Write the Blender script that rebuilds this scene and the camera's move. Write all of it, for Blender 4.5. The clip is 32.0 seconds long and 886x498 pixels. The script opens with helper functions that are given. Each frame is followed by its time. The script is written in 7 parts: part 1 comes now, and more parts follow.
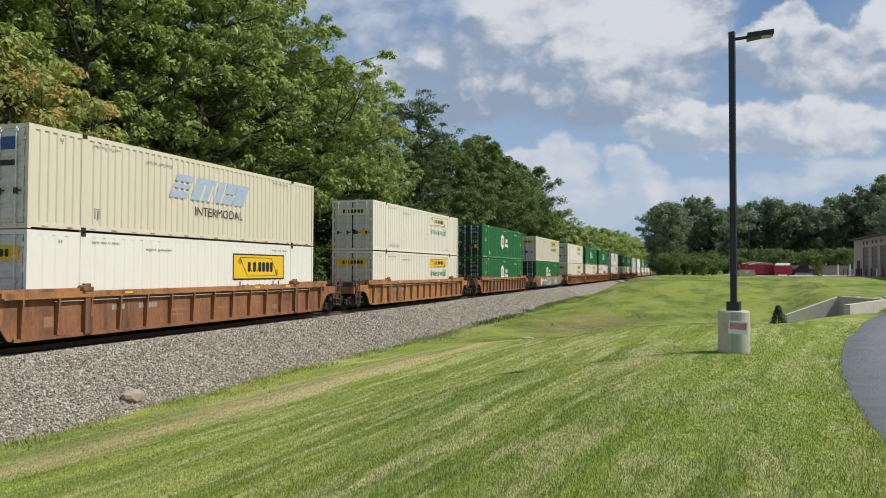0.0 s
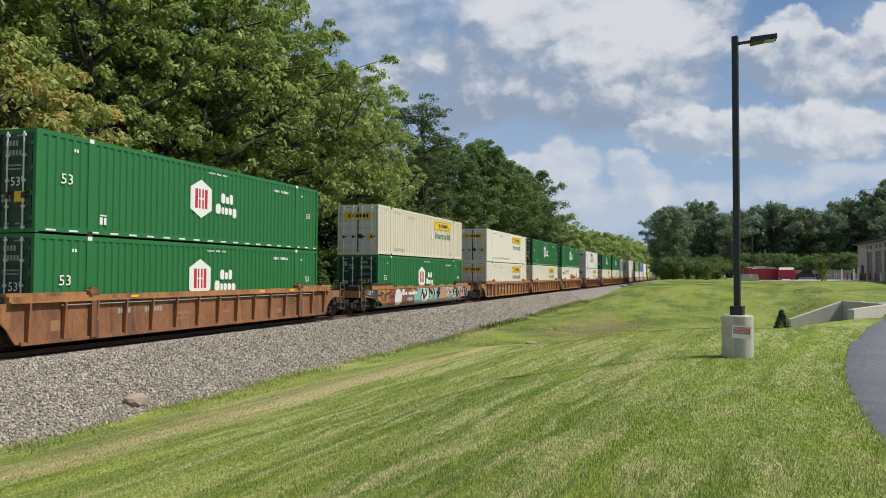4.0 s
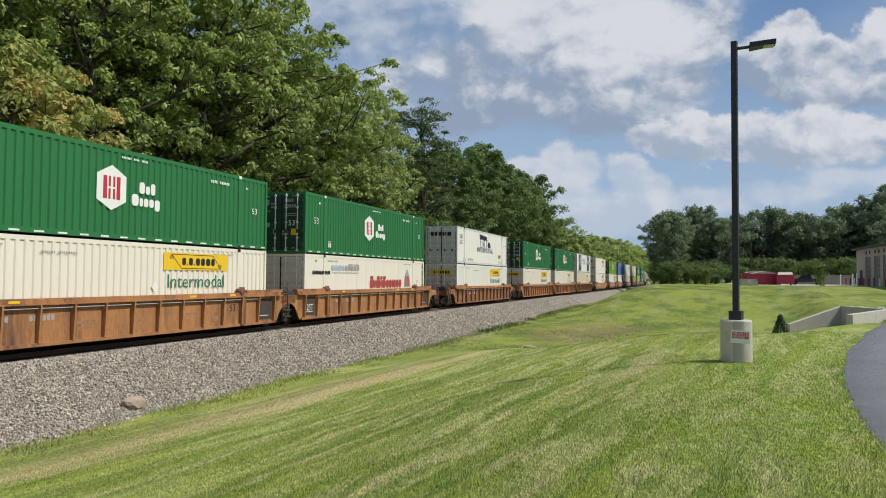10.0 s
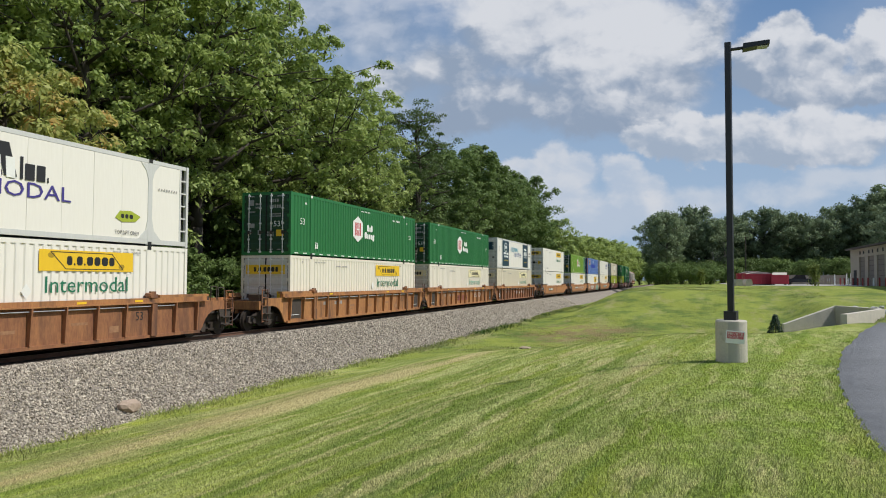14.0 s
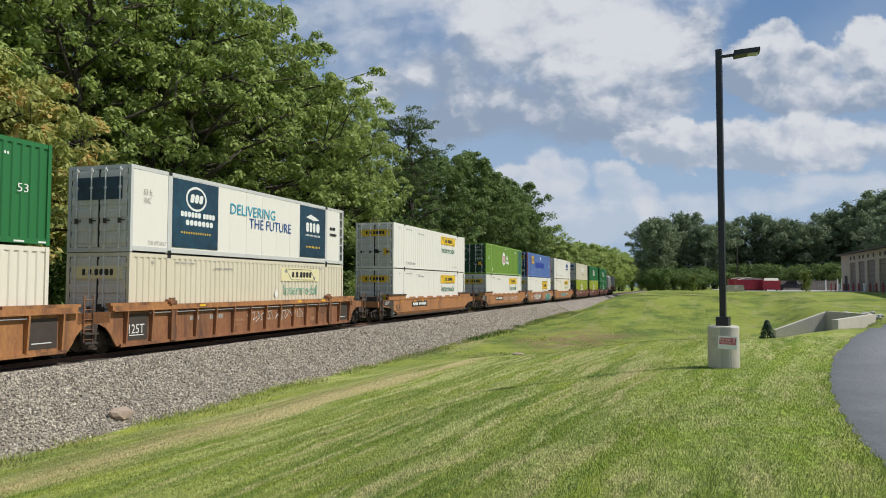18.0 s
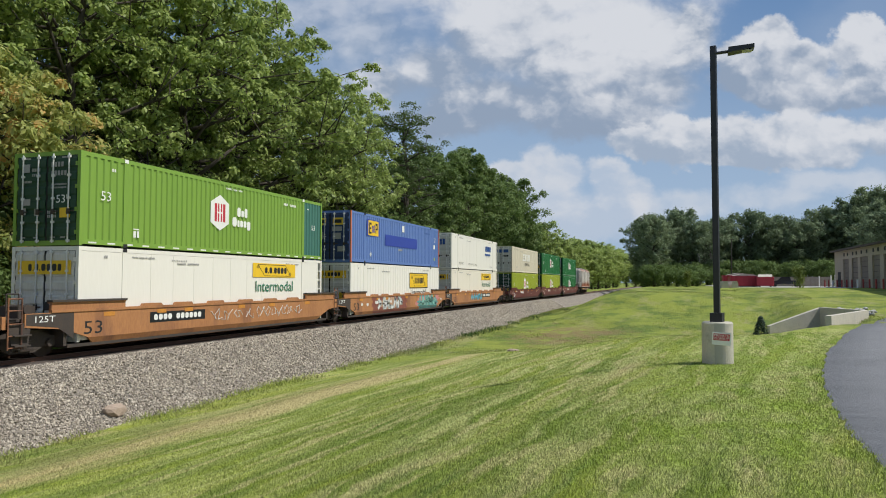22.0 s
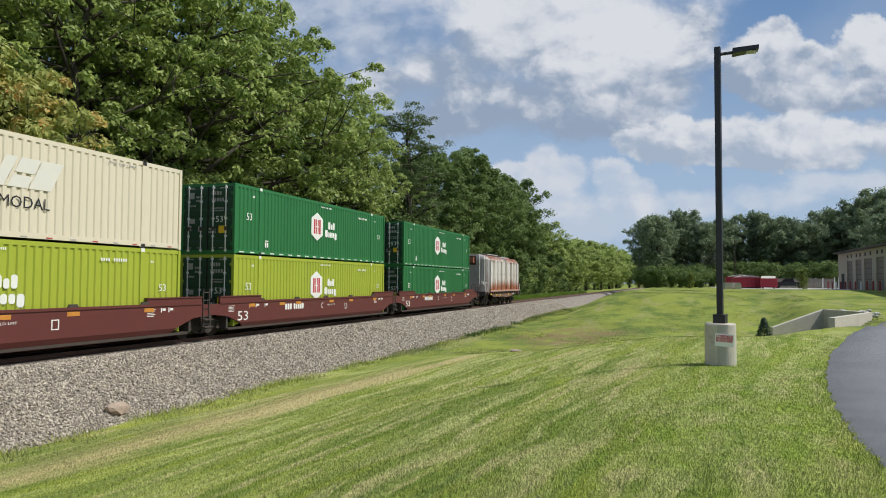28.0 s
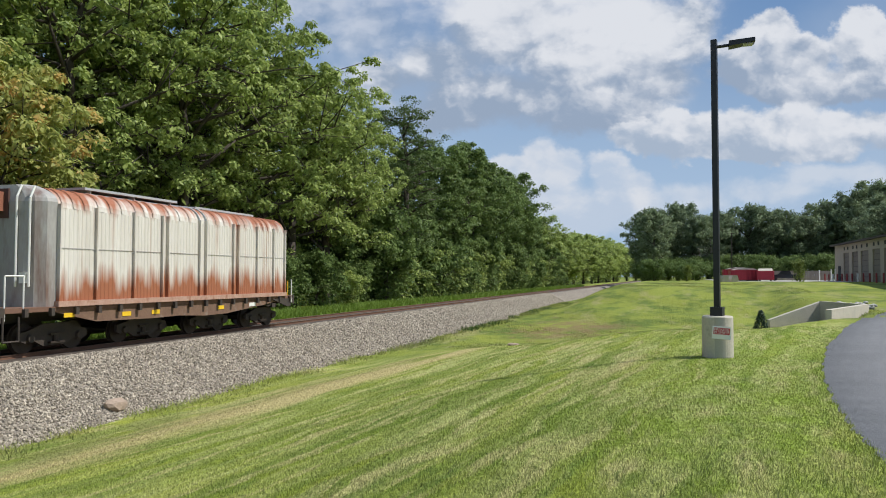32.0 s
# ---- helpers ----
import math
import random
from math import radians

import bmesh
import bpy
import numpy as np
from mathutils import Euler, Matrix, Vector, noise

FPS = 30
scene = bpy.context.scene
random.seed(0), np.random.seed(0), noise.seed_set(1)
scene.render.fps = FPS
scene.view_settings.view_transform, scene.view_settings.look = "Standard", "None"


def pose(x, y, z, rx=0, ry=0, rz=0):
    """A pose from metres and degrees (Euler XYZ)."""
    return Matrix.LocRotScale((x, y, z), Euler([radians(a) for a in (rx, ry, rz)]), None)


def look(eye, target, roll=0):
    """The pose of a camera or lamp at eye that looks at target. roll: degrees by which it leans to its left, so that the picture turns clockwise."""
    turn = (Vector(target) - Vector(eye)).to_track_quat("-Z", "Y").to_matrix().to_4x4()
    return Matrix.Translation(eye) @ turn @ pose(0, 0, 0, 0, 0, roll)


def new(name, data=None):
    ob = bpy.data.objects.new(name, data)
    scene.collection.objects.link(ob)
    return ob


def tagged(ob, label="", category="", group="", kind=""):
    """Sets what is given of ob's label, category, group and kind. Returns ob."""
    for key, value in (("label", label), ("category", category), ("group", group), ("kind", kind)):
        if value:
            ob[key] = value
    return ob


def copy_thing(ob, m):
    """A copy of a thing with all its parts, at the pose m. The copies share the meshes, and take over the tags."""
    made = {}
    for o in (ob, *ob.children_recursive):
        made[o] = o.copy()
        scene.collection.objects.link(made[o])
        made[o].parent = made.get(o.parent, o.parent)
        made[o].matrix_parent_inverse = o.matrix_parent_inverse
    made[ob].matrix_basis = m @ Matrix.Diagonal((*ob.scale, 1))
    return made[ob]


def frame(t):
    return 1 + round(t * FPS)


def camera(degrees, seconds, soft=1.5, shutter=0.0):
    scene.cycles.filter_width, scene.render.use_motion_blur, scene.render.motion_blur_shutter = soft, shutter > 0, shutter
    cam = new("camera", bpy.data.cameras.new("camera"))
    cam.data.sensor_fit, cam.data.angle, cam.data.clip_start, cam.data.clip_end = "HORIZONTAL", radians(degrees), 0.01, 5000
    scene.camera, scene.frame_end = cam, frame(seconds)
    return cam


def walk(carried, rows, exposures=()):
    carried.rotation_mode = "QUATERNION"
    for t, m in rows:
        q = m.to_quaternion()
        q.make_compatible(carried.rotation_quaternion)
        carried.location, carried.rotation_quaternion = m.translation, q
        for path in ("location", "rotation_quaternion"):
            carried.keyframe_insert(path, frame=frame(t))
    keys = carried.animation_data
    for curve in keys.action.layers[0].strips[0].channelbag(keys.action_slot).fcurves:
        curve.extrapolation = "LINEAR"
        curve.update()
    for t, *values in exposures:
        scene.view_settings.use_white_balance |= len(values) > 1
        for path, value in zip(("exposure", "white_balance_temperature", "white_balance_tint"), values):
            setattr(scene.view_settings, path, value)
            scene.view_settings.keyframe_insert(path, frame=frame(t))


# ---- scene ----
EYE = Vector((0.0, 0.0, 2.2))      # eye height over the rail head, which is z = 0
TRACK_X = -18.5                    # centre of the track, which runs along y


def aim(yaw, pitch, roll):
    """A pose of the camera: degrees to the left of the track, degrees up, and lean."""
    a, p = radians(yaw), radians(pitch)
    way = Vector((-math.sin(a) * math.cos(p), math.cos(a) * math.cos(p), math.sin(p)))
    return look(EYE, EYE + way, roll)


cam = camera(61.8, 32.0, soft=1.0)
CAMERA_ROWS = [
    (0.0, 18.529, 1.623, 0.217), (1.0, 18.56, 1.555, 0.247), (2.0, 18.665, 1.515, 0.285), (2.5, 18.675, 1.56, 0.275),
    (3.0, 18.697, 1.67, 0.286), (3.5, 18.731, 1.80, 0.27), (5.5, 18.791, 2.21, 0.32), (6.5, 18.738, 2.183, 0.379),
    (7.5, 18.733, 2.159, 0.448), (8.5, 18.718, 2.145, 0.473), (9.5, 18.687, 2.2, 0.464), (10.5, 18.673, 2.243, 0.470),
    (11.5, 18.584, 2.269, 0.44), (12.5, 18.477, 2.319, 0.358), (13.5, 18.387, 2.33, 0.278), (14.5, 18.249, 2.384, 0.19),
    (16.5, 17.937, 2.625, 0.19), (17.0, 17.851, 2.718, 0.155), (18.0, 17.771, 2.84, 0.12), (19.0, 17.766, 2.889, 0.115),
    (19.5, 17.719, 2.888, 0.096), (20.0, 17.642, 2.836, 0.062), (21.0, 17.482, 2.72, 0.043), (22.0, 17.372, 2.558, 0.10),
    (22.5, 17.318, 2.492, 0.105), (23.0, 17.295, 2.478, 0.10), (23.5, 17.27, 2.491, 0.112), (24.0, 17.319, 2.55, 0.13),
    (25.0, 17.49, 2.629, 0.236), (25.5, 17.583, 2.648, 0.31), (27.5, 17.641, 2.568, 0.41), (28.0, 17.598, 2.56, 0.371),
    (29.0, 17.56, 2.57, 0.28), (29.5, 17.548, 2.58, 0.20), (30.0, 17.532, 2.533, 0.19), (31.0, 17.434, 2.353, 0.127),
    (31.5, 17.417, 2.229, 0.098), (32.0, 17.39, 2.119, 0.05)]
walk(cam, [(t, aim(*a)) for t, *a in CAMERA_ROWS], exposures=[(0.0, 0.0, 6250, 10), (25.0, 0.0, 6250, 10), (32.0, 0.13, 6250, 10)])

# ---- light ----
SUN_EL, SUN_AZ = radians(54), radians(78)     # azimuth from +y towards +x
sun = new("sun", bpy.data.lights.new("sun", "SUN"))
sun.data.energy, sun.data.angle, sun.data.color = 4.45, radians(0.6), (1.0, 0.95, 0.87)
sun_way = Vector((math.sin(SUN_AZ) * math.cos(SUN_EL), math.cos(SUN_AZ) * math.cos(SUN_EL), math.sin(SUN_EL)))
sun.matrix_world = look(sun_way * 100, (0, 0, 0))


def set_node(node, values):
    for key, value in values.items():
        setattr(node, key, value)
    return node


def sky_world():
    """Blue summer sky under broken cumulus: white crowns, grey bases, pale haze towards the horizon."""
    world = bpy.data.worlds.new("sky")
    scene.world = world
    world.use_nodes = True
    nt = world.node_tree
    nt.nodes.clear()
    n = lambda kind, **kw: set_node(nt.nodes.new(kind), kw)
    lk = nt.links.new

    def calc(op, a, b=None):
        m = n("ShaderNodeMath", operation=op)
        for i, q in enumerate((a, b)):
            if isinstance(q, (int, float)):
                m.inputs[i].default_value = q
            elif q is not None:
                lk(q, m.inputs[i])
        return m.outputs[0]

    def ramp(v, a, b, soft=True):
        r = n("ShaderNodeMapRange", interpolation_type="SMOOTHSTEP" if soft else "LINEAR")
        r.inputs["From Min"].default_value, r.inputs["From Max"].default_value = a, b
        lk(v, r.inputs["Value"])
        return r.outputs[0]

    def blend(f, a, b):
        m = n("ShaderNodeMix", data_type="RGBA")
        lk(f, m.inputs["Factor"])
        for q, key in ((a, "A"), (b, "B")):
            if isinstance(q, tuple):
                m.inputs[key].default_value = (*q, 1)
            else:
                lk(q, m.inputs[key])
        return m.outputs["Result"]

    sky = n("ShaderNodeTexSky", sky_type="NISHITA", sun_disc=False, sun_elevation=SUN_EL, sun_rotation=SUN_AZ, dust_density=0.6, air_density=1.15)
    tc = n("ShaderNodeTexCoord")
    turn = n("ShaderNodeMapping", vector_type="POINT")
    turn.inputs["Rotation"].default_value = (0, 0, radians(-17.3))
    lk(tc.outputs["Generated"], turn.inputs["Vector"])
    sep = n("ShaderNodeSeparateXYZ")
    lk(turn.outputs[0], sep.inputs[0])
    # bearing and height on the cloud deck's face, ahead of the walker; the same field goes on all round
    depth = calc("MAXIMUM", calc("ABSOLUTE", sep.outputs["Y"]), 0.25)
    u, v = calc("DIVIDE", sep.outputs["X"], depth), calc("DIVIDE", sep.outputs["Z"], depth)
    flat_uv = n("ShaderNodeCombineXYZ")
    lk(u, flat_uv.inputs[0])
    lk(v, flat_uv.inputs[1])
    lk(sep.outputs["Y"], flat_uv.inputs[2])

    def noisy(scale, detail, rough, sy=1.5, off=0.0, step=(0.0, 0.0)):
        mp = n("ShaderNodeMapping")
        mp.inputs["Scale"].default_value, mp.inputs["Location"].default_value = (1, sy, 0.5), (off + step[0], off * 0.7 + step[1], 0)
        lk(flat_uv.outputs[0], mp.inputs["Vector"])
        z = n("ShaderNodeTexNoise")
        z.inputs["Scale"].default_value, z.inputs["Detail"].default_value, z.inputs["Roughness"].default_value, z.inputs["Distortion"].default_value = scale, detail, rough, 0.25
        lk(mp.outputs[0], z.inputs["Vector"])
        return z.outputs["Fac"]

    def billow(scale, step=(0.0, 0.0)):
        """Rounded heads of cumulus."""
        mp = n("ShaderNodeMapping")
        mp.inputs["Scale"].default_value, mp.inputs["Location"].default_value = (1, 1.35, 0.5), (step[0], step[1], 0)
        sway = n("ShaderNodeVectorMath", operation="MULTIPLY_ADD")
        z = n("ShaderNodeTexNoise")
        z.inputs["Scale"].default_value, z.inputs["Detail"].default_value, z.inputs["Roughness"].default_value = 7.0, 7, 0.6
        lk(flat_uv.outputs[0], mp.inputs["Vector"])
        lk(mp.outputs[0], z.inputs["Vector"])
        lk(z.outputs["Color"], sway.inputs[0])
        sway.inputs[1].default_value = (0.12, 0.12, 0.0)
        lk(mp.outputs[0], sway.inputs[2])
        w = n("ShaderNodeTexVoronoi", feature="SMOOTH_F1", normalize=True)
        w.inputs["Scale"].default_value, w.inputs["Detail"].default_value, w.inputs["Roughness"].default_value = scale, 4.0, 0.55
        w.inputs["Smoothness"].default_value = 0.6
        lk(sway.outputs[0], w.inputs["Vector"])
        return calc("ADD", calc("MULTIPLY", calc("SUBTRACT", 0.34, w.outputs["Distance"]), 1.3), calc("MULTIPLY", z.outputs["Fac"], 0.35))

    warp_a, warp_b = noisy(9.0, 8, 0.62, 1.2, 21.0), noisy(9.0, 8, 0.62, 1.2, 33.0)
    wu = calc("ADD", u, calc("MULTIPLY", calc("SUBTRACT", warp_a, 0.5), 0.085))
    wv = calc("ADD", v, calc("MULTIPLY", calc("SUBTRACT", warp_b, 0.5), 0.075))
    lump, lump_sun, wisp, big = billow(6.5), billow(6.5, (0.014, 0.026)), noisy(5.0, 7, 0.5, 1.2, 3.1), noisy(2.2, 5, 0.5, 1.6, 7.3)
    bump = calc("SUBTRACT", lump, 0.17)
    relief = calc("SUBTRACT", lump, lump_sun)
    fluff = calc("SUBTRACT", wisp, 0.5)

    def heads(rows):
        """Joined round heads: bearing, height, half width, half height."""
        total = None
        for cu, cv, a, b in rows:
            p, q = calc("DIVIDE", calc("SUBTRACT", wu, cu), a), calc("DIVIDE", calc("SUBTRACT", wv, cv), b)
            g = calc("SUBTRACT", 1.0, calc("SQRT", calc("ADD", calc("MULTIPLY", p, p), calc("MULTIPLY", q, q))))
            if total is None:
                total = g
            else:
                m = n("ShaderNodeMath", operation="SMOOTH_MAX")
                lk(total, m.inputs[0])
                lk(g, m.inputs[1])
                m.inputs[2].default_value = 0.25
                total = m.outputs[0]
        return total

    def cloud(under, rows, foot, crest, edge=0.30, thick=1.0, ragged=1.1, base=(4.0, 4.9, 6.3), top=(9.4, 9.5, 9.8), glow=0.0):
        """A cumulus over what lies behind it: grey flat foot, white crown, relief by its own heads."""
        body = calc("ADD", heads(rows), calc("ADD", calc("MULTIPLY", bump, ragged), calc("MULTIPLY", fluff, 0.5)))
        rise = calc("DIVIDE", calc("SUBTRACT", wv, foot), crest - foot)
        tone = calc("ADD", calc("ADD", rise, calc("MULTIPLY", relief, 5.0)), calc("ADD", calc("MULTIPLY", bump, 0.9), calc("ADD", calc("MULTIPLY", fluff, 1.6), glow)))
        alpha = calc("MULTIPLY", ramp(body, 0.0, edge), thick)
        return blend(alpha, under, blend(ramp(tone, -0.05, 1.2), base, top))

    # clear sky, paler towards the horizon, under a thin veil
    haze = ramp(v, 0.44, 0.06)
    col = blend(calc("MULTIPLY", haze, 0.90), (1.95, 3.45, 6.1), (5.3, 6.9, 8.8))
    veil = calc("MULTIPLY", ramp(calc("ADD", big, calc("MULTIPLY", fluff, 0.6)), 0.42, 0.66), 0.20)
    col = blend(veil, col, (6.6, 7.3, 8.3))
    far_grey = ramp(noisy(3.1, 5, 0.5, 1.8, 11.0), 0.50, 0.66)
    far_white = ramp(noisy(3.4, 6, 0.55, 1.8, 5.0), 0.46, 0.62)
    aside = ramp(calc("ABSOLUTE", u), 0.66, 0.85)
    col = blend(calc("MULTIPLY", far_grey, aside), col, (4.2, 5.0, 6.2))
    col = blend(calc("MULTIPLY", far_white, aside), col, (8.8, 9.0, 9.4))
    # low hazy heads over the wood
    pale = dict(base=(6.6, 7.5, 8.8), top=(9.2, 9.3, 9.6))
    col = cloud(col, ((0.31, 0.105, 0.10, 0.03), (0.43, 0.118, 0.07, 0.022), (0.54, 0.135, 0.10, 0.025), (0.20, 0.08, 0.14, 0.03)), 0.06, 0.16, 0.7, 0.6, 1.5, **pale)
    col = cloud(col, ((0.135, 0.165, 0.038, 0.030), (0.092, 0.152, 0.036, 0.018), (0.165, 0.145, 0.032, 0.030), (0.12, 0.115, 0.07, 0.05), (0.215, 0.145, 0.032, 0.022), (0.24, 0.115, 0.05, 0.032), (0.17, 0.085, 0.09, 0.035)), 0.09, 0.185, 0.40, 0.85, 1.0, **pale)
    # the great cloud overhead: grey along its foot, white above
    col = cloud(col, ((-0.20, 0.36, 0.13, 0.06), (-0.10, 0.33, 0.13, 0.07), (-0.12, 0.26, 0.16, 0.045)), 0.20, 0.42, 1.0, 0.55, 1.6)
    col = cloud(col, ((-0.085, 0.272, 0.045, 0.034), (-0.01, 0.287, 0.08, 0.05), (0.085, 0.335, 0.11, 0.08), (0.17, 0.31, 0.11, 0.08), (0.26, 0.335, 0.11, 0.08), (0.335, 0.335, 0.055, 0.07), (0.22, 0.250, 0.14, 0.048), (0.06, 0.242, 0.15, 0.048), (0.29, 0.275, 0.08, 0.055), (0.13, 0.41, 0.27, 0.06), (0.20, 0.215, 0.13, 0.035), (0.02, 0.225, 0.14, 0.035)), 0.195, 0.37, 0.55, 1.0, 1.0)
    col = cloud(col, ((0.125, 0.345, 0.055, 0.045), (0.09, 0.375, 0.06, 0.04), (0.21, 0.292, 0.035, 0.024), (0.29, 0.34, 0.06, 0.05)), 0.20, 0.30, 1.0, 0.75, 1.5, base=(7.0, 7.6, 8.5))
    # towers beyond the blue gap
    col = cloud(col, ((0.448, 0.335, 0.042, 0.034), (0.408, 0.305, 0.040, 0.036), (0.495, 0.305, 0.048, 0.034), (0.45, 0.275, 0.10, 0.036), (0.565, 0.325, 0.040, 0.040), (0.59, 0.28, 0.06, 0.05), (0.51, 0.255, 0.12, 0.03)), 0.215, 0.34, 0.24, 1.0, 0.9)
    # the long low bank below them
    col = cloud(col, ((0.262, 0.184, 0.042, 0.022), (0.33, 0.198, 0.050, 0.028), (0.40, 0.200, 0.062, 0.030), (0.468, 0.207, 0.055, 0.032), (0.53, 0.196, 0.062, 0.030), (0.60, 0.20, 0.06, 0.03), (0.43, 0.178, 0.18, 0.022)), 0.145, 0.225, 0.32, 1.0, 0.9, base=(5.0, 5.9, 7.2))
    bg = n("ShaderNodeBackground")
    bg.inputs["Strength"].default_value = 0.072
    lk(col, bg.inputs["Color"])
    lk(bg.outputs[0], n("ShaderNodeOutputWorld").inputs["Surface"])


sky_world()
# ---- materials ----
MATS = {}


def material(name, color, rough=0.6, metal=0.0, color2=None, scale=1.5, detail_scale=18.0, amount=0.5, bump=0.0,
             bump_scale=30.0, stretch=(1, 1, 1), spec=0.5, island=0.0, translucent=0.0, vary=0.0, grime=None, grime_at=0.55):
    """A painted, worn or natural surface: two scales of noise between two colours, grime in patches, relief."""
    if name in MATS:
        return MATS[name]
    m = bpy.data.materials.new(name)
    m.use_nodes = True
    nt = m.node_tree
    bs = nt.nodes["Principled BSDF"]
    lk = nt.links.new
    nn = nt.nodes.new
    color2 = color2 or tuple(c * 0.8 for c in color)
    tc = nn("ShaderNodeTexCoord")
    mp = nn("ShaderNodeMapping")
    mp.inputs["Scale"].default_value = stretch
    lk(tc.outputs["Object"], mp.inputs["Vector"])
    a, b = nn("ShaderNodeTexNoise"), nn("ShaderNodeTexNoise")
    a.inputs["Scale"].default_value, a.inputs["Detail"].default_value = scale, 5
    b.inputs["Scale"].default_value, b.inputs["Detail"].default_value = detail_scale, 4
    lk(mp.outputs[0], a.inputs["Vector"])
    lk(mp.outputs[0], b.inputs["Vector"])
    add = nn("ShaderNodeMath")
    add.operation = "ADD"
    lk(a.outputs["Fac"], add.inputs[0])
    lk(b.outputs["Fac"], add.inputs[1])
    last = add.outputs[0]
    rng = nn("ShaderNodeMapRange")
    rng.inputs["From Min"].default_value, rng.inputs["From Max"].default_value = 1.0 - amount, 1.0 + amount
    lk(last, rng.inputs["Value"])
    fac = rng.outputs[0]
    if island:
        geo = nn("ShaderNodeNewGeometry")
        mx = nn("ShaderNodeMix")
        mx.inputs["Factor"].default_value = island
        lk(fac, mx.inputs["A"])
        lk(geo.outputs["Random Per Island"], mx.inputs["B"])
        fac = mx.outputs["Result"]
    if vary:
        oi = nn("ShaderNodeObjectInfo")
        mx = nn("ShaderNodeMix")
        mx.inputs["Factor"].default_value = vary
        lk(fac, mx.inputs["A"])
        lk(oi.outputs["Random"], mx.inputs["B"])
        fac = mx.outputs["Result"]
    mc = nn("ShaderNodeMix")
    mc.data_type = "RGBA"
    mc.inputs["A"].default_value, mc.inputs["B"].default_value = (*color, 1), (*color2, 1)
    lk(fac, mc.inputs["Factor"])
    col = mc.outputs["Result"]
    if grime:
        g = nn("ShaderNodeTexNoise")
        g.inputs["Scale"].default_value, g.inputs["Detail"].default_value, g.inputs["Roughness"].default_value = scale * 0.8, 8, 0.65
        gm = nn("ShaderNodeMapping")
        gm.inputs["Scale"].default_value, gm.inputs["Location"].default_value = (stretch[0], stretch[1], stretch[2] * 0.6), (3.1, 7.7, 1.3)
        lk(tc.outputs["Object"], gm.inputs["Vector"])
        lk(gm.outputs[0], g.inputs["Vector"])
        gr = nn("ShaderNodeMapRange")
        gr.inputs["From Min"].default_value, gr.inputs["From Max"].default_value = grime_at, grime_at + 0.18
        lk(g.outputs["Fac"], gr.inputs["Value"])
        gx = nn("ShaderNodeMix")
        gx.data_type = "RGBA"
        lk(gr.outputs[0], gx.inputs["Factor"])
        lk(col, gx.inputs["A"])
        gx.inputs["B"].default_value = (*grime, 1)
        col = gx.outputs["Result"]
    lk(col, bs.inputs["Base Color"])
    bs.inputs["Roughness"].default_value, bs.inputs["Metallic"].default_value = rough, metal
    bs.inputs["Specular IOR Level"].default_value = spec
    if bump:
        bn = nn("ShaderNodeTexNoise")
        bn.inputs["Scale"].default_value, bn.inputs["Detail"].default_value = bump_scale, 5
        lk(tc.outputs["Object"], bn.inputs["Vector"])
        bp = nn("ShaderNodeBump")
        bp.inputs["Strength"].default_value, bp.inputs["Distance"].default_value = bump, 0.03
        lk(bn.outputs["Fac"], bp.inputs["Height"])
        lk(bp.outputs[0], bs.inputs["Normal"])
    if translucent:
        tr = nn("ShaderNodeBsdfTranslucent")
        lk(col, tr.inputs["Color"])
        ms = nn("ShaderNodeMixShader")
        ms.inputs["Fac"].default_value = translucent
        lk(bs.outputs[0], ms.inputs[1])
        lk(tr.outputs[0], ms.inputs[2])
        lk(ms.outputs[0], nt.nodes["Material Output"].inputs["Surface"])
    MATS[name] = m
    return m


V = (1, 1, 0.12)      # streaks that run down a wall
asphalt = material("asphalt", (0.20, 0.20, 0.205), 0.9, color2=(0.13, 0.132, 0.137), scale=0.7, detail_scale=60, bump=0.5, bump_scale=120)
concrete = material("concrete", (0.56, 0.51, 0.42), 0.85, color2=(0.40, 0.37, 0.31), scale=2, bump=0.3, bump_scale=60, grime=(0.22, 0.205, 0.175), grime_at=0.6)
ballast_dirt = material("ballast_bed", (0.34, 0.295, 0.24), 0.95, color2=(0.085, 0.07, 0.056), scale=5, detail_scale=14, amount=0.22, bump=1.0, bump_scale=19, grime=(0.17, 0.125, 0.095), grime_at=0.6)
stone_mat = material("ballast_stone", (0.58, 0.51, 0.405), 0.9, color2=(0.125, 0.105, 0.08), scale=0.5, island=0.8, bump=0.3)
rust = material("rail_steel", (0.20, 0.10, 0.055), 0.7, color2=(0.11, 0.06, 0.04), scale=2, bump=0.2)
rail_top = material("rail_head", (0.42, 0.36, 0.31), 0.35, 0.9, scale=3)
tie_wood = material("tie_wood", (0.14, 0.10, 0.075), 0.95, color2=(0.07, 0.055, 0.045), scale=3, vary=0.5, bump=0.5)
black_paint = material("black_paint", (0.012, 0.013, 0.016), 0.45, scale=3)
dark_steel = material("dark_steel", (0.035, 0.030, 0.027), 0.75, color2=(0.07, 0.05, 0.035), scale=4, bump=0.2)
wheel_steel = material("wheel_steel", (0.06, 0.045, 0.035), 0.6, 0.4, scale=4)
wagon_brown = material("wagon_brown", (0.35, 0.155, 0.060), 0.7, color2=(0.18, 0.072, 0.036), scale=1.4, amount=0.32, stretch=(1, 1, 0.3), bump=0.15, grime=(0.095, 0.045, 0.028), grime_at=0.49)
wagon_ochre = material("wagon_ochre", (0.46, 0.215, 0.070), 0.7, color2=(0.27, 0.115, 0.045), scale=1.4, amount=0.32, stretch=(1, 1, 0.3), bump=0.15, grime=(0.105, 0.05, 0.03), grime_at=0.49)
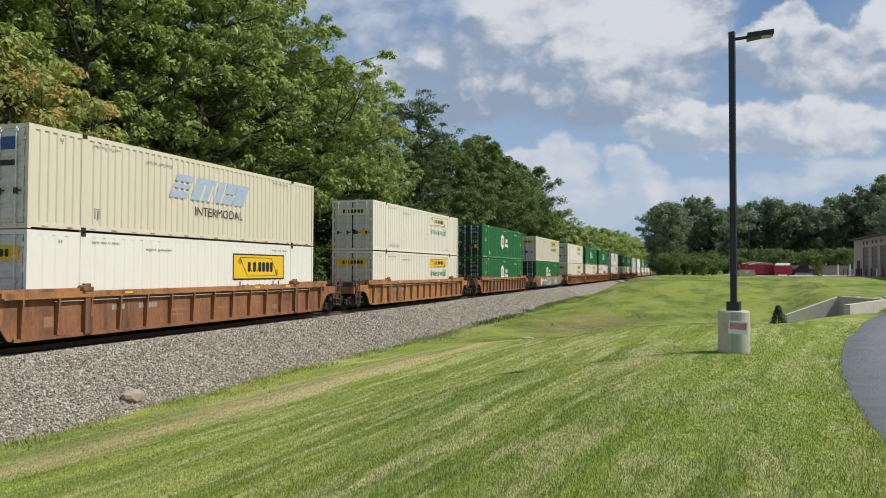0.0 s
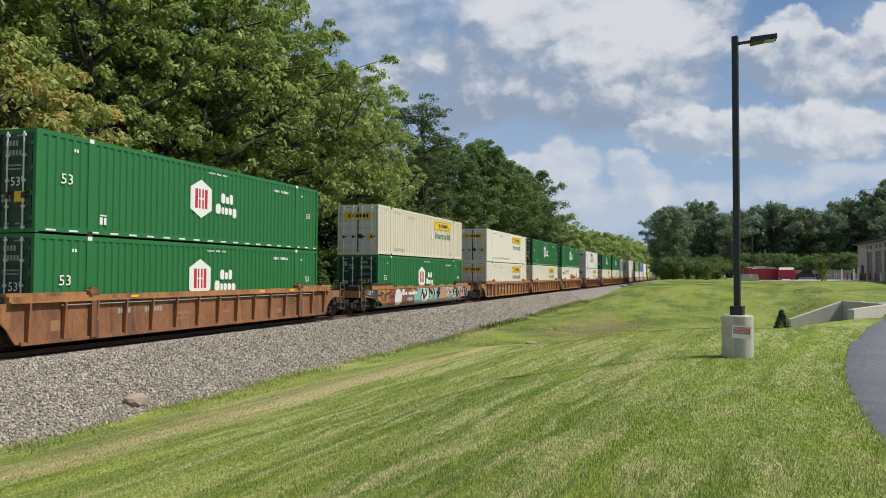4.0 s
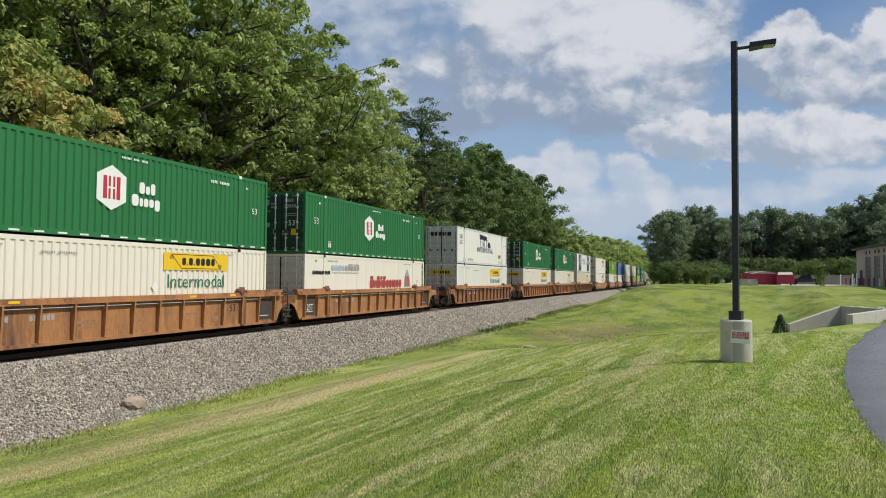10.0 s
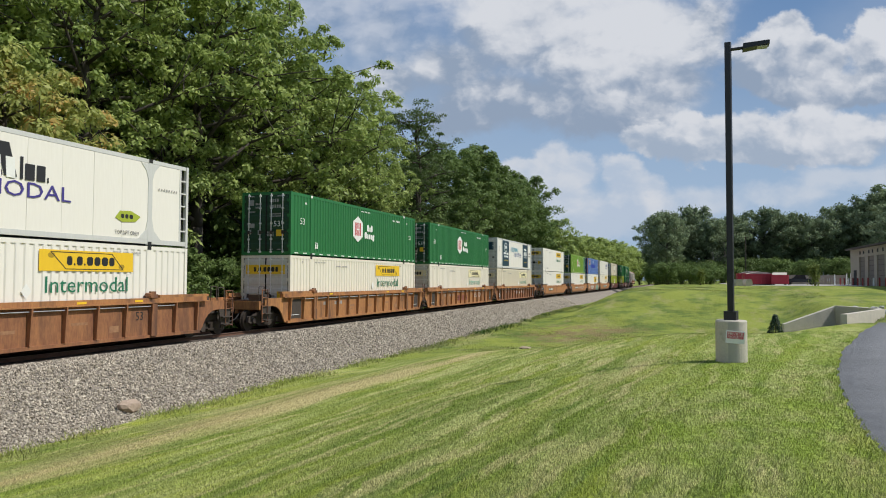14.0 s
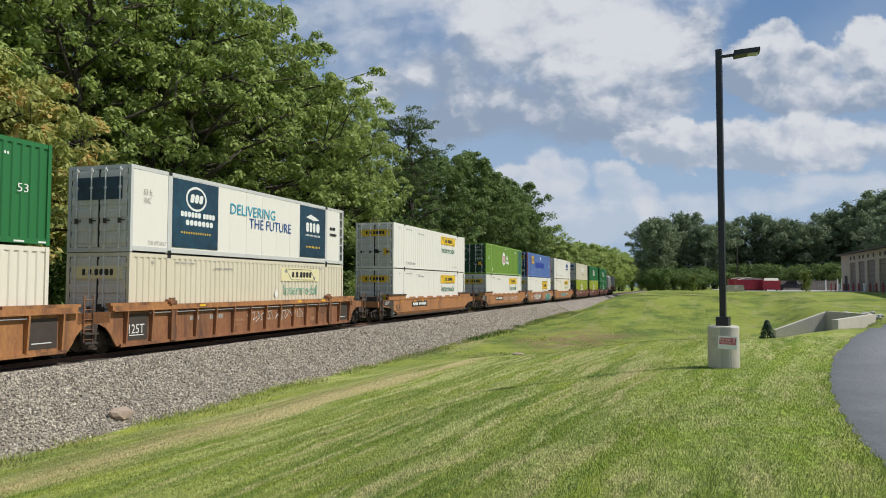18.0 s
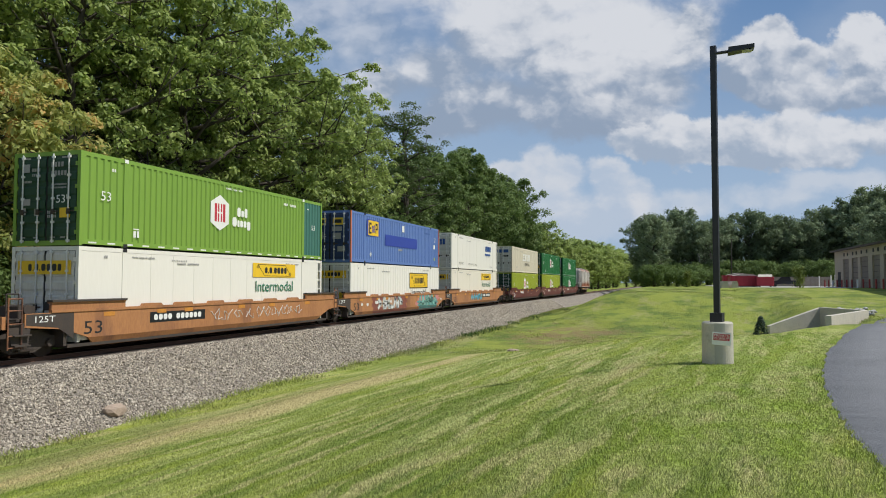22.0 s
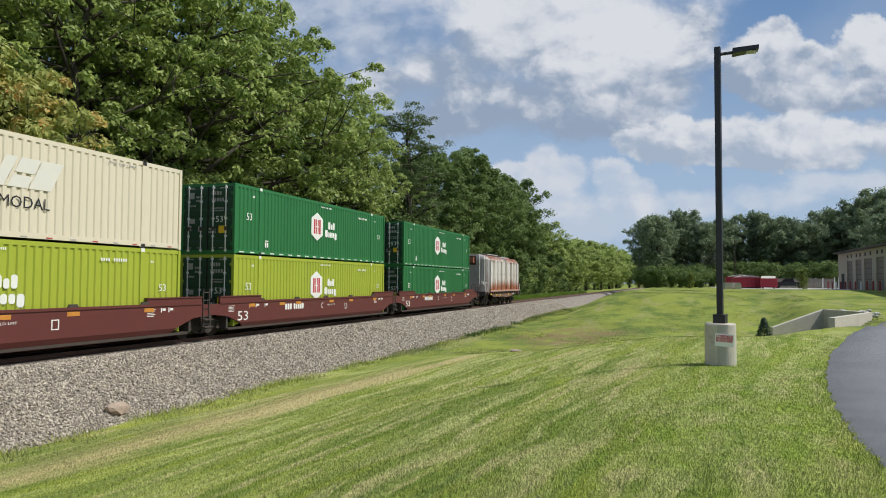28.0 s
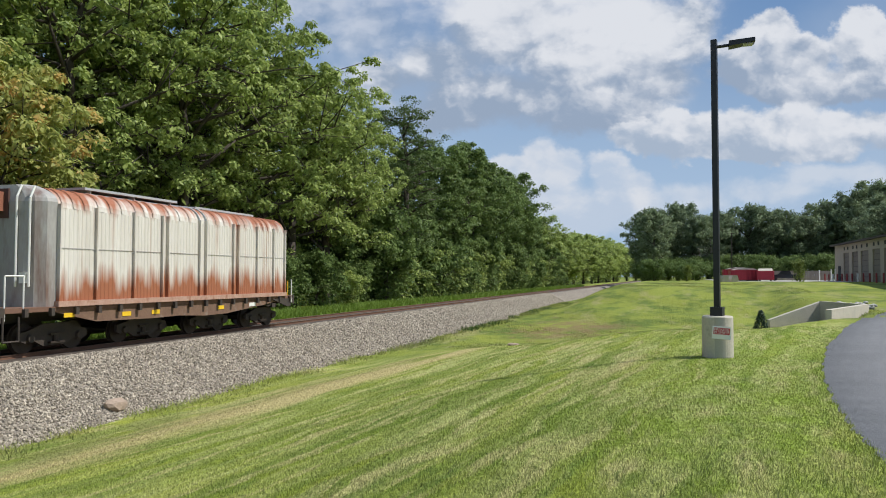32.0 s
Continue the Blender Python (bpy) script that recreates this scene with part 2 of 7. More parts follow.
wagon_orange = material("wagon_orange", (0.44, 0.205, 0.075), 0.65, color2=(0.31, 0.13, 0.05), scale=0.9, amount=0.35, stretch=(1, 1, 0.35), bump=0.1, grime=(0.17, 0.075, 0.045), grime_at=0.53)
wagon_maroon = material("wagon_maroon", (0.125, 0.028, 0.024), 0.55, color2=(0.10, 0.024, 0.020), scale=0.6, stretch=V, bump=0.05, grime=(0.09, 0.035, 0.03), grime_at=0.6)
cream = material("cream_paint", (0.68, 0.62, 0.48), 0.55, color2=(0.62, 0.55, 0.41), scale=0.8, stretch=V, grime=(0.50, 0.41, 0.28), grime_at=0.64)
offwhite = material("offwhite_paint", (0.77, 0.72, 0.60), 0.5, color2=(0.71, 0.65, 0.53), scale=0.8, stretch=V, grime=(0.54, 0.45, 0.33), grime_at=0.65)
white = material("white_paint", (0.80, 0.77, 0.69), 0.45, color2=(0.73, 0.695, 0.61), scale=0.8, stretch=V, grime=(0.58, 0.52, 0.42), grime_at=0.66)
door_white = material("door_paint", (0.70, 0.675, 0.61), 0.5, color2=(0.48, 0.46, 0.41), scale=1.2, stretch=V, grime=(0.20, 0.16, 0.12), grime_at=0.56)
pale_grey = material("pale_grey_paint", (0.60, 0.60, 0.57), 0.5, color2=(0.50, 0.50, 0.47), scale=0.8, stretch=V)
galvanised = material("galvanised_steel", (0.78, 0.78, 0.75), 0.45, color2=(0.55, 0.54, 0.51), scale=3)
greypaint = material("grey_paint", (0.42, 0.43, 0.44), 0.55, color2=(0.34, 0.35, 0.36), scale=0.8, stretch=V)
green = material("green_paint", (0.024, 0.170, 0.046), 0.5, color2=(0.018, 0.135, 0.036), scale=0.7, stretch=V, grime=(0.03, 0.12, 0.05), grime_at=0.66)
# green for door ends, darkened in the colour for the shade they stand in
shaded_green = material("shaded_green_paint", (0.010, 0.055, 0.024), 0.5, color2=(0.008, 0.038, 0.018), scale=0.7, stretch=V)
lime = material("lime_paint", (0.36, 0.42, 0.035), 0.5, color2=(0.31, 0.36, 0.03), scale=0.7, stretch=V, grime=(0.25, 0.27, 0.05), grime_at=0.62)
leafgreen = material("leaf_green_paint", (0.205, 0.345, 0.045), 0.5, color2=(0.17, 0.295, 0.04), scale=0.7, stretch=V, grime=(0.13, 0.21, 0.05), grime_at=0.66)
teal = material("teal_paint", (0.055, 0.17, 0.13), 0.55, color2=(0.045, 0.14, 0.11), scale=0.7, stretch=V)
blue = material("blue_paint", (0.115, 0.20, 0.46), 0.5, color2=(0.10, 0.17, 0.40), scale=0.7, stretch=V, grime=(0.10, 0.14, 0.28), grime_at=0.62)
# the blue box's door end: its shade is put into this darker blue
shaded_blue = material("shaded_blue_paint", (0.02, 0.04, 0.12), 0.5, scale=0.7, stretch=V)
vinyl_blue = material("blue_vinyl", (0.03, 0.06, 0.35), 0.5, scale=2)
navy_print = material("navy_print", (0.010, 0.020, 0.034), 0.4, color2=(0.02, 0.07, 0.11), scale=0.5, detail_scale=3, amount=0.35)
orange_paint = material("orange_paint", (0.62, 0.17, 0.06), 0.55, scale=1)
yellow = material("yellow_print", (0.80, 0.52, 0.02), 0.5, color2=(0.72, 0.45, 0.02), scale=2, stretch=V)
amber = material("amber_tape", (0.62, 0.27, 0.03), 0.5, color2=(0.45, 0.18, 0.04), scale=3, detail_scale=12)
pale_yellow = material("faded_yellow_print", (0.75, 0.66, 0.30), 0.5, color2=(0.72, 0.66, 0.48), scale=2, stretch=V)
print_green = material("print_green", (0.02, 0.17, 0.09), 0.5, scale=3)
faded_green = material("faded_print_green", (0.22, 0.45, 0.33), 0.5, scale=3)
ink = material("dark_print", (0.02, 0.02, 0.022), 0.5, scale=3)
grey_ink = material("grey_print", (0.36, 0.35, 0.33), 0.6, scale=3)
purple = material("purple_print", (0.06, 0.045, 0.24), 0.5, scale=3)
print_blue = material("print_blue", (0.03, 0.09, 0.30), 0.5, scale=3)
faded_blue = material("faded_blue_print", (0.26, 0.37, 0.56), 0.55, color2=(0.48, 0.50, 0.52), scale=4, detail_scale=9, stretch=(1, 1, 1))
cyan = material("cyan_print", (0.03, 0.36, 0.52), 0.5, scale=3)
print_red = material("print_red", (0.50, 0.03, 0.05), 0.5, scale=3)
brick_red = material("dull_red_print", (0.42, 0.06, 0.05), 0.5, scale=3)
print_white = material("print_white", (0.80, 0.80, 0.76), 0.5, color2=(0.70, 0.70, 0.64), scale=3)
rubber = material("dark_gap", (0.015, 0.015, 0.015), 0.8, scale=3)
# dark with oil and rust, and with the wagons' shade put into the colour
oiled_shaded = material("oiled_shaded_ballast", (0.12, 0.095, 0.075), 0.9, color2=(0.045, 0.034, 0.027), scale=5, detail_scale=16, amount=0.25, bump=1.0, bump_scale=18, grime=(0.17, 0.105, 0.065), grime_at=0.58)
bark = material("bark", (0.085, 0.068, 0.052), 0.95, color2=(0.045, 0.037, 0.03), scale=2, stretch=(1, 1, 0.2), bump=0.8, bump_scale=12)
pale_bark = material("dead_wood", (0.34, 0.31, 0.27), 0.9, color2=(0.24, 0.22, 0.19), scale=2, bump=0.5)
leaf_a = material("leaf_green", (0.52, 0.60, 0.175), 0.5, color2=(0.13, 0.20, 0.055), scale=0.35, detail_scale=1.5, island=0.65, vary=0.10, translucent=0.42, spec=0.25)
leaf_b = material("leaf_dark", (0.23, 0.31, 0.09), 0.55, color2=(0.065, 0.115, 0.034), scale=0.35, detail_scale=1.5, island=0.6, vary=0.12, translucent=0.38, spec=0.2)
leaf_c = material("leaf_turning", (0.55, 0.55, 0.17), 0.55, color2=(0.22, 0.28, 0.07), scale=0.9, detail_scale=3, island=0.55, translucent=0.42, spec=0.3, grime=(0.74, 0.36, 0.12), grime_at=0.52)
leaf_d = material("leaf_feathery", (0.14, 0.195, 0.06), 0.6, color2=(0.07, 0.11, 0.035), scale=0.4, detail_scale=2, island=0.4, translucent=0.4, spec=0.3)
# distant leaves made paler and bluer, so their colour carries the haze
leaf_far_hazy = material("leaf_distant_hazy", (0.32, 0.385, 0.20), 0.7, color2=(0.085, 0.13, 0.072), scale=0.2, detail_scale=0.9, island=0.5, vary=0.3, translucent=0.25, spec=0.2)
weed_dark = material("weed_dark", (0.10, 0.17, 0.04), 0.6, color2=(0.055, 0.10, 0.028), scale=0.6, detail_scale=3, island=0.5, translucent=0.3, spec=0.2)
weed_blade = material("weed_blade", (0.24, 0.34, 0.05), 0.6, color2=(0.13, 0.22, 0.035), scale=0.6, detail_scale=3, island=0.5, translucent=0.35, spec=0.3)
# ---- mesh helpers ----


class Shape:
    """Gathers faces of simple solids into one mesh."""

    def __init__(self):
        self.v, self.f = [], []

    def add(self, verts, faces):
        k = len(self.v)
        self.v += [tuple(p) for p in verts]
        self.f += [tuple(i + k for i in f) for f in faces]
        return self

    def box(self, x0, x1, y0, y1, z0, z1):
        return self.add([(x0, y0, z0), (x1, y0, z0), (x1, y1, z0), (x0, y1, z0), (x0, y0, z1), (x1, y0, z1), (x1, y1, z1), (x0, y1, z1)],
                        [(0, 3, 2, 1), (4, 5, 6, 7), (0, 1, 5, 4), (1, 2, 6, 5), (2, 3, 7, 6), (3, 0, 4, 7)])

    def slab(self, outline, axis, a, b):
        """An outline of 2D points, anticlockwise, drawn out along an axis from a to b."""
        n = len(outline)
        at = {"x": lambda p, s: (s, p[0], p[1]), "y": lambda p, s: (p[0], s, p[1]), "z": lambda p, s: (p[0], p[1], s)}[axis]
        lo, hi = [at(p, a) for p in outline], [at(p, b) for p in outline]
        faces = [tuple(range(n))[::-1], tuple(range(n, 2 * n))] + [(i, (i + 1) % n, n + (i + 1) % n, n + i) for i in range(n)]
        if axis == "y":
            faces = [f[::-1] for f in faces]
        return self.add(lo + hi, faces)

    def rod(self, p, q, r, r2=None, n=8):
        p, q = Vector(p), Vector(q)
        r2 = r if r2 is None else r2
        w = (q - p).normalized()
        u = w.orthogonal().normalized()
        s = w.cross(u)
        ring = lambda c, k: [c + (u * math.cos(2 * math.pi * i / n) + s * math.sin(2 * math.pi * i / n)) * k for i in range(n)]
        return self.add(ring(p, r) + ring(q, r2), [tuple(range(n))[::-1], tuple(range(n, 2 * n))] + [(i, (i + 1) % n, n + (i + 1) % n, n + i) for i in range(n)])

    def path(self, points, radii, n=7):
        for a, b, ra, rb in zip(points, points[1:], radii, radii[1:]):
            self.rod(a, b, ra, rb, n)
        return self

    def mesh(self, name, mat=None, smooth=False):
        me = bpy.data.meshes.new(name)
        me.from_pydata(self.v, [], self.f)
        if mat:
            me.materials.append(mat)
        if smooth:
            me.polygons.foreach_set("use_smooth", [True] * len(me.polygons))
        me.update()
        return me


def part(name, shape, mat, parent=None, label="", at=None):
    """One mesh object, under a thing or a part. shape: a Shape, or a mesh that is shared."""
    me = shape.mesh(name, mat) if isinstance(shape, Shape) else shape
    ob = new(name, me)
    ob.parent = parent
    if at is not None:
        ob.matrix_basis = at
    if label:
        ob["label"] = label
    return ob


def thing(name, label, category, group="", kind="", at=None):
    ob = tagged(new(name), label, category, group, kind)
    if at is not None:
        ob.matrix_basis = at
    return ob


TEXT = {}


def words(text, mat, parent, at, width, height, name="lettering"):
    """Flat lettering as a mesh that fills width x height; its lower left corner lies at the pose."""
    key = (text, width, height, mat.name)
    if key not in TEXT:
        cu = bpy.data.curves.new("lettering", "FONT")
        cu.body, cu.resolution_u = text, 2
        ob = bpy.data.objects.new("lettering", cu)
        scene.collection.objects.link(ob)
        me = bpy.data.meshes.new_from_object(ob.evaluated_get(bpy.context.evaluated_depsgraph_get()))
        co = np.array([v.co for v in me.vertices])
        lo, hi = co.min(0), co.max(0)
        me.transform(Matrix.Diagonal((width / (hi[0] - lo[0]), height / (hi[1] - lo[1]), 1, 1)) @ Matrix.Translation((-lo[0], -lo[1], 0)))
        me.materials.clear()
        me.materials.append(mat)
        bpy.data.objects.remove(ob)
        bpy.data.curves.remove(cu)
        TEXT[key] = me
    return part(name, TEXT[key], mat, parent, at=at)


SIDE = Matrix(((0, 0, 1, 0), (1, 0, 0, 0), (0, 1, 0, 0), (0, 0, 0, 1)))     # drawing plane turned to face +x
FRONT = Matrix(((1, 0, 0, 0), (0, 0, -1, 0), (0, 1, 0, 0), (0, 0, 0, 1)))   # drawing plane turned to face -y


def on_side(x, y, z):
    return Matrix.Translation((x, y, z)) @ SIDE


def on_front(x, y, z):
    return Matrix.Translation((x, y, z)) @ FRONT


def smooth(a, b, x):
    t = np.clip((np.asarray(x, float) - a) / (b - a), 0, 1)
    return t * t * (3 - 2 * t)


# ---- ground ----


def ground_height(x, y):
    """Lawn by the path, a swale behind it, the far field, and the verges of the track."""
    x, y = np.asarray(x, float), np.asarray(y, float)
    bend = -0.5 * (np.sqrt(x * x + 1.5) - x)                       # soft min(x, 0)
    lawn = 0.62 - 0.005 * np.clip(y, 0, 60) + 0.152 * bend
    lawn = np.maximum(lawn, -1.46)
    crest = 26.0 + 9.0 * smooth(2.0, 7.5, x) + 2.0 * smooth(-4, -9, x)
    swale = -1.6 + (0.45 + 1.15 * smooth(-14.0, -7.0, x)) * smooth(52, 92, y) + 1.3 * smooth(56, 104, y) * smooth(-13, -5, x)
    swale = swale + 0.45 * np.exp(-(((x + 1) / 6) ** 2 + ((y - 82) / 7) ** 2))
    bank = 0.05 + 1.45 * smooth(50, 108, y)
    k = smooth(7.2, 10.8, x)
    far = swale * (1 - k) + bank * k
    yard = smooth(105, 113, y) * smooth(3, 7, x)
    far = far * (1 - yard) + 1.5 * yard
    w = smooth(0, 15, y - crest)
    h = lawn * (1 - w) + far * w
    # the basin between the drain's wing walls
    side = lambda p, q: ((x - p[0]) * (p[1] - q[1]) + (y - p[1]) * (q[0] - p[0])) / math.hypot(q[0] - p[0], q[1] - p[1])
    pit = smooth(-0.3, 0.3, side((7.52, 42.4), (11.3, 51.8))) * smooth(-0.3, 0.3, side((11.3, 51.8), (9.67, 57.1))) * smooth(-0.3, 0.3, side((9.67, 57.1), (6.1, 55.3))) * smooth(1.5, 6.5, x) * smooth(38, 44, y)
    h = h * (1 - pit) - 1.25 * pit
    verge = -1.46 + 0.22 * smooth(55, 88, y)
    k = smooth(-9.5, -13.7, x)
    h = h * (1 - k) + verge * k
    beyond = smooth(-22.0, -23.6, x)
    h = h * (1 - beyond) + (-0.42 + 0.25 * smooth(-26, -60, x)) * beyond
    h = h + 0.03 * np.sin(x * 0.9 + 1.3 * np.sin(y * 0.35)) * np.sin(y * 0.6) * smooth(4, 12, y)
    return h


def spread(inner, outer, step, growth):
    """Ascending steps: fine between inner, growing outwards to outer."""
    mid = list(np.arange(inner[0], inner[1] + 1e-6, step))
    lo, hi, s = [], [], step
    p = mid[-1]
    while p < outer[1]:
        s *= growth
        p += s
        hi.append(p)
    s, p = step, mid[0]
    while p > outer[0]:
        s *= growth
        p -= s
        lo.append(p)
    return np.array(lo[::-1] + mid + hi)


def lawn_colour(nt):
    """Grass colour over the whole place: mown stripes, dry streaks, bare earth in the swale."""
    nn, lk = nt.nodes.new, nt.links.new

    def calc(op, a, b=None, c=None):
        m = nn("ShaderNodeMath")
        m.operation = op
        for i, q in enumerate((a, b, c)):
            if q is None:
                continue
            if isinstance(q, (int, float)):
                m.inputs[i].default_value = q
            else:
                lk(q, m.inputs[i])
        return m.outputs[0]

    def blend(f, a, b):
        m = nn("ShaderNodeMix")
        m.data_type = "RGBA"
        lk(f, m.inputs["Factor"])
        for q, key in ((a, "A"), (b, "B")):
            if isinstance(q, tuple):
                m.inputs[key].default_value = (*q, 1)
            else:
                lk(q, m.inputs[key])
        return m.outputs["Result"]

    tc = nn("ShaderNodeTexCoord")
    sep = nn("ShaderNodeSeparateXYZ")
    lk(tc.outputs["Object"], sep.inputs[0])
    x, y = sep.outputs["X"], sep.outputs["Y"]

    def noisy(scale, detail=5, stretch=(1, 1, 1), rough=0.55):
        mp = nn("ShaderNodeMapping")
        mp.inputs["Scale"].default_value = stretch
        lk(tc.outputs["Object"], mp.inputs[0])
        n = nn("ShaderNodeTexNoise")
        n.inputs["Scale"].default_value, n.inputs["Detail"].default_value, n.inputs["Roughness"].default_value = scale, detail, rough
        lk(mp.outputs[0], n.inputs["Vector"])
        return n.outputs["Fac"]

    def ramp(v, a, b):
        r = nn("ShaderNodeMapRange")
        r.inputs["From Min"].default_value, r.inputs["From Max"].default_value = a, b
        lk(v, r.inputs["Value"])
        return r.outputs[0]

    def spot(cx, cy, sx, sy, slope=0.0):
        """A soft patch round a point, long along y, its axis leaning by slope."""
        dx = calc("SUBTRACT", calc("SUBTRACT", x, cx), calc("MULTIPLY", calc("SUBTRACT", y, cy), slope))
        u, v = calc("DIVIDE", dx, sx), calc("DIVIDE", calc("SUBTRACT", y, cy), sy)
        d = calc("ADD", calc("MULTIPLY", u, u), calc("MULTIPLY", v, v))
        return calc("EXPONENT", calc("MULTIPLY", d, -1.0))

    big, mid, fine = noisy(0.22, 4), noisy(1.3, 5), noisy(14.0, 3)
    col = blend(ramp(big, 0.38, 0.62), (0.355, 0.39, 0.048), (0.24, 0.295, 0.036))
    col = blend(ramp(mid, 0.35, 0.7), col, (0.305, 0.37, 0.046))
    # mower stripes
    q = calc("ADD", calc("SUBTRACT", x, calc("MULTIPLY", y, 0.14)), calc("MULTIPLY", calc("SUBTRACT", noisy(0.5, 3), 0.5), 0.9))
    st = calc("SINE", calc("MULTIPLY", q, 4.6))
    st2 = calc("SINE", calc("MULTIPLY", q, 11.3))
    stripe = ramp(calc("ADD", calc("MULTIPLY", st, 0.7), calc("MULTIPLY", st2, 0.4)), -0.8, 1.0)
    along = nn("ShaderNodeCombineXYZ")
    lk(q, along.inputs[0])
    lk(calc("MULTIPLY", y, 0.10), along.inputs[1])

    def streaks(scale, off):
        n = nn("ShaderNodeTexNoise")
        n.inputs["Scale"].default_value, n.inputs["Detail"].default_value, n.inputs["Roughness"].default_value = scale, 6, 0.62
        mp = nn("ShaderNodeMapping")
        mp.inputs["Location"].default_value = (off, off, off)
        lk(along.outputs[0], mp.inputs[0])
        lk(mp.outputs[0], n.inputs["Vector"])
        return n.outputs["Fac"]

    near = ramp(y, 40.0, 27.0)
    col = blend(calc("MULTIPLY", calc("MULTIPLY", ramp(streaks(1.1, 2.0), 0.40, 0.56), near), 0.75), col, (0.145, 0.215, 0.024))
    col = blend(calc("MULTIPLY", calc("MULTIPLY", ramp(streaks(1.5, 9.0), 0.50, 0.60), near), 0.85), col, (0.50, 0.505, 0.18))
    col = blend(calc("MULTIPLY", calc("MULTIPLY", stripe, near), 0.35), col, (0.45, 0.465, 0.16))
    col = blend(calc("MULTIPLY", calc("MULTIPLY", ramp(streaks(3.6, 14.0), 0.53, 0.62), near), 0.7), col, (0.58, 0.51, 0.23))
    col = blend(calc("MULTIPLY", calc("MULTIPLY", ramp(streaks(5.0, 27.0), 0.54, 0.64), near), 0.6), col, (0.12, 0.20, 0.023))
    # dry grass
    streak = streaks(2.0, 5.0)
    dry = calc("ADD", calc("MULTIPLY", spot(-8.7, 21.0, 0.8, 9.5, 0.12), 1.0), calc("MULTIPLY", spot(-10.4, 18.0, 1.7, 13.0, 0.06), 0.72))
    for g in ((-1.3, 14.6, 0.75, 3.2, 0.1, 0.55), (1.15, 7.4, 0.45, 0.8, 0.0, 0.55), (-9.3, 9.2, 1.1, 1.2, 0.2, 0.5), (-5.2, 17.0, 0.8, 5.0, 0.12, 0.30), (1.9, 9.5, 0.22, 3.5, 0.0, 0.3), (-3.2, 24.0, 1.3, 3.0, 0.1, 0.35), (-3.0, 8.5, 1.2, 2.0, 0.1, 0.1)):
        dry = calc("ADD", dry, calc("MULTIPLY", spot(*g[:5]), g[5]))
    dry = calc("ADD", dry, calc("MULTIPLY", ramp(big, 0.5, 0.75), 0.25))
    dry = ramp(calc("ADD", dry, calc("MULTIPLY", calc("SUBTRACT", streak, 0.5), 2.2)), 0.30, 0.85)
    col = blend(dry, col, (0.58, 0.48, 0.22))
    # olive wear along the foot of the slope, lush growth by the path
    col = blend(calc("MULTIPLY", spot(-11.9, 15.0, 1.5, 12.0, 0.03), calc("MULTIPLY", ramp(mid, 0.3, 0.6), 0.6)), col, (0.235, 0.215, 0.085))
    col = blend(calc("MULTIPLY", calc("ADD", spot(0.9, 8.5, 1.6, 5.0, 0.1), spot(2.2, 18.0, 2.0, 9.0, 0.2)), calc("MULTIPLY", ramp(mid, 0.35, 0.65), 0.75)), col, (0.26, 0.355, 0.033))
    # rough grass beyond the crest
    wild = ramp(y, 27.0, 36.0)
    rough = noisy(0.32, 6, (1, 0.7, 1), 0.68)
    col = blend(calc("MULTIPLY", wild, 0.65), col, (0.255, 0.28, 0.055))
    col = blend(calc("MULTIPLY", calc("MULTIPLY", ramp(rough, 0.46, 0.60), wild), 0.75), col, (0.085, 0.14, 0.028))
    col = blend(calc("MULTIPLY", calc("MULTIPLY", ramp(noisy(0.5, 6, (1, 0.35, 1), 0.7), 0.53, 0.68), wild), 0.85), col, (0.36, 0.33, 0.14))
    # bare earth and dead stalks in the swale
    bare = calc("ADD", calc("MULTIPLY", spot(-7.6, 53.0, 3.8, 9.0), 1.0), calc("MULTIPLY", spot(-4.8, 57.0, 2.0, 2.2), 0.8))
    bare = ramp(calc("ADD", bare, calc("MULTIPLY", calc("SUBTRACT", mid, 0.5), 1.6)), 0.25, 0.65)
    col = blend(calc("MULTIPLY", calc("MULTIPLY", bare, ramp(noisy(0.9, 6, (1, 0.4, 1), 0.7), 0.40, 0.58)), 0.9), col, (0.25, 0.165, 0.085))
    col = blend(ramp(fine, 0.3, 0.75), col, blend(ramp(fine, 0.0, 1.0), (0.05, 0.085, 0.014), col))
    return col


def ground_material():
    m = bpy.data.materials.new("lawn")
    m.use_nodes = True
    nt = m.node_tree
    bs = nt.nodes["Principled BSDF"]
    nt.links.new(lawn_colour(nt), bs.inputs["Base Color"])
    bs.inputs["Roughness"].default_value, bs.inputs["Specular IOR Level"].default_value = 0.95, 0.2
    tc = nt.nodes.new("ShaderNodeTexCoord")
    n = nt.nodes.new("ShaderNodeTexNoise")
    n.inputs["Scale"].default_value, n.inputs["Detail"].default_value = 9.0, 8
    nt.links.new(tc.outputs["Object"], n.inputs["Vector"])
    b = nt.nodes.new("ShaderNodeBump")
    b.inputs["Strength"].default_value, b.inputs["Distance"].default_value = 0.9, 0.12
    nt.links.new(n.outputs["Fac"], b.inputs["Height"])
    nt.links.new(b.outputs[0], bs.inputs["Normal"])
    return m


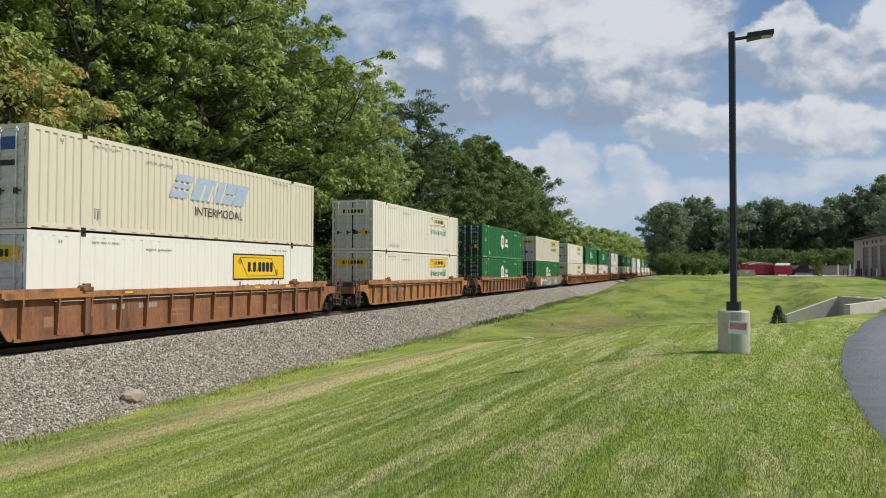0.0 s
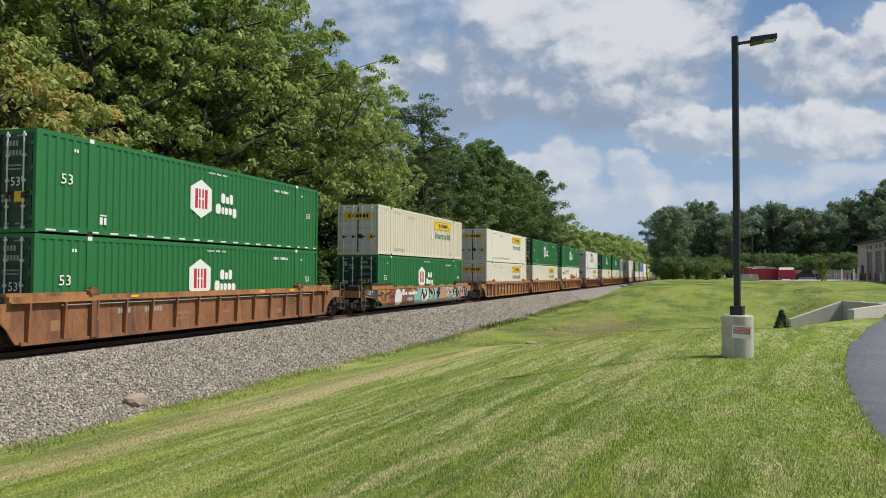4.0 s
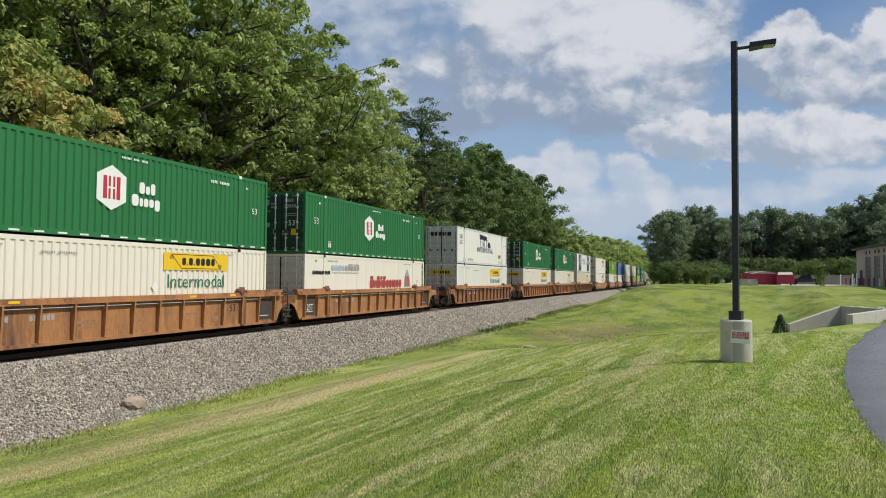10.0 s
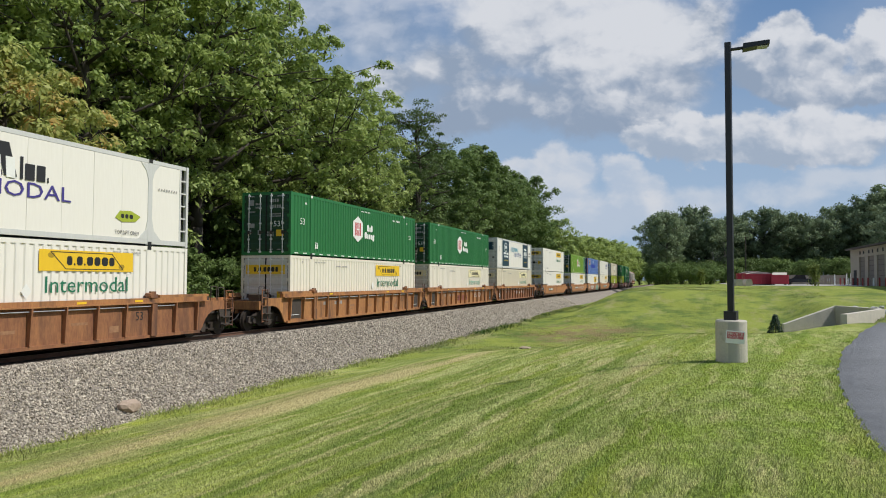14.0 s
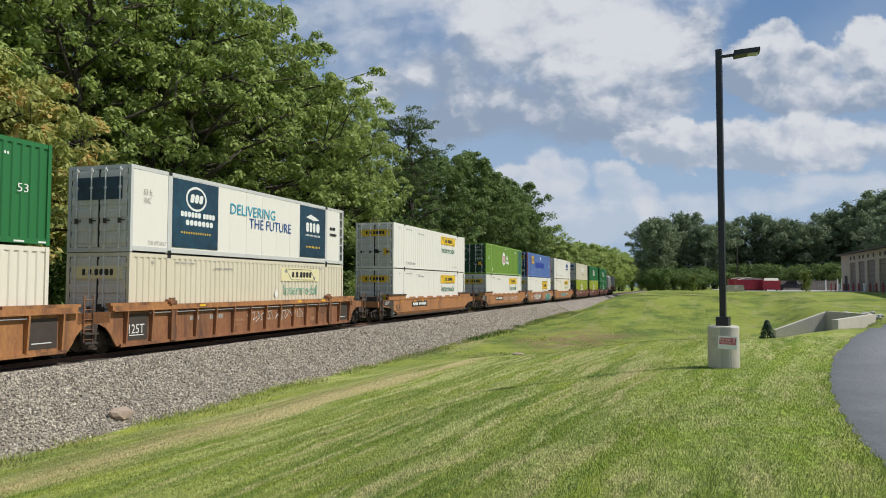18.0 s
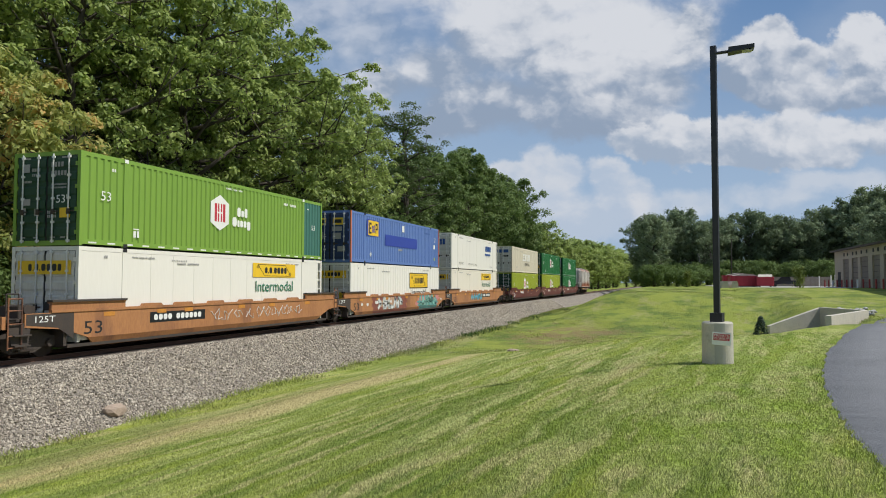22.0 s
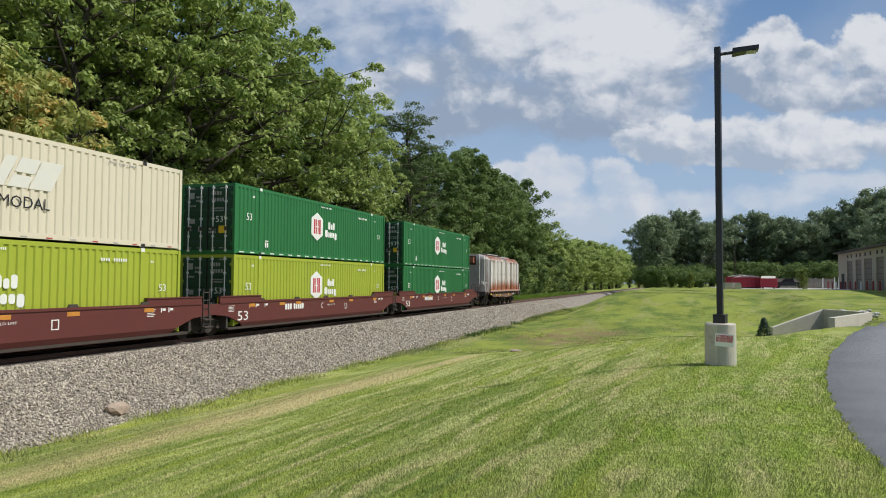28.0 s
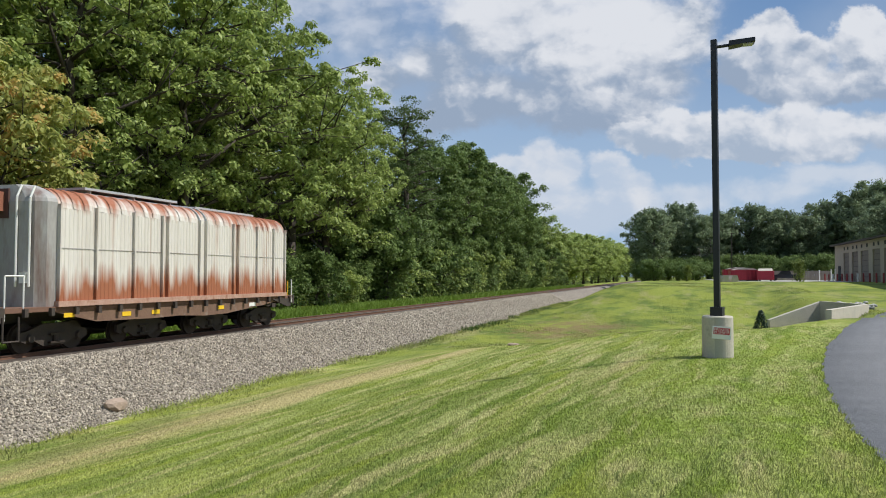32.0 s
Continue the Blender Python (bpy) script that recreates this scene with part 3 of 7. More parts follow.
def make_ground():
    xs, ys = spread((-26, 34), (-2500, 2500), 0.5, 1.22), spread((-6, 110), (-300, 3500), 0.6, 1.2)
    gx, gy = np.meshgrid(xs, ys)
    gz = ground_height(gx, gy)
    nx, ny = len(xs), len(ys)
    verts = np.stack([gx, gy, gz], -1).reshape(-1, 3)
    i = (np.arange(ny - 1)[:, None] * nx + np.arange(nx - 1)[None]).ravel()
    quads = np.stack([i, i + 1, i + nx + 1, i + nx], 1)
    me = bpy.data.meshes.new("ground")
    me.from_pydata(verts.tolist(), [], quads.tolist())
    me.materials.append(ground_material())
    me.polygons.foreach_set("use_smooth", [True] * len(me.polygons))
    tagged(new("ground", me), "mown summer lawn sloping to a ditch with dry patches", "lawn", kind="structure")


make_ground()

PATH_EDGE = [(12.5, 52.0), (9.6, 43.0), (7.6, 35.5), (5.3, 27.2), (3.6, 20.4), (2.85, 16.6), (2.3, 13.4), (2.0, 10.9), (1.85, 9.1), (1.80, 7.5), (1.9, 4.0), (2.2, -8.0)]


def make_path():
    s = Shape()
    rows = []
    for (x0, y0), (x1, y1) in zip(PATH_EDGE, PATH_EDGE[1:]):
        for k in range(8):
            t = k / 8
            rows.append((x0 + (x1 - x0) * t + 0.035 * math.sin(k * 2.1 + x0 * 9), y0 + (y1 - y0) * t))
    for x, y in rows:
        for u in (-0.06, 0.0, 1.0, 2.0, 3.2, 4.0):
            z = float(ground_height(x + u, y))
            s.v.append((x + u, y, z + (0.022 if u >= 0 else -0.05)))
    for r in range(len(rows) - 1):
        for c in range(5):
            a = r * 6 + c
            s.f.append((a, a + 6, a + 7, a + 1))
    ob = new("path", s.mesh("path", asphalt, True))
    tagged(ob, "grey asphalt path curving along the lawn", "path", kind="structure")


make_path()

# ---- track ----


def make_track():
    s = Shape()
    prof = [(-23.4, -1.0), (-22.6, -0.62), (-21.2, -0.24), (-20.4, -0.13), (-16.5, -0.13), (-16.0, -0.24), (-15.0, -0.78), (-14.2, -1.22), (-13.5, -1.52), (-13.2, -1.8)]
    ys = spread((0, 80), (-120, 900), 0.5, 1.25)
    rnd = np.random.RandomState(5)
    for y in ys:
        for x, z in prof:
            s.v.append((x, y, z))
    n = len(prof)
    for r in range(len(ys) - 1):
        for c in range(n - 1):
            a = r * n + c
            s.f.append((a, a + 1, a + n + 1, a + n))
    bed = new("trackbed", s.mesh("trackbed", ballast_dirt, True))
    tagged(bed, "raised railway bed of crushed grey ballast", "ballast", kind="structure")
    # strip under the train: oil stains plus shade painted as dark brown
    strip = Shape().box(-20.35, -16.82, -119, 899, -0.2, -0.122)
    part("oiled_strip", strip, oiled_shaded, bed, "ballast dark with oil, rust and painted-in shade between the tie ends")
    # loose stones, denser and finer than can be picked apart
    k = 84000
    y = 8.5 + 92 * rnd.rand(k) ** 2.0
    x = -16.86 + 3.56 * rnd.rand(k)
    px, pz = np.array([p[0] for p in prof]), np.array([p[1] for p in prof])
    z = np.interp(x, px, pz)
    r = (0.016 + 0.024 * rnd.rand(k)) * (1 + 0.013 * y)
    base = np.array([(1, 0, 0), (-1, 0, 0), (0, 1, 0), (0, -1, 0), (0, 0, 1), (0, 0, -1)], float)
    tri = np.array([(0, 2, 4), (2, 1, 4), (1, 3, 4), (3, 0, 4), (2, 0, 5), (1, 2, 5), (3, 1, 5), (0, 3, 5)])
    rot = np.linalg.qr(rnd.normal(size=(k, 3, 3)))[0]
    sc = 0.6 + 0.8 * rnd.rand(k, 1, 3)
    v = np.einsum("kij,knj->kni", rot, base[None] * sc) * r[:, None, None] + np.stack([x, y, z + 0.004 + 0.03 * rnd.rand(k)], 1)[:, None]
    f = tri[None] + 6 * np.arange(k)[:, None, None]
    me = bpy.data.meshes.new("ballast_stones")
    me.from_pydata(v.reshape(-1, 3).tolist(), [], f.reshape(-1, 3).tolist())
    me.materials.append(stone_mat)
    tagged(new("ballast_stones", me), "loose crushed grey stone on the railway bed", "ballast", kind="stuff")
    # rails with head, web and foot
    for side, dx in (("near", 0.755), ("far", -0.755)):
        s = Shape()
        cx = TRACK_X + dx
        out = [(-0.07, -0.17), (0.07, -0.17), (0.07, -0.155), (0.012, -0.135), (0.012, -0.04), (0.036, -0.03), (0.036, -0.002), (-0.036, -0.002), (-0.036, -0.03), (-0.012, -0.04), (-0.012, -0.135), (-0.07, -0.155)]
        s.slab([(cx + a, b) for a, b in out], "y", -120, 900)
        rail = tagged(new("rail", s.mesh("rail", rust)), "rusty steel rail spiked to wooden ties", "rail", "rails of the track", "structure")
        part("rail_head", Shape().box(cx - 0.03, cx + 0.03, -120, 900, -0.0015, 0.001), rail_top, rail)


make_track()
# ---- the train: well wagons and containers ----
HALF = 8.077          # half the length of a 53-foot container
LOW_Z = 0.37         # floor of the lower container over the rail head
TALL = 2.905
# middle of each load along the track at 13 s, measured along the train
FIRST = 18.32 + HALF
OFFSET = [FIRST + d for d in (-155.9, -132.7, -109.3, -85.9, -62.42, -42.95, -23.5, 0.07, 23.55, 42.7, 62.1, 85.57, 109.0, 128.7, 148.22, 171.74, 191.3, 210.85)]


def shift(t):
    """How far the train has moved along y, from where it stands at 13 s."""
    u = (t - 13) / 16
    return -12.0164 * (t - 13) + 16 * (-0.2565 * u ** 2 + 0.0958 * u ** 3 + 0.0011 * u ** 4 - 0.0785 * u ** 5)


MESH = {}


def shared(key, make, mat):
    if (key, mat.name) not in MESH:
        MESH[(key, mat.name)] = make().mesh(key if isinstance(key, str) else key[0], mat)
    return MESH[(key, mat.name)]


def corrugated(y0, y1, z0, z1, x, pitch, depth, flat):
    """A sheet with upright trapezoid ribs, on the side that faces +x."""
    s = Shape()
    n = max(1, round((y1 - y0) / pitch))
    p = (y1 - y0) / n
    pts = []
    for i in range(n):
        a = y0 + i * p
        pts += [(a, 0), (a + p * flat, 0), (a + p * (flat + 0.12), -depth), (a + p * 0.88, -depth)]
    pts.append((y1, 0))
    for yy, dx in pts:
        s.v += [(x + dx, yy, z0), (x + dx, yy, z1)]
    for i in range(len(pts) - 1):
        s.f.append((2 * i, 2 * i + 2, 2 * i + 3, 2 * i + 1))
    return s


def box_body(reefer):
    s = Shape()
    end = HALF - (0.42 if reefer else 0.03)
    return s.box(-1.25, 1.225, -HALF + 0.05, end, 0.06, TALL - 0.03)


def container(spec, mats, reefer, label, name="shipping_container"):
    """A 53-foot box: body, ribbed or flat sides, posts, rails, castings and a door end that faces -y."""
    side_mat, door_mat, rail_mat = mats
    root = thing(name, label, "container", "containers on the train")
    part("body", shared(("body", reefer), lambda: box_body(reefer), side_mat), side_mat, root)
    P = 6.096
    if reefer:
        for a, b in ((-HALF + 0.12, -P - 0.09), (-P + 0.09, P - 0.09), (P + 0.09, HALF - 0.45)):
            n = max(1, round((b - a) / 1.22))
            w = (b - a) / n
            for i in range(n):
                sheet = shared(("side_panel", round(w, 3)), lambda: Shape().box(1.23, 1.268, -w / 2 + 0.004, w / 2 - 0.004, 0.20, TALL - 0.14), side_mat)
                part("side_panel", sheet, side_mat, root, at=pose(random.uniform(-0.002, 0.002), a + (i + 0.5) * w, 0))
    else:
        pitch, depth, flat = spec
        for a, b in ((-HALF + 0.12, -P - 0.09), (-P + 0.09, P - 0.09), (P + 0.09, HALF - 0.1)):
            mat = side_mat
            if a > P and side_mat is leafgreen:
                mat = teal
            part("side_panel", shared(("side_panel", pitch, flat, round(a, 2)), lambda: corrugated(a, b, 0.2, TALL - 0.13, 1.28, pitch, depth, flat), mat), mat, root)
    # posts at the 40-foot points and at the ends
    for y in (-P, P):
        part("lift_post", shared("lift_post", lambda: Shape().box(1.2, 1.287, -0.1, 0.1, 0.0, TALL), rail_mat), rail_mat, root, at=pose(0, y, 0))
        for z in (0.06, TALL - 0.06):
            cast = print_white if side_mat in (green, lime, leafgreen) and z > 1 else rubber
            part("casting", shared("casting", lambda: Shape().box(1.15, 1.295, -0.09, 0.09, -0.06, 0.06), cast), cast, root, at=pose(0, y, z))
    for y in (-HALF + 0.06, HALF - 0.06):
        for x in (-1.235, 1.235):
            part("corner_post", shared("corner_post", lambda: Shape().box(-0.06, 0.06, -0.06, 0.06, 0.0, TALL), rail_mat), rail_mat, root, at=pose(x, y, 0))
    for x in (-1.235, 1.235):
        part("bottom_rail", shared("bottom_rail", lambda: Shape().box(-0.045, 0.045, -HALF + 0.12, HALF - 0.12, 0.045, 0.2), rail_mat), rail_mat, root, at=pose(x, 0, 0))
        part("top_rail", shared("top_rail", lambda: Shape().box(-0.04, 0.04, -HALF + 0.12, HALF - 0.12, -0.13, 0.0), rail_mat), rail_mat, root, at=pose(x, 0, TALL))
    part("roof", shared("roof", lambda: Shape().box(-1.22, 1.22, -HALF + 0.1, HALF - 0.1, TALL - 0.03, TALL - 0.005), side_mat), side_mat, root)
    if reefer:
        def frame_bars():
            s = Shape()
            for z in (0.55, 1.0, 1.45, 1.9, 2.35):
                s.box(1.19, 1.275, HALF - 0.42, HALF - 0.1, z, z + 0.05)
            return s.box(1.19, 1.28, HALF - 0.46, HALF - 0.38, 0.15, TALL - 0.1)
        part("end_frame", shared("end_frame", frame_bars, rail_mat), rail_mat, root)
        part("cooling_unit", shared("cooling_unit", lambda: Shape().box(-1.1, 1.15, HALF - 0.40, HALF - 0.12, 0.15, TALL - 0.15), rubber), rubber, root)
    # door end
    bar_mat = galvanised
    for k, x in enumerate((-0.59, 0.59)):
        def leaf():
            """A steel leaf pressed into broad level ribs."""
            front = [(-HALF + 0.020, 0.16)]
            for q in range(6):
                a = 0.24 + q * 0.43
                front += [(-HALF + 0.020, a), (-HALF - 0.004, a + 0.06), (-HALF - 0.004, a + 0.26), (-HALF + 0.020, a + 0.32)]
            front += [(-HALF + 0.020, TALL - 0.14), (-HALF + 0.045, TALL - 0.14), (-HALF + 0.045, 0.16)]
            return Shape().slab(front[::-1], "x", -0.545, 0.545)
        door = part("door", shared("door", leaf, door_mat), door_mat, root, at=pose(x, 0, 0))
        part("gasket", shared("gasket", lambda: Shape().box(-0.588, 0.588, -HALF + 0.030, -HALF + 0.055, 0.13, TALL - 0.11), rubber), rubber, door)
        for dx in (-0.30, 0.30):
            def bar():
                q = Shape().rod((0, -HALF - 0.045, 0.08), (0, -HALF - 0.045, TALL - 0.08), 0.024, n=6)
                for z in (0.14, 0.72, 1.45, 2.15, TALL - 0.18):
                    q.box(-0.055, 0.055, -HALF - 0.06, -HALF - 0.01, z - 0.035, z + 0.035)
                return q
            part("lock_bar", shared("lock_bar", bar, bar_mat), bar_mat, door, at=pose(dx, 0, 0))
            part("handle", shared("handle", lambda: Shape().box(-0.02, 0.24, -HALF - 0.085, -HALF - 0.07, 1.02, 1.06).box(-0.05, 0.05, -HALF - 0.075, -HALF - 0.02, 0.95, 1.12), dark_steel), dark_steel, door, at=pose(dx, 0, 0))
        for z in (0.4, 1.1, 1.8, 2.5):
            part("hinge", shared("hinge", lambda: Shape().box(-0.05, 0.05, -HALF - 0.02, -HALF + 0.03, -0.06, 0.06), rail_mat), rail_mat, door, at=pose(-0.57 if k == 0 else 0.57, 0, z))
    part("door_header", shared("door_header", lambda: Shape().box(-1.18, 1.18, -HALF + 0.01, -HALF + 0.1, -0.13, 0.0), rail_mat), rail_mat, root, at=pose(0, 0, TALL))
    part("door_sill", shared("door_sill", lambda: Shape().box(-1.18, 1.18, -HALF + 0.01, -HALF + 0.1, 0.0, 0.15), rail_mat), rail_mat, root)
    return root


def flat(parent, name, mat, y0, y1, z0, z1, x=1.292, label=""):
    return part(name, Shape().box(x - 0.004, x, y0, y1, z0, z1), mat, parent, label)


def chamfered(y0, y1, z0, z1, slant=0.0):
    """An upright block with its corners cut, leaning by slant."""
    c = min(y1 - y0, z1 - z0) * 0.24
    lean = lambda p: (p[0] + slant * (p[1] - z0) / (z1 - z0), p[1])
    return [lean(p) for p in ((y0 + c, z0), (y1 - c, z0), (y1, z0 + c), (y1, z1 - c), (y1 - c, z1), (y0 + c, z1), (y0, z1 - c), (y0, z0 + c))]


def bars(parent, mat, y, z, widths, h, gap=0.05, x=1.290, slant=0.0, name="lettering_bar"):
    """One line of plain bars in place of writing that is not spelled out; small print breaks into narrow strokes."""
    if h < 0.13:
        s = Shape()
        for w in widths:
            n = max(1, round(w / (0.9 * h)))
            for i in range(n):
                a = y + w * i / n
                s.slab(chamfered(a, a + w / n * 0.62, z, z + h, slant), "x", x - 0.003, x)
            y += w + gap
        if widths:
            tagged(part("small_print", s, mat, parent), kind="stuff")
        return y
    for w in widths:
        part(name, Shape().slab(chamfered(y, y + w, z, z + h, slant), "x", x - 0.003, x), mat, parent)
        y += w + gap
    return y


def front_bars(parent, mat, x, z, w, h, name="door_marking"):
    """A line of plain bars, or one plain patch, on the door end."""
    s = Shape()
    n = max(1, round(w / (0.85 * h))) if h < 0.2 else 1
    for i in range(n):
        a = x + w * i / n
        s.box(a, a + w / n * (0.66 if n > 1 else 1.0), -HALF - 0.030, -HALF - 0.024, z, z + h)
    ob = part(name, s, mat, parent)
    if n > 1:
        tagged(ob, kind="stuff")


def yellow_panel(c, faded=False, framed=False):
    """Yellow panel with a scroll outline and dark bars for the name."""
    y0, y1, z0, z1 = (1.60, 5.35, 1.46, 2.40) if framed else (1.64, 5.33, 2.03, 2.64)
    m = pale_yellow if faded else yellow
    h = z1 - z0
    if framed:
        flat(c, "panel_border", ink, y0 - 0.06, y1 + 0.06, z0 - 0.06, z1 + 0.06, 1.2905)
    p = flat(c, "logo_panel", m, y0, y1, z0, z1, 1.293)
    y = y0 + 0.98
    for w, low in ((0.20, 0.28), (0.06, 0.62), (0.22, 0.28), (0.06, 0.62), (0.24, 0.28), (0.24, 0.28), (0.26, 0.28), (0.22, 0.28)):
        part("logo_bar", Shape().slab(chamfered(y, y + w, z0 + h * 0.28, z0 + h * (1.0 - low)), "x", 1.293, 1.296), ink, p)
        y += w + 0.055
    for a, b, z in ((0.40, 2.75, z1 - h * 0.10), (0.95, 3.25, z0 + h * 0.10)):
        part("logo_line", Shape().box(1.293, 1.2955, y0 + a, y0 + b, z - 0.012, z + 0.012), ink, p)
    for a, b in ((0.40, 0.95), (2.75, 3.25)):
        za, zb = z1 - h * 0.10, z0 + h * 0.10
        part("logo_line", Shape().slab([(y0 + a - 0.02, za), (y0 + b - 0.02, zb), (y0 + b + 0.02, zb), (y0 + a + 0.02, za)], "x", 1.293, 1.2955), ink, p)
    for a, z in ((0.42, z1 - h * 0.26), (3.18, z0 + h * 0.26)):
        ring = [(y0 + a + 0.13 * math.cos(k * math.pi / 6), z + h * 0.13 * math.sin(k * math.pi / 6)) for k in range(12)]
        part("logo_curl", Shape().slab(ring, "x", 1.293, 1.2952), grey_ink if faded else material("curl_print", (0.42, 0.27, 0.02), 0.5), p)


def door_panel(c, m=yellow, z=2.05):
    p = part("door_logo", Shape().box(-1.02, 1.02, -HALF - 0.030, -HALF - 0.004, z, z + 0.42), m, c)
    x = -0.60
    for w in (0.13, 0.03, 0.14, 0.03, 0.16, 0.16, 0.17, 0.14):
        outline = [(a, b) for a, b in chamfered(x, x + w, z + 0.10, z + (0.32 if w > 0.05 else 0.15))]
        part("logo_bar", Shape().slab(outline, "y", -HALF - 0.034, -HALF - 0.030), ink, p)
        x += w + 0.045


def small_print(c, mat, dark):
    bars(c, mat, -7.0, 2.56, [0.16], 0.10, x=1.288)
    bars(c, mat, -5.75, 2.60, [0.30, 0.26, 0.1, 0.34], 0.06, x=1.288)
    bars(c, mat, -3.4, 2.44, [0.5, 0.7], 0.07, 0.10, x=1.288)
    bars(c, mat, 4.45, 2.62, [0.36, 0.28, 0.42], 0.06, 0.09, x=1.288)


def hunt(kind, faded=False, framed=False, body=None, shade=None, wide_print=False):
    """White or cream box with a yellow panel and green lettering."""
    body = body or white
    reefer = kind == "reefer"
    spec = (0.415, 0.02, 0.62) if kind == "plate" else (0.30, 0.036, 0.40)
    name = {"plate": "white ribbed steel container with a yellow side panel", "corr": "weathered cream corrugated container with a yellow panel and green lettering",
            "reefer": "smooth white refrigerated container with a yellow panel and green lettering"}[kind]
    c = container(spec, (body, door_white if shade is None else shade, body), reefer, name)
    yellow_panel(c, faded, framed)
    if framed:
        words("Intermodal", ink, c, on_side(1.294, 2.0, 0.92), 3.0, 0.42)
    else:
        words("Intermodal", faded_green if faded else print_green, c, on_side(1.294, 1.87, 1.40), 3.24, 0.47)
    small_print(c, grey_ink, True)
    if not framed or reefer:
        words("TOP LIFT ONLY", grey_ink, c, on_side(1.2895, -5.75, 0.30), 1.85, 0.17)
        words("TOP LIFT ONLY", grey_ink, c, on_side(1.2895, 4.75, 0.30), 1.1, 0.11)
    if reefer:
        bars(c, grey_ink, -3.7, 2.55, [0.07] * 9, 0.06, 0.03, x=1.288)
        if body is offwhite and wide_print:
            words("30 Pallets  (48\"X40\")  Refrigerated Container", ink, c, on_side(1.2895, -3.7, 0.30), 4.2, 0.2)
    else:
        s = Shape().slab([(0.0, -0.22), (0.17, 0.0), (0.0, 0.22), (-0.17, 0.0)], "x", 1.286, 1.2885)
        part("placard", s, print_white, c, at=pose(0, 1.25, 1.45))
    door_panel(c, pale_yellow if faded else yellow)
    part("door_placard", Shape().box(0.62, 0.98, -HALF - 0.030, -HALF - 0.004, 0.85, 1.25), yellow, c)
    part("door_label", Shape().box(0.05, 0.30, -HALF - 0.030, -HALF - 0.004, 0.95, 1.2), ink, c)
    return c


def hub(col, faded=False, label="bright green corrugated container with a white hexagon emblem"):
    c = container((0.285, 0.04, 0.38), (col, shaded_green, col if col is not leafgreen else leafgreen), False, label)
    hexagon = [(0.62, 0.40), (0.0, 0.71), (-0.62, 0.40), (-0.62, -0.40), (0.0, -0.71), (0.62, -0.40)]
    e = part("emblem", Shape().slab(hexagon, "x", 1.284, 1.290), print_white, c, at=pose(0, -0.82, 1.63))
    for y0, y1, z0, z1 in ((-0.36, -0.20, -0.36, 0.36), (0.20, 0.36, -0.36, 0.36), (-0.14, -0.05, 0.03, 0.36), (0.05, 0.14, 0.03, 0.36), (-0.14, -0.05, -0.36, -0.03), (0.05, 0.14, -0.36, -0.03)):
        part("emblem_bar", Shape().box(1.290, 1.293, y0, y1, z0, z1), print_red, e)
    for y0, row, z, h1 in ((0.40, (0.30, 0.24, 0.26), 1.58, 0.38), (0.06, (0.36, 0.2, 0.26, 0.26, 0.30), 1.16, 0.38)):
        yy = y0
        for k, w in enumerate(row):
            low = 0.10 if (len(row) == 5 and k == 4) else 0.0
            part("name_bar", Shape().slab(chamfered(yy, yy + w - 0.05, z - low, z + h1 * (1 if k == 0 or (len(row) == 3 and k == 2) else 0.72)), "x", 1.284, 1.289), print_white, c)
            yy += w
    words("53", print_white, c, on_side(1.2885, -7.2, 1.45), 0.42, 0.30)
    words("53", print_white, c, on_side(1.2885, 6.95, 1.45), 0.36, 0.24)
    bars(c, print_white, -6.75, 2.42, [0.2], 0.10, x=1.288)
    bars(c, print_white, -0.4, 2.62, [0.42, 0.26, 0.30], 0.07, 0.10, x=1.288)
    bars(c, print_white, 4.2, 2.42, [0.42, 0.62], 0.11, 0.14, x=1.288)
    bars(c, print_white, 6.5, 2.42, [0.18], 0.08, x=1.288)
    part("mark", Shape().box(1.284, 1.288, -5.72, -5.45, 0.62, 0.66).box(1.284, 1.288, -5.72, -5.60, 0.36, 0.58).box(1.284, 1.288, -5.55, -5.45, 0.36, 0.58), print_white, c)
    for k in range(20):
        y = -7.7 + k * 0.81
        part("reflective_tape", Shape().box(1.281, 1.2835, y, y + 0.34, 0.075, 0.125), print_white, c)
    # door end markings
    for x, z, w, h1 in ((-0.9, 2.28, 0.26, 0.26), (-0.55, 2.3, 0.34, 0.1), (-0.55, 2.15, 0.34, 0.08), (-0.95, 1.95, 0.4, 0.07), (0.2, 2.42, 0.5, 0.15), (0.2, 2.15, 0.62, 0.15),
                        (0.2, 1.85, 0.6, 0.05), (0.2, 1.75, 0.6, 0.05), (-0.95, 1.25, 0.35, 0.2), (-0.95, 0.95, 0.18, 0.22), (-0.42, 0.92, 0.17, 0.22), (0.08, 0.85, 0.36, 0.09), (0.08, 0.98, 0.36, 0.09), (-0.95, 0.22, 0.2, 0.05), (-0.45, 0.22, 0.2, 0.05), (0.2, 0.22, 0.2, 0.05), (0.6, 0.22, 0.2, 0.05), (-0.9, 2.68, 0.3, 0.05), (0.6, 2.68, 0.3, 0.05)):
        front_bars(c, grey_ink, x, z, w, h1)
    words("53'", print_white, c, on_front(0.42, -HALF - 0.036, 1.30), 0.42, 0.26)
    part("door_placard", Shape().box(0.55, 0.92, -HALF - 0.030, -HALF - 0.004, 0.85, 1.15), yellow, c)
    return c


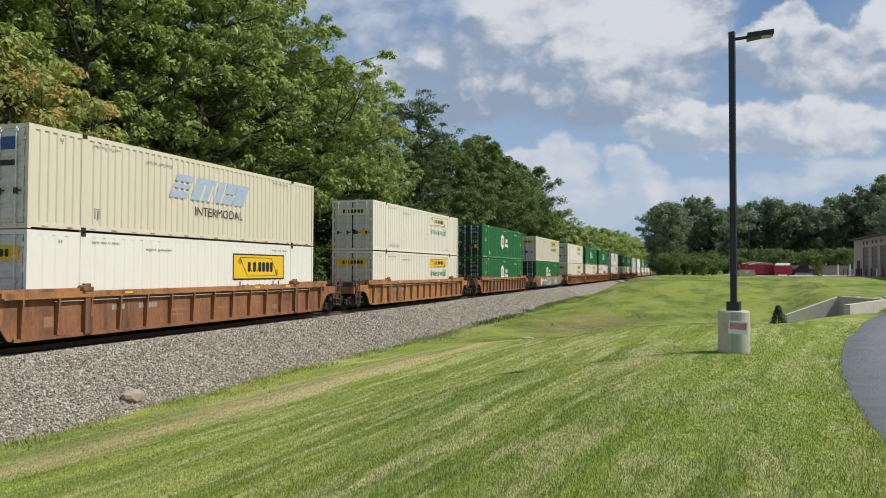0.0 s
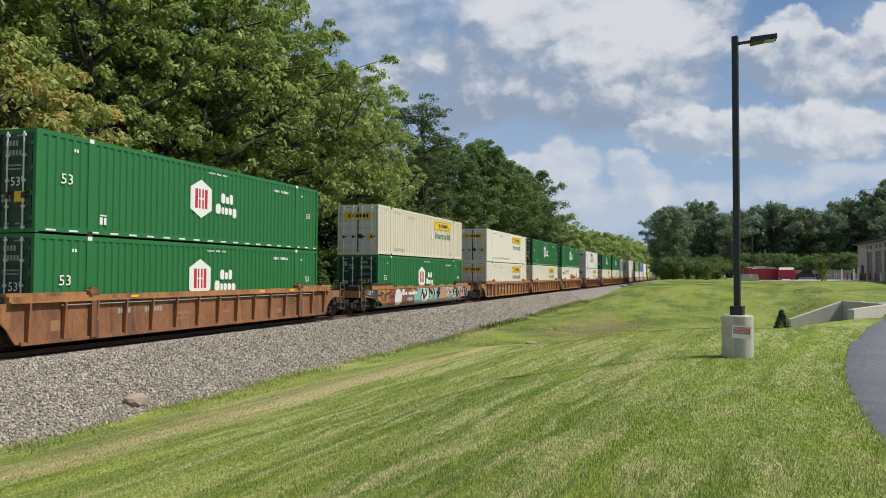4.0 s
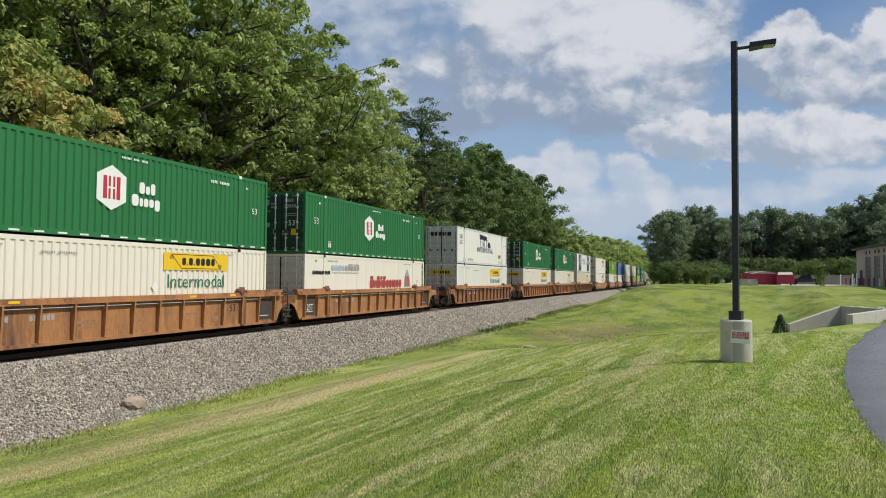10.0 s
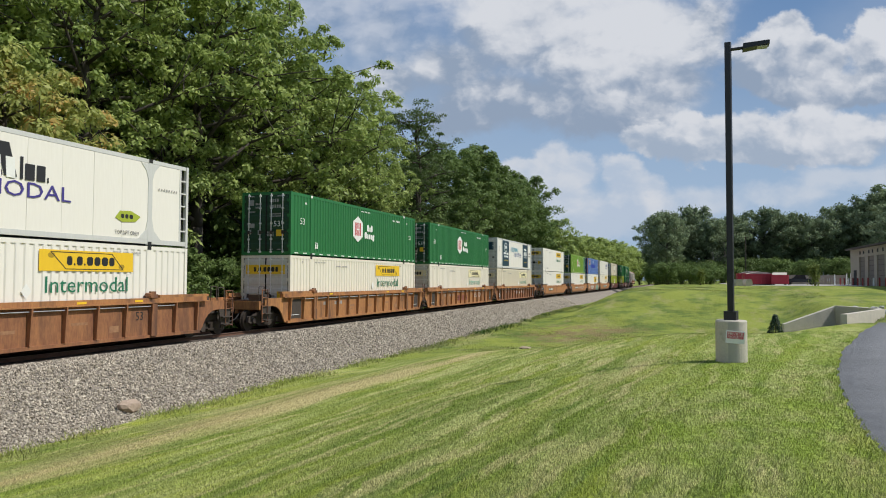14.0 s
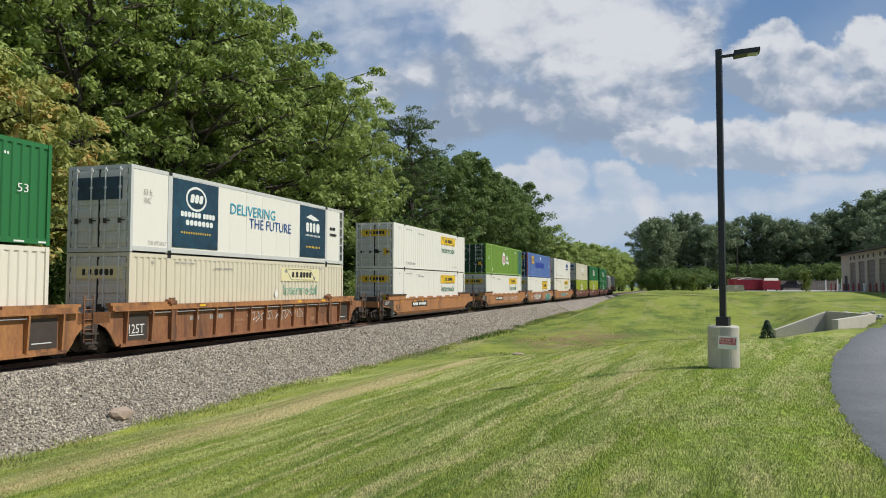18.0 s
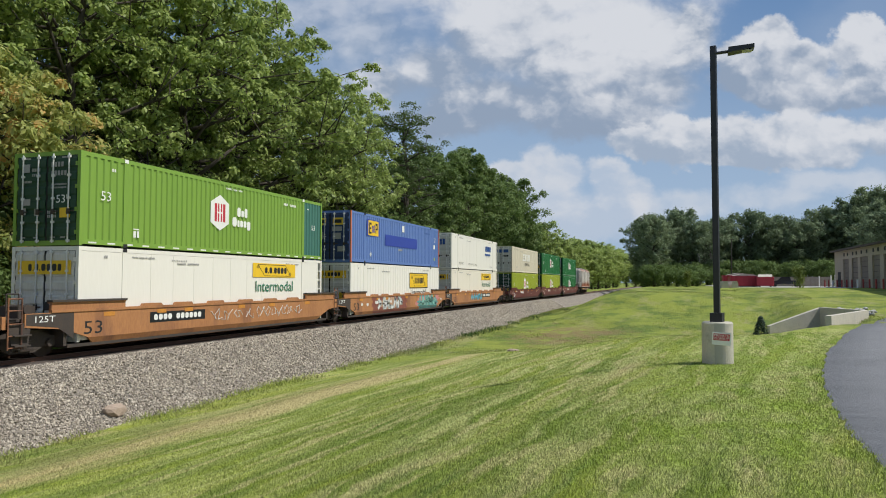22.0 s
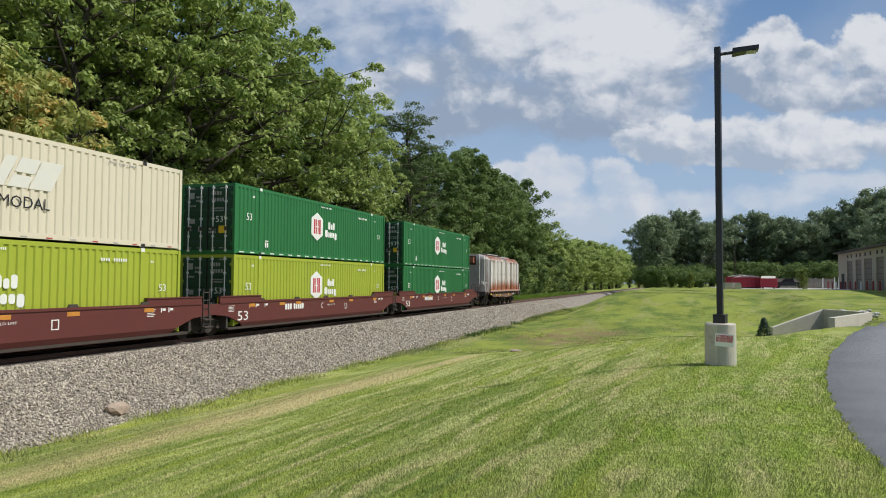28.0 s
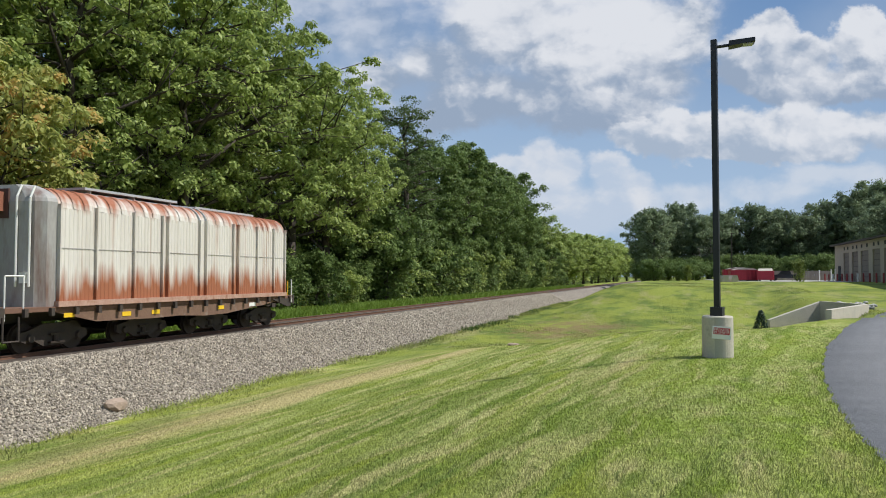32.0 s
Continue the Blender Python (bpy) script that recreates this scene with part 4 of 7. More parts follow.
def swift(faded):
    c = container((0.30, 0.036, 0.40), (cream, door_white, cream), False, "cream corrugated container with a worn slanted blue emblem" if not faded else "cream corrugated container with a ghosted emblem")
    m = material("ghost_print", (0.62, 0.62, 0.58), 0.6, color2=(0.70, 0.66, 0.55), scale=3) if faded else faded_blue
    # slanted blocks, each cut through by a gap
    for y, w, cuts in ((-2.30, 1.05, ((0.30, 0.42), (0.60, 0.72))), (-1.15, 1.30, ()), (0.22, 0.42, ()), (0.72, 0.72, ((0.40, 0.50),)), (1.42, 0.85, ())):
        z0, h = 1.42, 0.84
        edge = [0.0] + [q for cut in cuts for q in cut] + [1.0]
        for a, b in zip(edge[::2], edge[1::2]):
            sl = 0.45
            pts = [(y + sl * a, z0 + h * a), (y + w * 0.9 + sl * a, z0 + h * a), (y + w * 0.9 + sl * b, z0 + h * b), (y + sl * b, z0 + h * b)]
            part("emblem_block", Shape().slab(pts, "x", 1.286, 1.2895), m, c)
    for y in (-0.62, -0.15, 0.62):
        part("emblem_gap", Shape().slab([(y, 1.42), (y + 0.1, 1.42), (y + 0.42, 2.05), (y + 0.32, 2.05)], "x", 1.2885, 1.291), cream, c)
    words("INTERMODAL", ink, c, on_side(1.2895, -0.86, 0.86), 3.02, 0.33)
    small_print(c, grey_ink, True)
    part("mark", Shape().box(1.284, 1.2885, -5.7, -5.4, 0.70, 0.73).box(1.284, 1.2885, -5.68, -5.62, 0.42, 0.66).box(1.284, 1.2885, -5.52, -5.46, 0.42, 0.66), grey_ink, c)
    for k in range(18):
        y = -7.6 + k * 0.88
        part("reflective_tape", Shape().box(1.281, 1.2835, y, y + 0.22, 0.06, 0.10), brick_red if k % 2 else grey_ink, c)
    for x, w in ((-0.85, 0.5), (-0.2, 0.3), (0.25, 0.6)):
        part("door_logo", Shape().box(x, x + w, -HALF - 0.030, -HALF - 0.004, 2.2, 2.55), print_blue, c)
    part("door_label", Shape().box(0.2, 0.9, -HALF - 0.030, -HALF - 0.004, 1.75, 1.9), ink, c)
    return c


def england():
    c = container(None, (offwhite, door_white, offwhite), True, "smooth off-white refrigerated container with dull red lettering bars")
    bars(c, faded_blue, -5.34, 2.17, [0.30, 0.26, 0.42, 0.28], 0.26, 0.06)
    bars(c, grey_ink, -3.84, 2.17, [0.28, 0.30, 0.34, 0.30, 0.30], 0.26, 0.06)
    bars(c, grey_ink, -5.3, 2.02, [0.09] * 24, 0.06, 0.045)
    bars(c, brick_red, -0.67, 1.22, [0.62, 0.12, 0.62, 0.12, 0.55, 0.38, 0.38, 0.16, 0.38, 0.38, 0.42], 0.48, 0.06)
    bars(c, brick_red, -0.60, 1.70, [0.42], 0.20, 0.06)
    bars(c, brick_red, 0.30, 1.70, [0.42, 0.3, 0.4], 0.20, 0.10)
    part("crest", Shape().slab([(4.5, 1.24), (5.6, 1.24), (5.45, 1.85), (5.05, 2.40), (4.65, 1.85)], "x", 1.284, 1.287), grey_ink, c)
    bars(c, brick_red, 4.72, 1.3, [0.16, 0.2, 0.16], 0.62, 0.08)
    bars(c, ink, -7.3, 1.95, [0.11] * 12, 0.18, 0.045)
    small_print(c, grey_ink, True)
    words("53", ink, c, on_side(1.2895, 6.7, 1.5), 0.22, 0.16)
    return c


def prime():
    c = container(None, (white, door_white, pale_grey), True, "smooth white refrigerated container with grey rails and a black block emblem")
    y = -1.45
    for w, h in ((0.52, 1.0), (0.50, 0.97), (0.24, 0.95), (0.66, 0.93), (0.44, 0.90)):
        part("emblem_block", Shape().slab([(y, 1.62), (y + w - 0.05, 1.62), (y + w - 0.32, 1.62 + h), (y - 0.27, 1.62 + h)], "x", 1.284, 1.289), ink, c)
        part("emblem_face", Shape().slab([(y + 0.06, 1.58), (y + w - 0.10, 1.58), (y + w - 0.14, 1.58 + h * 0.62), (y + 0.02, 1.58 + h * 0.62)], "x", 1.288, 1.291), print_white, c)
        y += w
    for w, h in ((0.14, 0.62), (0.36, 0.45), (0.34, 0.45), (0.1, 0.14)):
        part("emblem_block", Shape().box(1.284, 1.289, y + 0.05, y + w, 1.58, 1.58 + h), ink, c)
        y += w + 0.02
    words("INTERMODAL", purple, c, on_side(1.2895, -2.43, 1.10), 5.15, 0.43)
    words("53FT", ink, c, on_side(1.2895, -7.38, 2.0), 0.86, 0.32)
    words("XHC", ink, c, on_side(1.2895, -7.38, 1.56), 0.72, 0.32)
    words("TOP LIFT ONLY", ink, c, on_side(1.2895, -5.2, 0.30), 1.55, 0.2)
    words("TOP LIFT ONLY", ink, c, on_side(1.2895, 4.5, 0.30), 1.1, 0.13)
    for y in (-6.096, 6.096):
        for s in (-1, 1):
            part("brace_plate", Shape().slab([(s * 0.1, 0.2), (s * 0.55, 0.2), (s * 0.2, 0.5), (s * 0.1, 0.9)][::s] , "x", 1.27, 1.284), pale_grey, c, at=pose(0, y, 0))
            part("brace_plate", Shape().slab([(s * 0.1, 2.75), (s * 0.45, 2.75), (s * 0.2, 2.5), (s * 0.1, 2.2)][::-s], "x", 1.27, 1.284), pale_grey, c, at=pose(0, y, 0))
    part("eco_badge", Shape().slab([(4.5, 0.82), (4.8, 0.70), (5.4, 0.74), (5.65, 0.92), (5.2, 1.08), (4.7, 1.05)], "x", 1.284, 1.2885), lime, c)
    bars(c, ink, 4.75, 0.82, [0.14, 0.14, 0.16], 0.14, 0.05, x=1.291)
    for x, w in ((-0.9, 0.28), (-0.55, 0.28), (-0.2, 0.24), (0.1, 0.3), (0.5, 0.3)):
        part("door_logo", Shape().box(x, x + w, -HALF - 0.030, -HALF - 0.004, 2.15, 2.45), ink, c)
    bars(c, grey_ink, 6.5, 1.9, [0.09] * 8, 0.08, 0.04)
    return c


def future():
    c = container(None, (white, door_white, pale_grey), True, "smooth white refrigerated container with dark blue printed panels")
    flat(c, "printed_panel", navy_print, -5.95, -3.22, 0.26, TALL - 0.16, 1.287)
    flat(c, "printed_panel", navy_print, 3.35, 5.95, 0.26, TALL - 0.16, 1.287)
    ring = [(0.62 * math.cos(k * math.pi / 12), 0.46 * math.sin(k * math.pi / 12)) for k in range(24)]
    part("emblem", Shape().slab(ring, "x", 1.287, 1.290), print_white, c, at=pose(0, -4.6, 2.1))
    part("emblem_core", Shape().slab([(a * 0.86, b * 0.82) for a, b in ring], "x", 1.289, 1.292), navy_print, c, at=pose(0, -4.6, 2.1))
    bars(c, print_white, -4.98, 1.95, [0.22, 0.22, 0.22], 0.32, 0.04, x=1.294, slant=0.06)
    bars(c, print_white, -5.5, 1.40, [0.17, 0.17, 0.19, 0.17, 0.16, 0.17], 0.2, 0.03, x=1.290)
    bars(c, print_white, -4.18, 1.40, [0.16, 0.16, 0.16, 0.16], 0.2, 0.03, x=1.290)
    bars(c, print_white, -5.2, 1.10, [0.2, 0.2, 0.2, 0.2, 0.2, 0.2, 0.2], 0.2, 0.04, x=1.290)
    bars(c, yellow, -5.45, 0.78, [0.10] * 13, 0.08, 0.04, x=1.290)
    words("DELIVERING", cyan, c, on_side(1.2895, -2.38, 1.78), 3.45, 0.43)
    words("THE FUTURE", print_blue, c, on_side(1.2895, -1.0, 1.29), 3.48, 0.42)
    part("emblem", Shape().slab([(3.95, 2.2), (4.7, 2.08), (5.3, 2.12), (4.9, 2.26), (4.4, 2.36)], "x", 1.287, 1.290), print_white, c)
    bars(c, print_white, 3.95, 1.5, [0.26, 0.24, 0.24, 0.34], 0.46, 0.1, x=1.290)
    bars(c, print_white, 3.9, 1.28, [0.1] * 11, 0.1, 0.04, x=1.290)
    bars(c, yellow, 3.95, 0.72, [0.1] * 10, 0.1, 0.05, x=1.290)
    words("53 ft", grey_ink, c, on_side(1.2895, -7.45, 1.95), 0.42, 0.2)
    words("XHC", grey_ink, c, on_side(1.2895, -7.45, 1.68), 0.36, 0.2)
    words("TOP LIFT ONLY", grey_ink, c, on_side(1.2895, -7.2, 0.28), 0.95, 0.13)
    bars(c, ink, 6.5, 1.75, [0.12] * 4, 0.16, 0.04)
    bars(c, ink, 6.5, 1.45, [0.1] * 6, 0.14, 0.03)
    part("door_logo", Shape().box(-0.95, 0.95, -HALF - 0.030, -HALF - 0.004, 1.75, 2.5), navy_print, c)
    return c


def bluebox():
    c = container((0.32, 0.036, 0.40), (blue, shaded_blue, blue), False, "blue corrugated container with orange end posts and a yellow emblem")
    for y in (-HALF + 0.055, HALF - 0.055):
        part("end_post_cover", Shape().box(1.24, 1.302, y - 0.062, y + 0.062, 0.0, TALL), orange_paint, c)
    flat(c, "emblem_ground", vinyl_blue, -5.78, -3.88, 1.62, 2.6, 1.2885)
    p = flat(c, "emblem_panel", yellow, -5.58, -4.03, 1.65, 2.55, 1.291)
    for y, w, z, h, m in ((-5.48, 0.12, 1.76, 0.66, ink), (-5.36, 0.24, 1.76, 0.12, ink), (-5.36, 0.20, 2.04, 0.10, ink), (-5.36, 0.24, 2.30, 0.12, ink), (-5.05, 0.10, 1.84, 0.42, purple),
                          (-4.88, 0.10, 1.84, 0.42, purple), (-4.71, 0.10, 1.84, 0.48, purple), (-4.50, 0.10, 1.80, 0.62, ink), (-4.40, 0.22, 2.28, 0.12, ink), (-4.28, 0.10, 2.12, 0.2, ink), (-4.40, 0.22, 2.02, 0.10, ink)):
        part("emblem_bar", Shape().box(1.291, 1.294, y, y + w, z, z + h), m, p)
    flat(c, "painted_patch", vinyl_blue, -2.9, 3.06, 1.17, 1.86, 1.2885)
    part("label_patch", Shape().box(1.284, 1.2885, 0.1, 0.5, 2.2, 2.62), print_white, c)
    words("53", print_white, c, on_side(1.2895, 6.85, 1.85), 0.36, 0.32)
    part("label_patch", Shape().box(1.284, 1.2885, 6.75, 7.1, 1.35, 1.65), print_white, c)
    part("label_patch", Shape().box(1.284, 1.2885, 6.85, 7.05, 0.5, 0.7), lime, c)
    bars(c, print_blue, 4.6, 2.35, [0.1] * 10, 0.12, 0.04)
    part("mark", Shape().box(1.284, 1.2885, -5.35, -5.1, 0.66, 0.69).box(1.284, 1.2885, -5.33, -5.24, 0.42, 0.62).box(1.284, 1.2885, -5.18, -5.1, 0.42, 0.62), print_white, c)
    bars(c, grey_ink, -0.6, 0.92, [0.14, 0.14, 0.2, 0.14], 0.14, 0.04)
    for x in (-0.85, 0.2):
        part("door_logo", Shape().box(x, x + 0.62, -HALF - 0.030, -HALF - 0.004, 2.1, 2.5), yellow, c)
        part("logo_bar", Shape().box(x + 0.08, x + 0.54, -HALF - 0.034, -HALF - 0.030, 2.2, 2.4), ink, c)
    for x, z, w, h in ((0.15, 1.75, 0.6, 0.25), (0.2, 1.3, 0.5, 0.35), (0.5, 0.6, 0.45, 0.3), (-0.9, 1.3, 0.5, 0.4)):
        part("door_marking", Shape().box(x, x + w, -HALF - 0.030, -HALF - 0.004, z, z + h), grey_ink, c)
    return c


def marten():
    c = container(None, (white, door_white, white), True, "smooth white refrigerated container with a small blue slanted emblem")
    bars(c, print_blue, 3.14, 1.80, [0.42, 0.30, 0.28, 0.26, 0.26, 0.30], 0.52, 0.06, slant=0.12)
    flat(c, "emblem_stripe", print_blue, 3.0, 5.15, 1.42, 1.60, 1.291)
    bars(c, grey_ink, 3.4, 1.30, [0.1] * 10, 0.05, 0.04)
    words("TOP LIFT ONLY", ink, c, on_side(1.2895, -5.85, 0.40), 1.45, 0.2)
    words("TOP LIFT ONLY", grey_ink, c, on_side(1.2895, 4.9, 0.30), 1.05, 0.13)
    words("SUPER CUBE REEFER CONTAINER", grey_ink, c, on_side(1.2895, -2.9, 0.40), 2.9, 0.15)
    small_print(c, grey_ink, True)
    for k in range(6):
        x = -0.8 + 0.27 * k
        part("door_logo", Shape().box(x, x + 0.2, -HALF - 0.030, -HALF - 0.004, 1.95, 2.4), print_blue, c)
    for z in (1.55, 1.4):
        part("door_label", Shape().box(-0.95, -0.4, -HALF - 0.030, -HALF - 0.004, z, z + 0.1), ink, c)
    return c


# ---- wagons ----


def truck_parts(root, y, name="truck"):
    """A two-axle truck with side frames and turning wheelsets."""
    tr = part(name, shared("bolster", lambda: Shape().box(-1.0, 1.0, -0.22, 0.22, 0.42, 0.72), dark_steel), dark_steel, root, at=pose(0, y, 0))
    fr = [(-1.25, 0.38), (-1.05, 0.30), (-0.72, 0.34), (-0.42, 0.18), (0.42, 0.18), (0.72, 0.34), (1.05, 0.30), (1.25, 0.38), (1.22, 0.60), (0.95, 0.64), (0.45, 0.82), (-0.45, 0.82), (-0.95, 0.64), (-1.22, 0.60)]
    for x in (-1.0, 1.0):
        f = part("side_frame", shared("side_frame", lambda: Shape().slab(fr, "x", -0.06, 0.06), dark_steel), dark_steel, tr, at=pose(x, 0, 0))
    for x in (-1.08, 1.08):
        part("spring_pack", shared("spring_pack", lambda: Shape().box(-0.1, 0.1, -0.26, 0.26, 0.24, 0.30).rod((0, 0, 0.28), (0, 0, 0.52), 0.09, n=10).box(-0.08, 0.08, -0.24, 0.24, 0.48, 0.54), wheel_steel), wheel_steel, tr, at=pose(x, 0, 0))
        for dy in (-0.89, 0.89):
            part("bearing_cap", shared("bearing_cap", lambda: Shape().rod((-0.06, 0, 0), (0.06, 0, 0), 0.13, 0.11, n=12), dark_steel), dark_steel, tr, at=pose(x, dy, 0.42, 0, 0, 0 if x > 0 else 180))
    for dy in (-0.89, 0.89):
        def wheels():
            s = Shape()
            for x in (-1, 1):
                s.rod((x * 0.69, 0, 0), (x * 0.73, 0, 0), 0.455, n=28)
                s.rod((x * 0.73, 0, 0), (x * 0.83, 0, 0), 0.425, 0.42, n=28)
                s.rod((x * 0.83, 0, 0), (x * 0.85, 0, 0), 0.33, 0.10, n=14)
                for k in range(4):
                    a = k * math.pi / 2
                    s.rod((x * 0.845, 0.2 * math.cos(a), 0.2 * math.sin(a)), (x * 0.855, 0.2 * math.cos(a), 0.2 * math.sin(a)), 0.05, n=6)
            return s.rod((-0.7, 0, 0), (0.7, 0, 0), 0.085, n=10)
        w = part("wheelset", shared("wheelset", wheels, wheel_steel), wheel_steel, tr, at=pose(0, dy, 0.42))
        WHEELSETS.append((w, dy))
    return tr


WHEELSETS = []


def well_wagon(style, paint, label, first=True, last=True, tags=True):
    """One well of a double-stack wagon. first, last: whether this well ends the wagon towards -y and +y."""
    root = thing("well_wagon", label, "rail wagon", "wagons of the train")
    arch = [(10.35, 1.02), (9.75, 1.02), (9.45, 0.98), (9.2, 0.86), (9.0, 0.66), (8.85, 0.42), (8.72, 0.26)]
    if style == "ribbed":
        bottom = [(-8.72, 0.26), (8.72, 0.26)]
        prof = bottom + arch[::-1][1:] + [(10.35, 1.36), (-10.35, 1.36)] + [(-y, z) for y, z in arch][:-1]
        for x in (-1.40, 1.40):
            part("side_sill", shared("side_sill", lambda: Shape().slab(prof, "x", -0.025, 0.025), paint), paint, root, at=pose(x, 0, 0))
            part("top_chord", shared("top_chord", lambda: Shape().box(-0.08, 0.175, -9.0, 9.0, 1.36, 1.40).box(-0.08, 0.10, -9.0, 9.0, 1.40, 1.54), paint if paint is not wagon_brown else wagon_ochre), paint, root, at=pose(x, 0, 0), label="ochre top chord" if paint is wagon_brown else "")
            part("bottom_chord", shared("bottom_chord", lambda: Shape().box(-0.07, 0.10, -8.6, 8.6, 0.22, 0.32), paint), paint, root, at=pose(x, 0, 0))
        rib = lambda: Shape().slab([(0.0, 0.33), (0.11, 0.33), (0.165, 1.30), (0.165, 1.358), (0.0, 1.358)], "y", -0.030, 0.030)
        for k in range(15):
            y = -8.4 + 1.2 * k
            part("rib", shared("rib", rib, paint), paint, root, at=pose(1.425, y, 0))
        for y in (-6.096, 6.096):
            part("rib_plate", shared("rib_plate", lambda: Shape().box(1.42, 1.56, -0.14, 0.14, 0.28, 1.40), paint), paint, root, at=pose(0, y, 0))
            part("guide_bracket", shared("guide_bracket", lambda: Shape().box(1.34, 1.52, -0.2, 0.2, 1.54, 1.66).box(1.40, 1.50, -0.12, 0.12, 1.66, 1.76).rod((1.3, -0.12, 1.62), (1.56, -0.12, 1.62), 0.09, n=8), wagon_brown), wagon_brown, root, at=pose(0, y, 0))
        for s in (-1, 1):
            part("conduit", shared("conduit", lambda: Shape().rod((1.50, -3.6, 1.27), (1.50, 3.6, 1.27), 0.022, n=6), greypaint), greypaint, root, at=pose(0, s * 3.7, 0))
            if not (first and last):
                part("end_panel", shared("end_panel", lambda: Shape().box(1.4255, 1.431, -0.5, 0.5, 0.40, 1.26), dark_steel), dark_steel, root, at=pose(0, s * 7.8, 0), label="dark stencilled end panel")
            if not (first and last):
                part("panel_line", shared("panel_line", lambda: Shape().box(1.431, 1.434, -0.38, 0.30, 0.55, 0.575), print_white), print_white, root, at=pose(0, s * 7.8, 0))
            part("end_guard", shared("end_guard", lambda: Shape().box(1.30, 1.50, -1.35, 1.35, 1.54, 1.63), paint if paint is not wagon_brown else wagon_ochre), paint, root, at=pose(0, s * 7.75, 0))
    else:
        prof = [(-7.75, 0.50), (7.75, 0.50), (8.7, 0.80), (10.1, 0.92), (10.1, 1.30), (-10.1, 1.30), (-10.1, 0.92), (-8.7, 0.80)]
        low = [(-7.75, 0.50), (-7.75, 0.24), (7.75, 0.24), (7.75, 0.50)]
        for x in (-1.40, 1.40):
            k = 1 if x > 0 else -1
            part("side_sill", shared("plate_sill", lambda: Shape().slab(prof, "x", -0.03, 0.03), paint), paint, root, at=pose(x, 0, 0))
            def lower():
                s = Shape()
                a = [(-7.78, 0.50, 1.43), (7.78, 0.50, 1.43), (7.35, 0.22, 1.30), (-7.35, 0.22, 1.30)]
                v = [(z, y, h) for y, h, z in a] + [(z - 0.05, y, h) for y, h, z in a]
                return s.add(v, [(0, 3, 2, 1), (4, 5, 6, 7), (0, 1, 5, 4), (1, 2, 6, 5), (2, 3, 7, 6), (3, 0, 4, 7)])
            ob = part("lower_sill", shared("lower_sill", lower, paint), paint, root)
            if x < 0:
                ob.matrix_basis = pose(0, 0, 0, 0, 0, 180)
            part("top_chord", shared("slim_chord", lambda: Shape().box(-0.06, 0.06, -9.2, 9.2, 1.30, 1.38), paint), paint, root, at=pose(x, 0, 0))
        for s in (-1, 1):
            part("end_guard", shared("plate_guard", lambda: Shape().box(1.36, 1.44, -1.5, 1.5, 1.38, 1.56).box(1.30, 1.47, -1.5, 1.5, 1.56, 1.60), paint), paint, root, at=pose(0, s * 7.7, 0))
        if paint is wagon_orange:
            for y in (-4.9, -3.2, -1.2, 0.9, 2.9, 4.9):
                part("guide_lip", shared("guide_lip", lambda: Shape().slab([(-0.55, 1.38), (0.55, 1.38), (0.46, 1.47), (-0.46, 1.47)], "x", 1.37, 1.45), paint), paint, root, at=pose(0, y, 0))
            for y in (-7.7, 7.7):
                part("guard_cap", shared("guard_cap", lambda: Shape().box(1.28, 1.50, -1.52, 1.52, 1.60, 1.66), dark_steel), dark_steel, root, at=pose(0, y, 0))
        if paint is wagon_maroon:
            for y in (-6.1, -3.0, 0.0, 3.0, 6.1):
                part("guide_bracket", shared("small_guide", lambda: Shape().slab([(-0.18, 1.38), (0.18, 1.38), (0.12, 1.47), (-0.12, 1.47)], "x", 1.36, 1.46), dark_steel), dark_steel, root, at=pose(0, y, 0))
    if tags:
        tape = amber if style != "ribbed" else yellow
        for y in (-6.9, -4.4, -2.9, 0.6, 3.0, 6.3) if style != "ribbed" else (-4.4, 3.0, 5.4):
            z = 1.12 if style != "ribbed" else 1.42
            part("reflector", shared("reflector", lambda: Shape().box(0, 0.006, -0.24, 0.24, 0, 0.13) if style != "ribbed" else Shape().box(0, 0.006, -0.18, 0.18, 0, 0.07), tape), tape, root, at=pose(1.434 if style != "ribbed" else 1.502, y, z))
    # well floor and cross members
    part("well_floor", shared("well_floor", lambda: Shape().box(-1.36, 1.36, -8.5, 8.5, 0.24, 0.33), dark_steel), dark_steel, root)
    for s in (-1, 1):
        part("bulkhead", shared("bulkhead", lambda: Shape().box(-1.36, 1.36, -0.06, 0.06, 0.3, 1.25), dark_steel), dark_steel, root, at=pose(0, s * 8.6, 0))
        end = 10.75 if (first if s < 0 else last) else 9.55
        a, b = sorted((s * 8.66, s * end))
        part("end_platform", Shape().box(-1.28, 1.28, a, b, 1.08, 1.16).box(-0.32, 0.32, a, b, 0.72, 1.08), dark_steel if style != "ribbed" else paint, root)
        if first if s < 0 else last:
            part("end_sill", Shape().box(-1.42, 1.42, s * 10.75 - 0.07, s * 10.75 + 0.07, 0.9, 1.25), paint, root)
            cp = part("coupler", shared("coupler", lambda: Shape().box(-0.08, 0.08, -0.95, 0.0, 0.78, 0.94).box(-0.17, 0.12, -1.02, -0.70, 0.72, 1.0).rod((-0.2, -0.1, 0.86), (0.2, -0.1, 0.86), 0.16, n=8), dark_steel), dark_steel, root, at=pose(0, s * 10.78, 0) @ pose(0, 0, 0, 0, 0, 180 if s > 0 else 0))
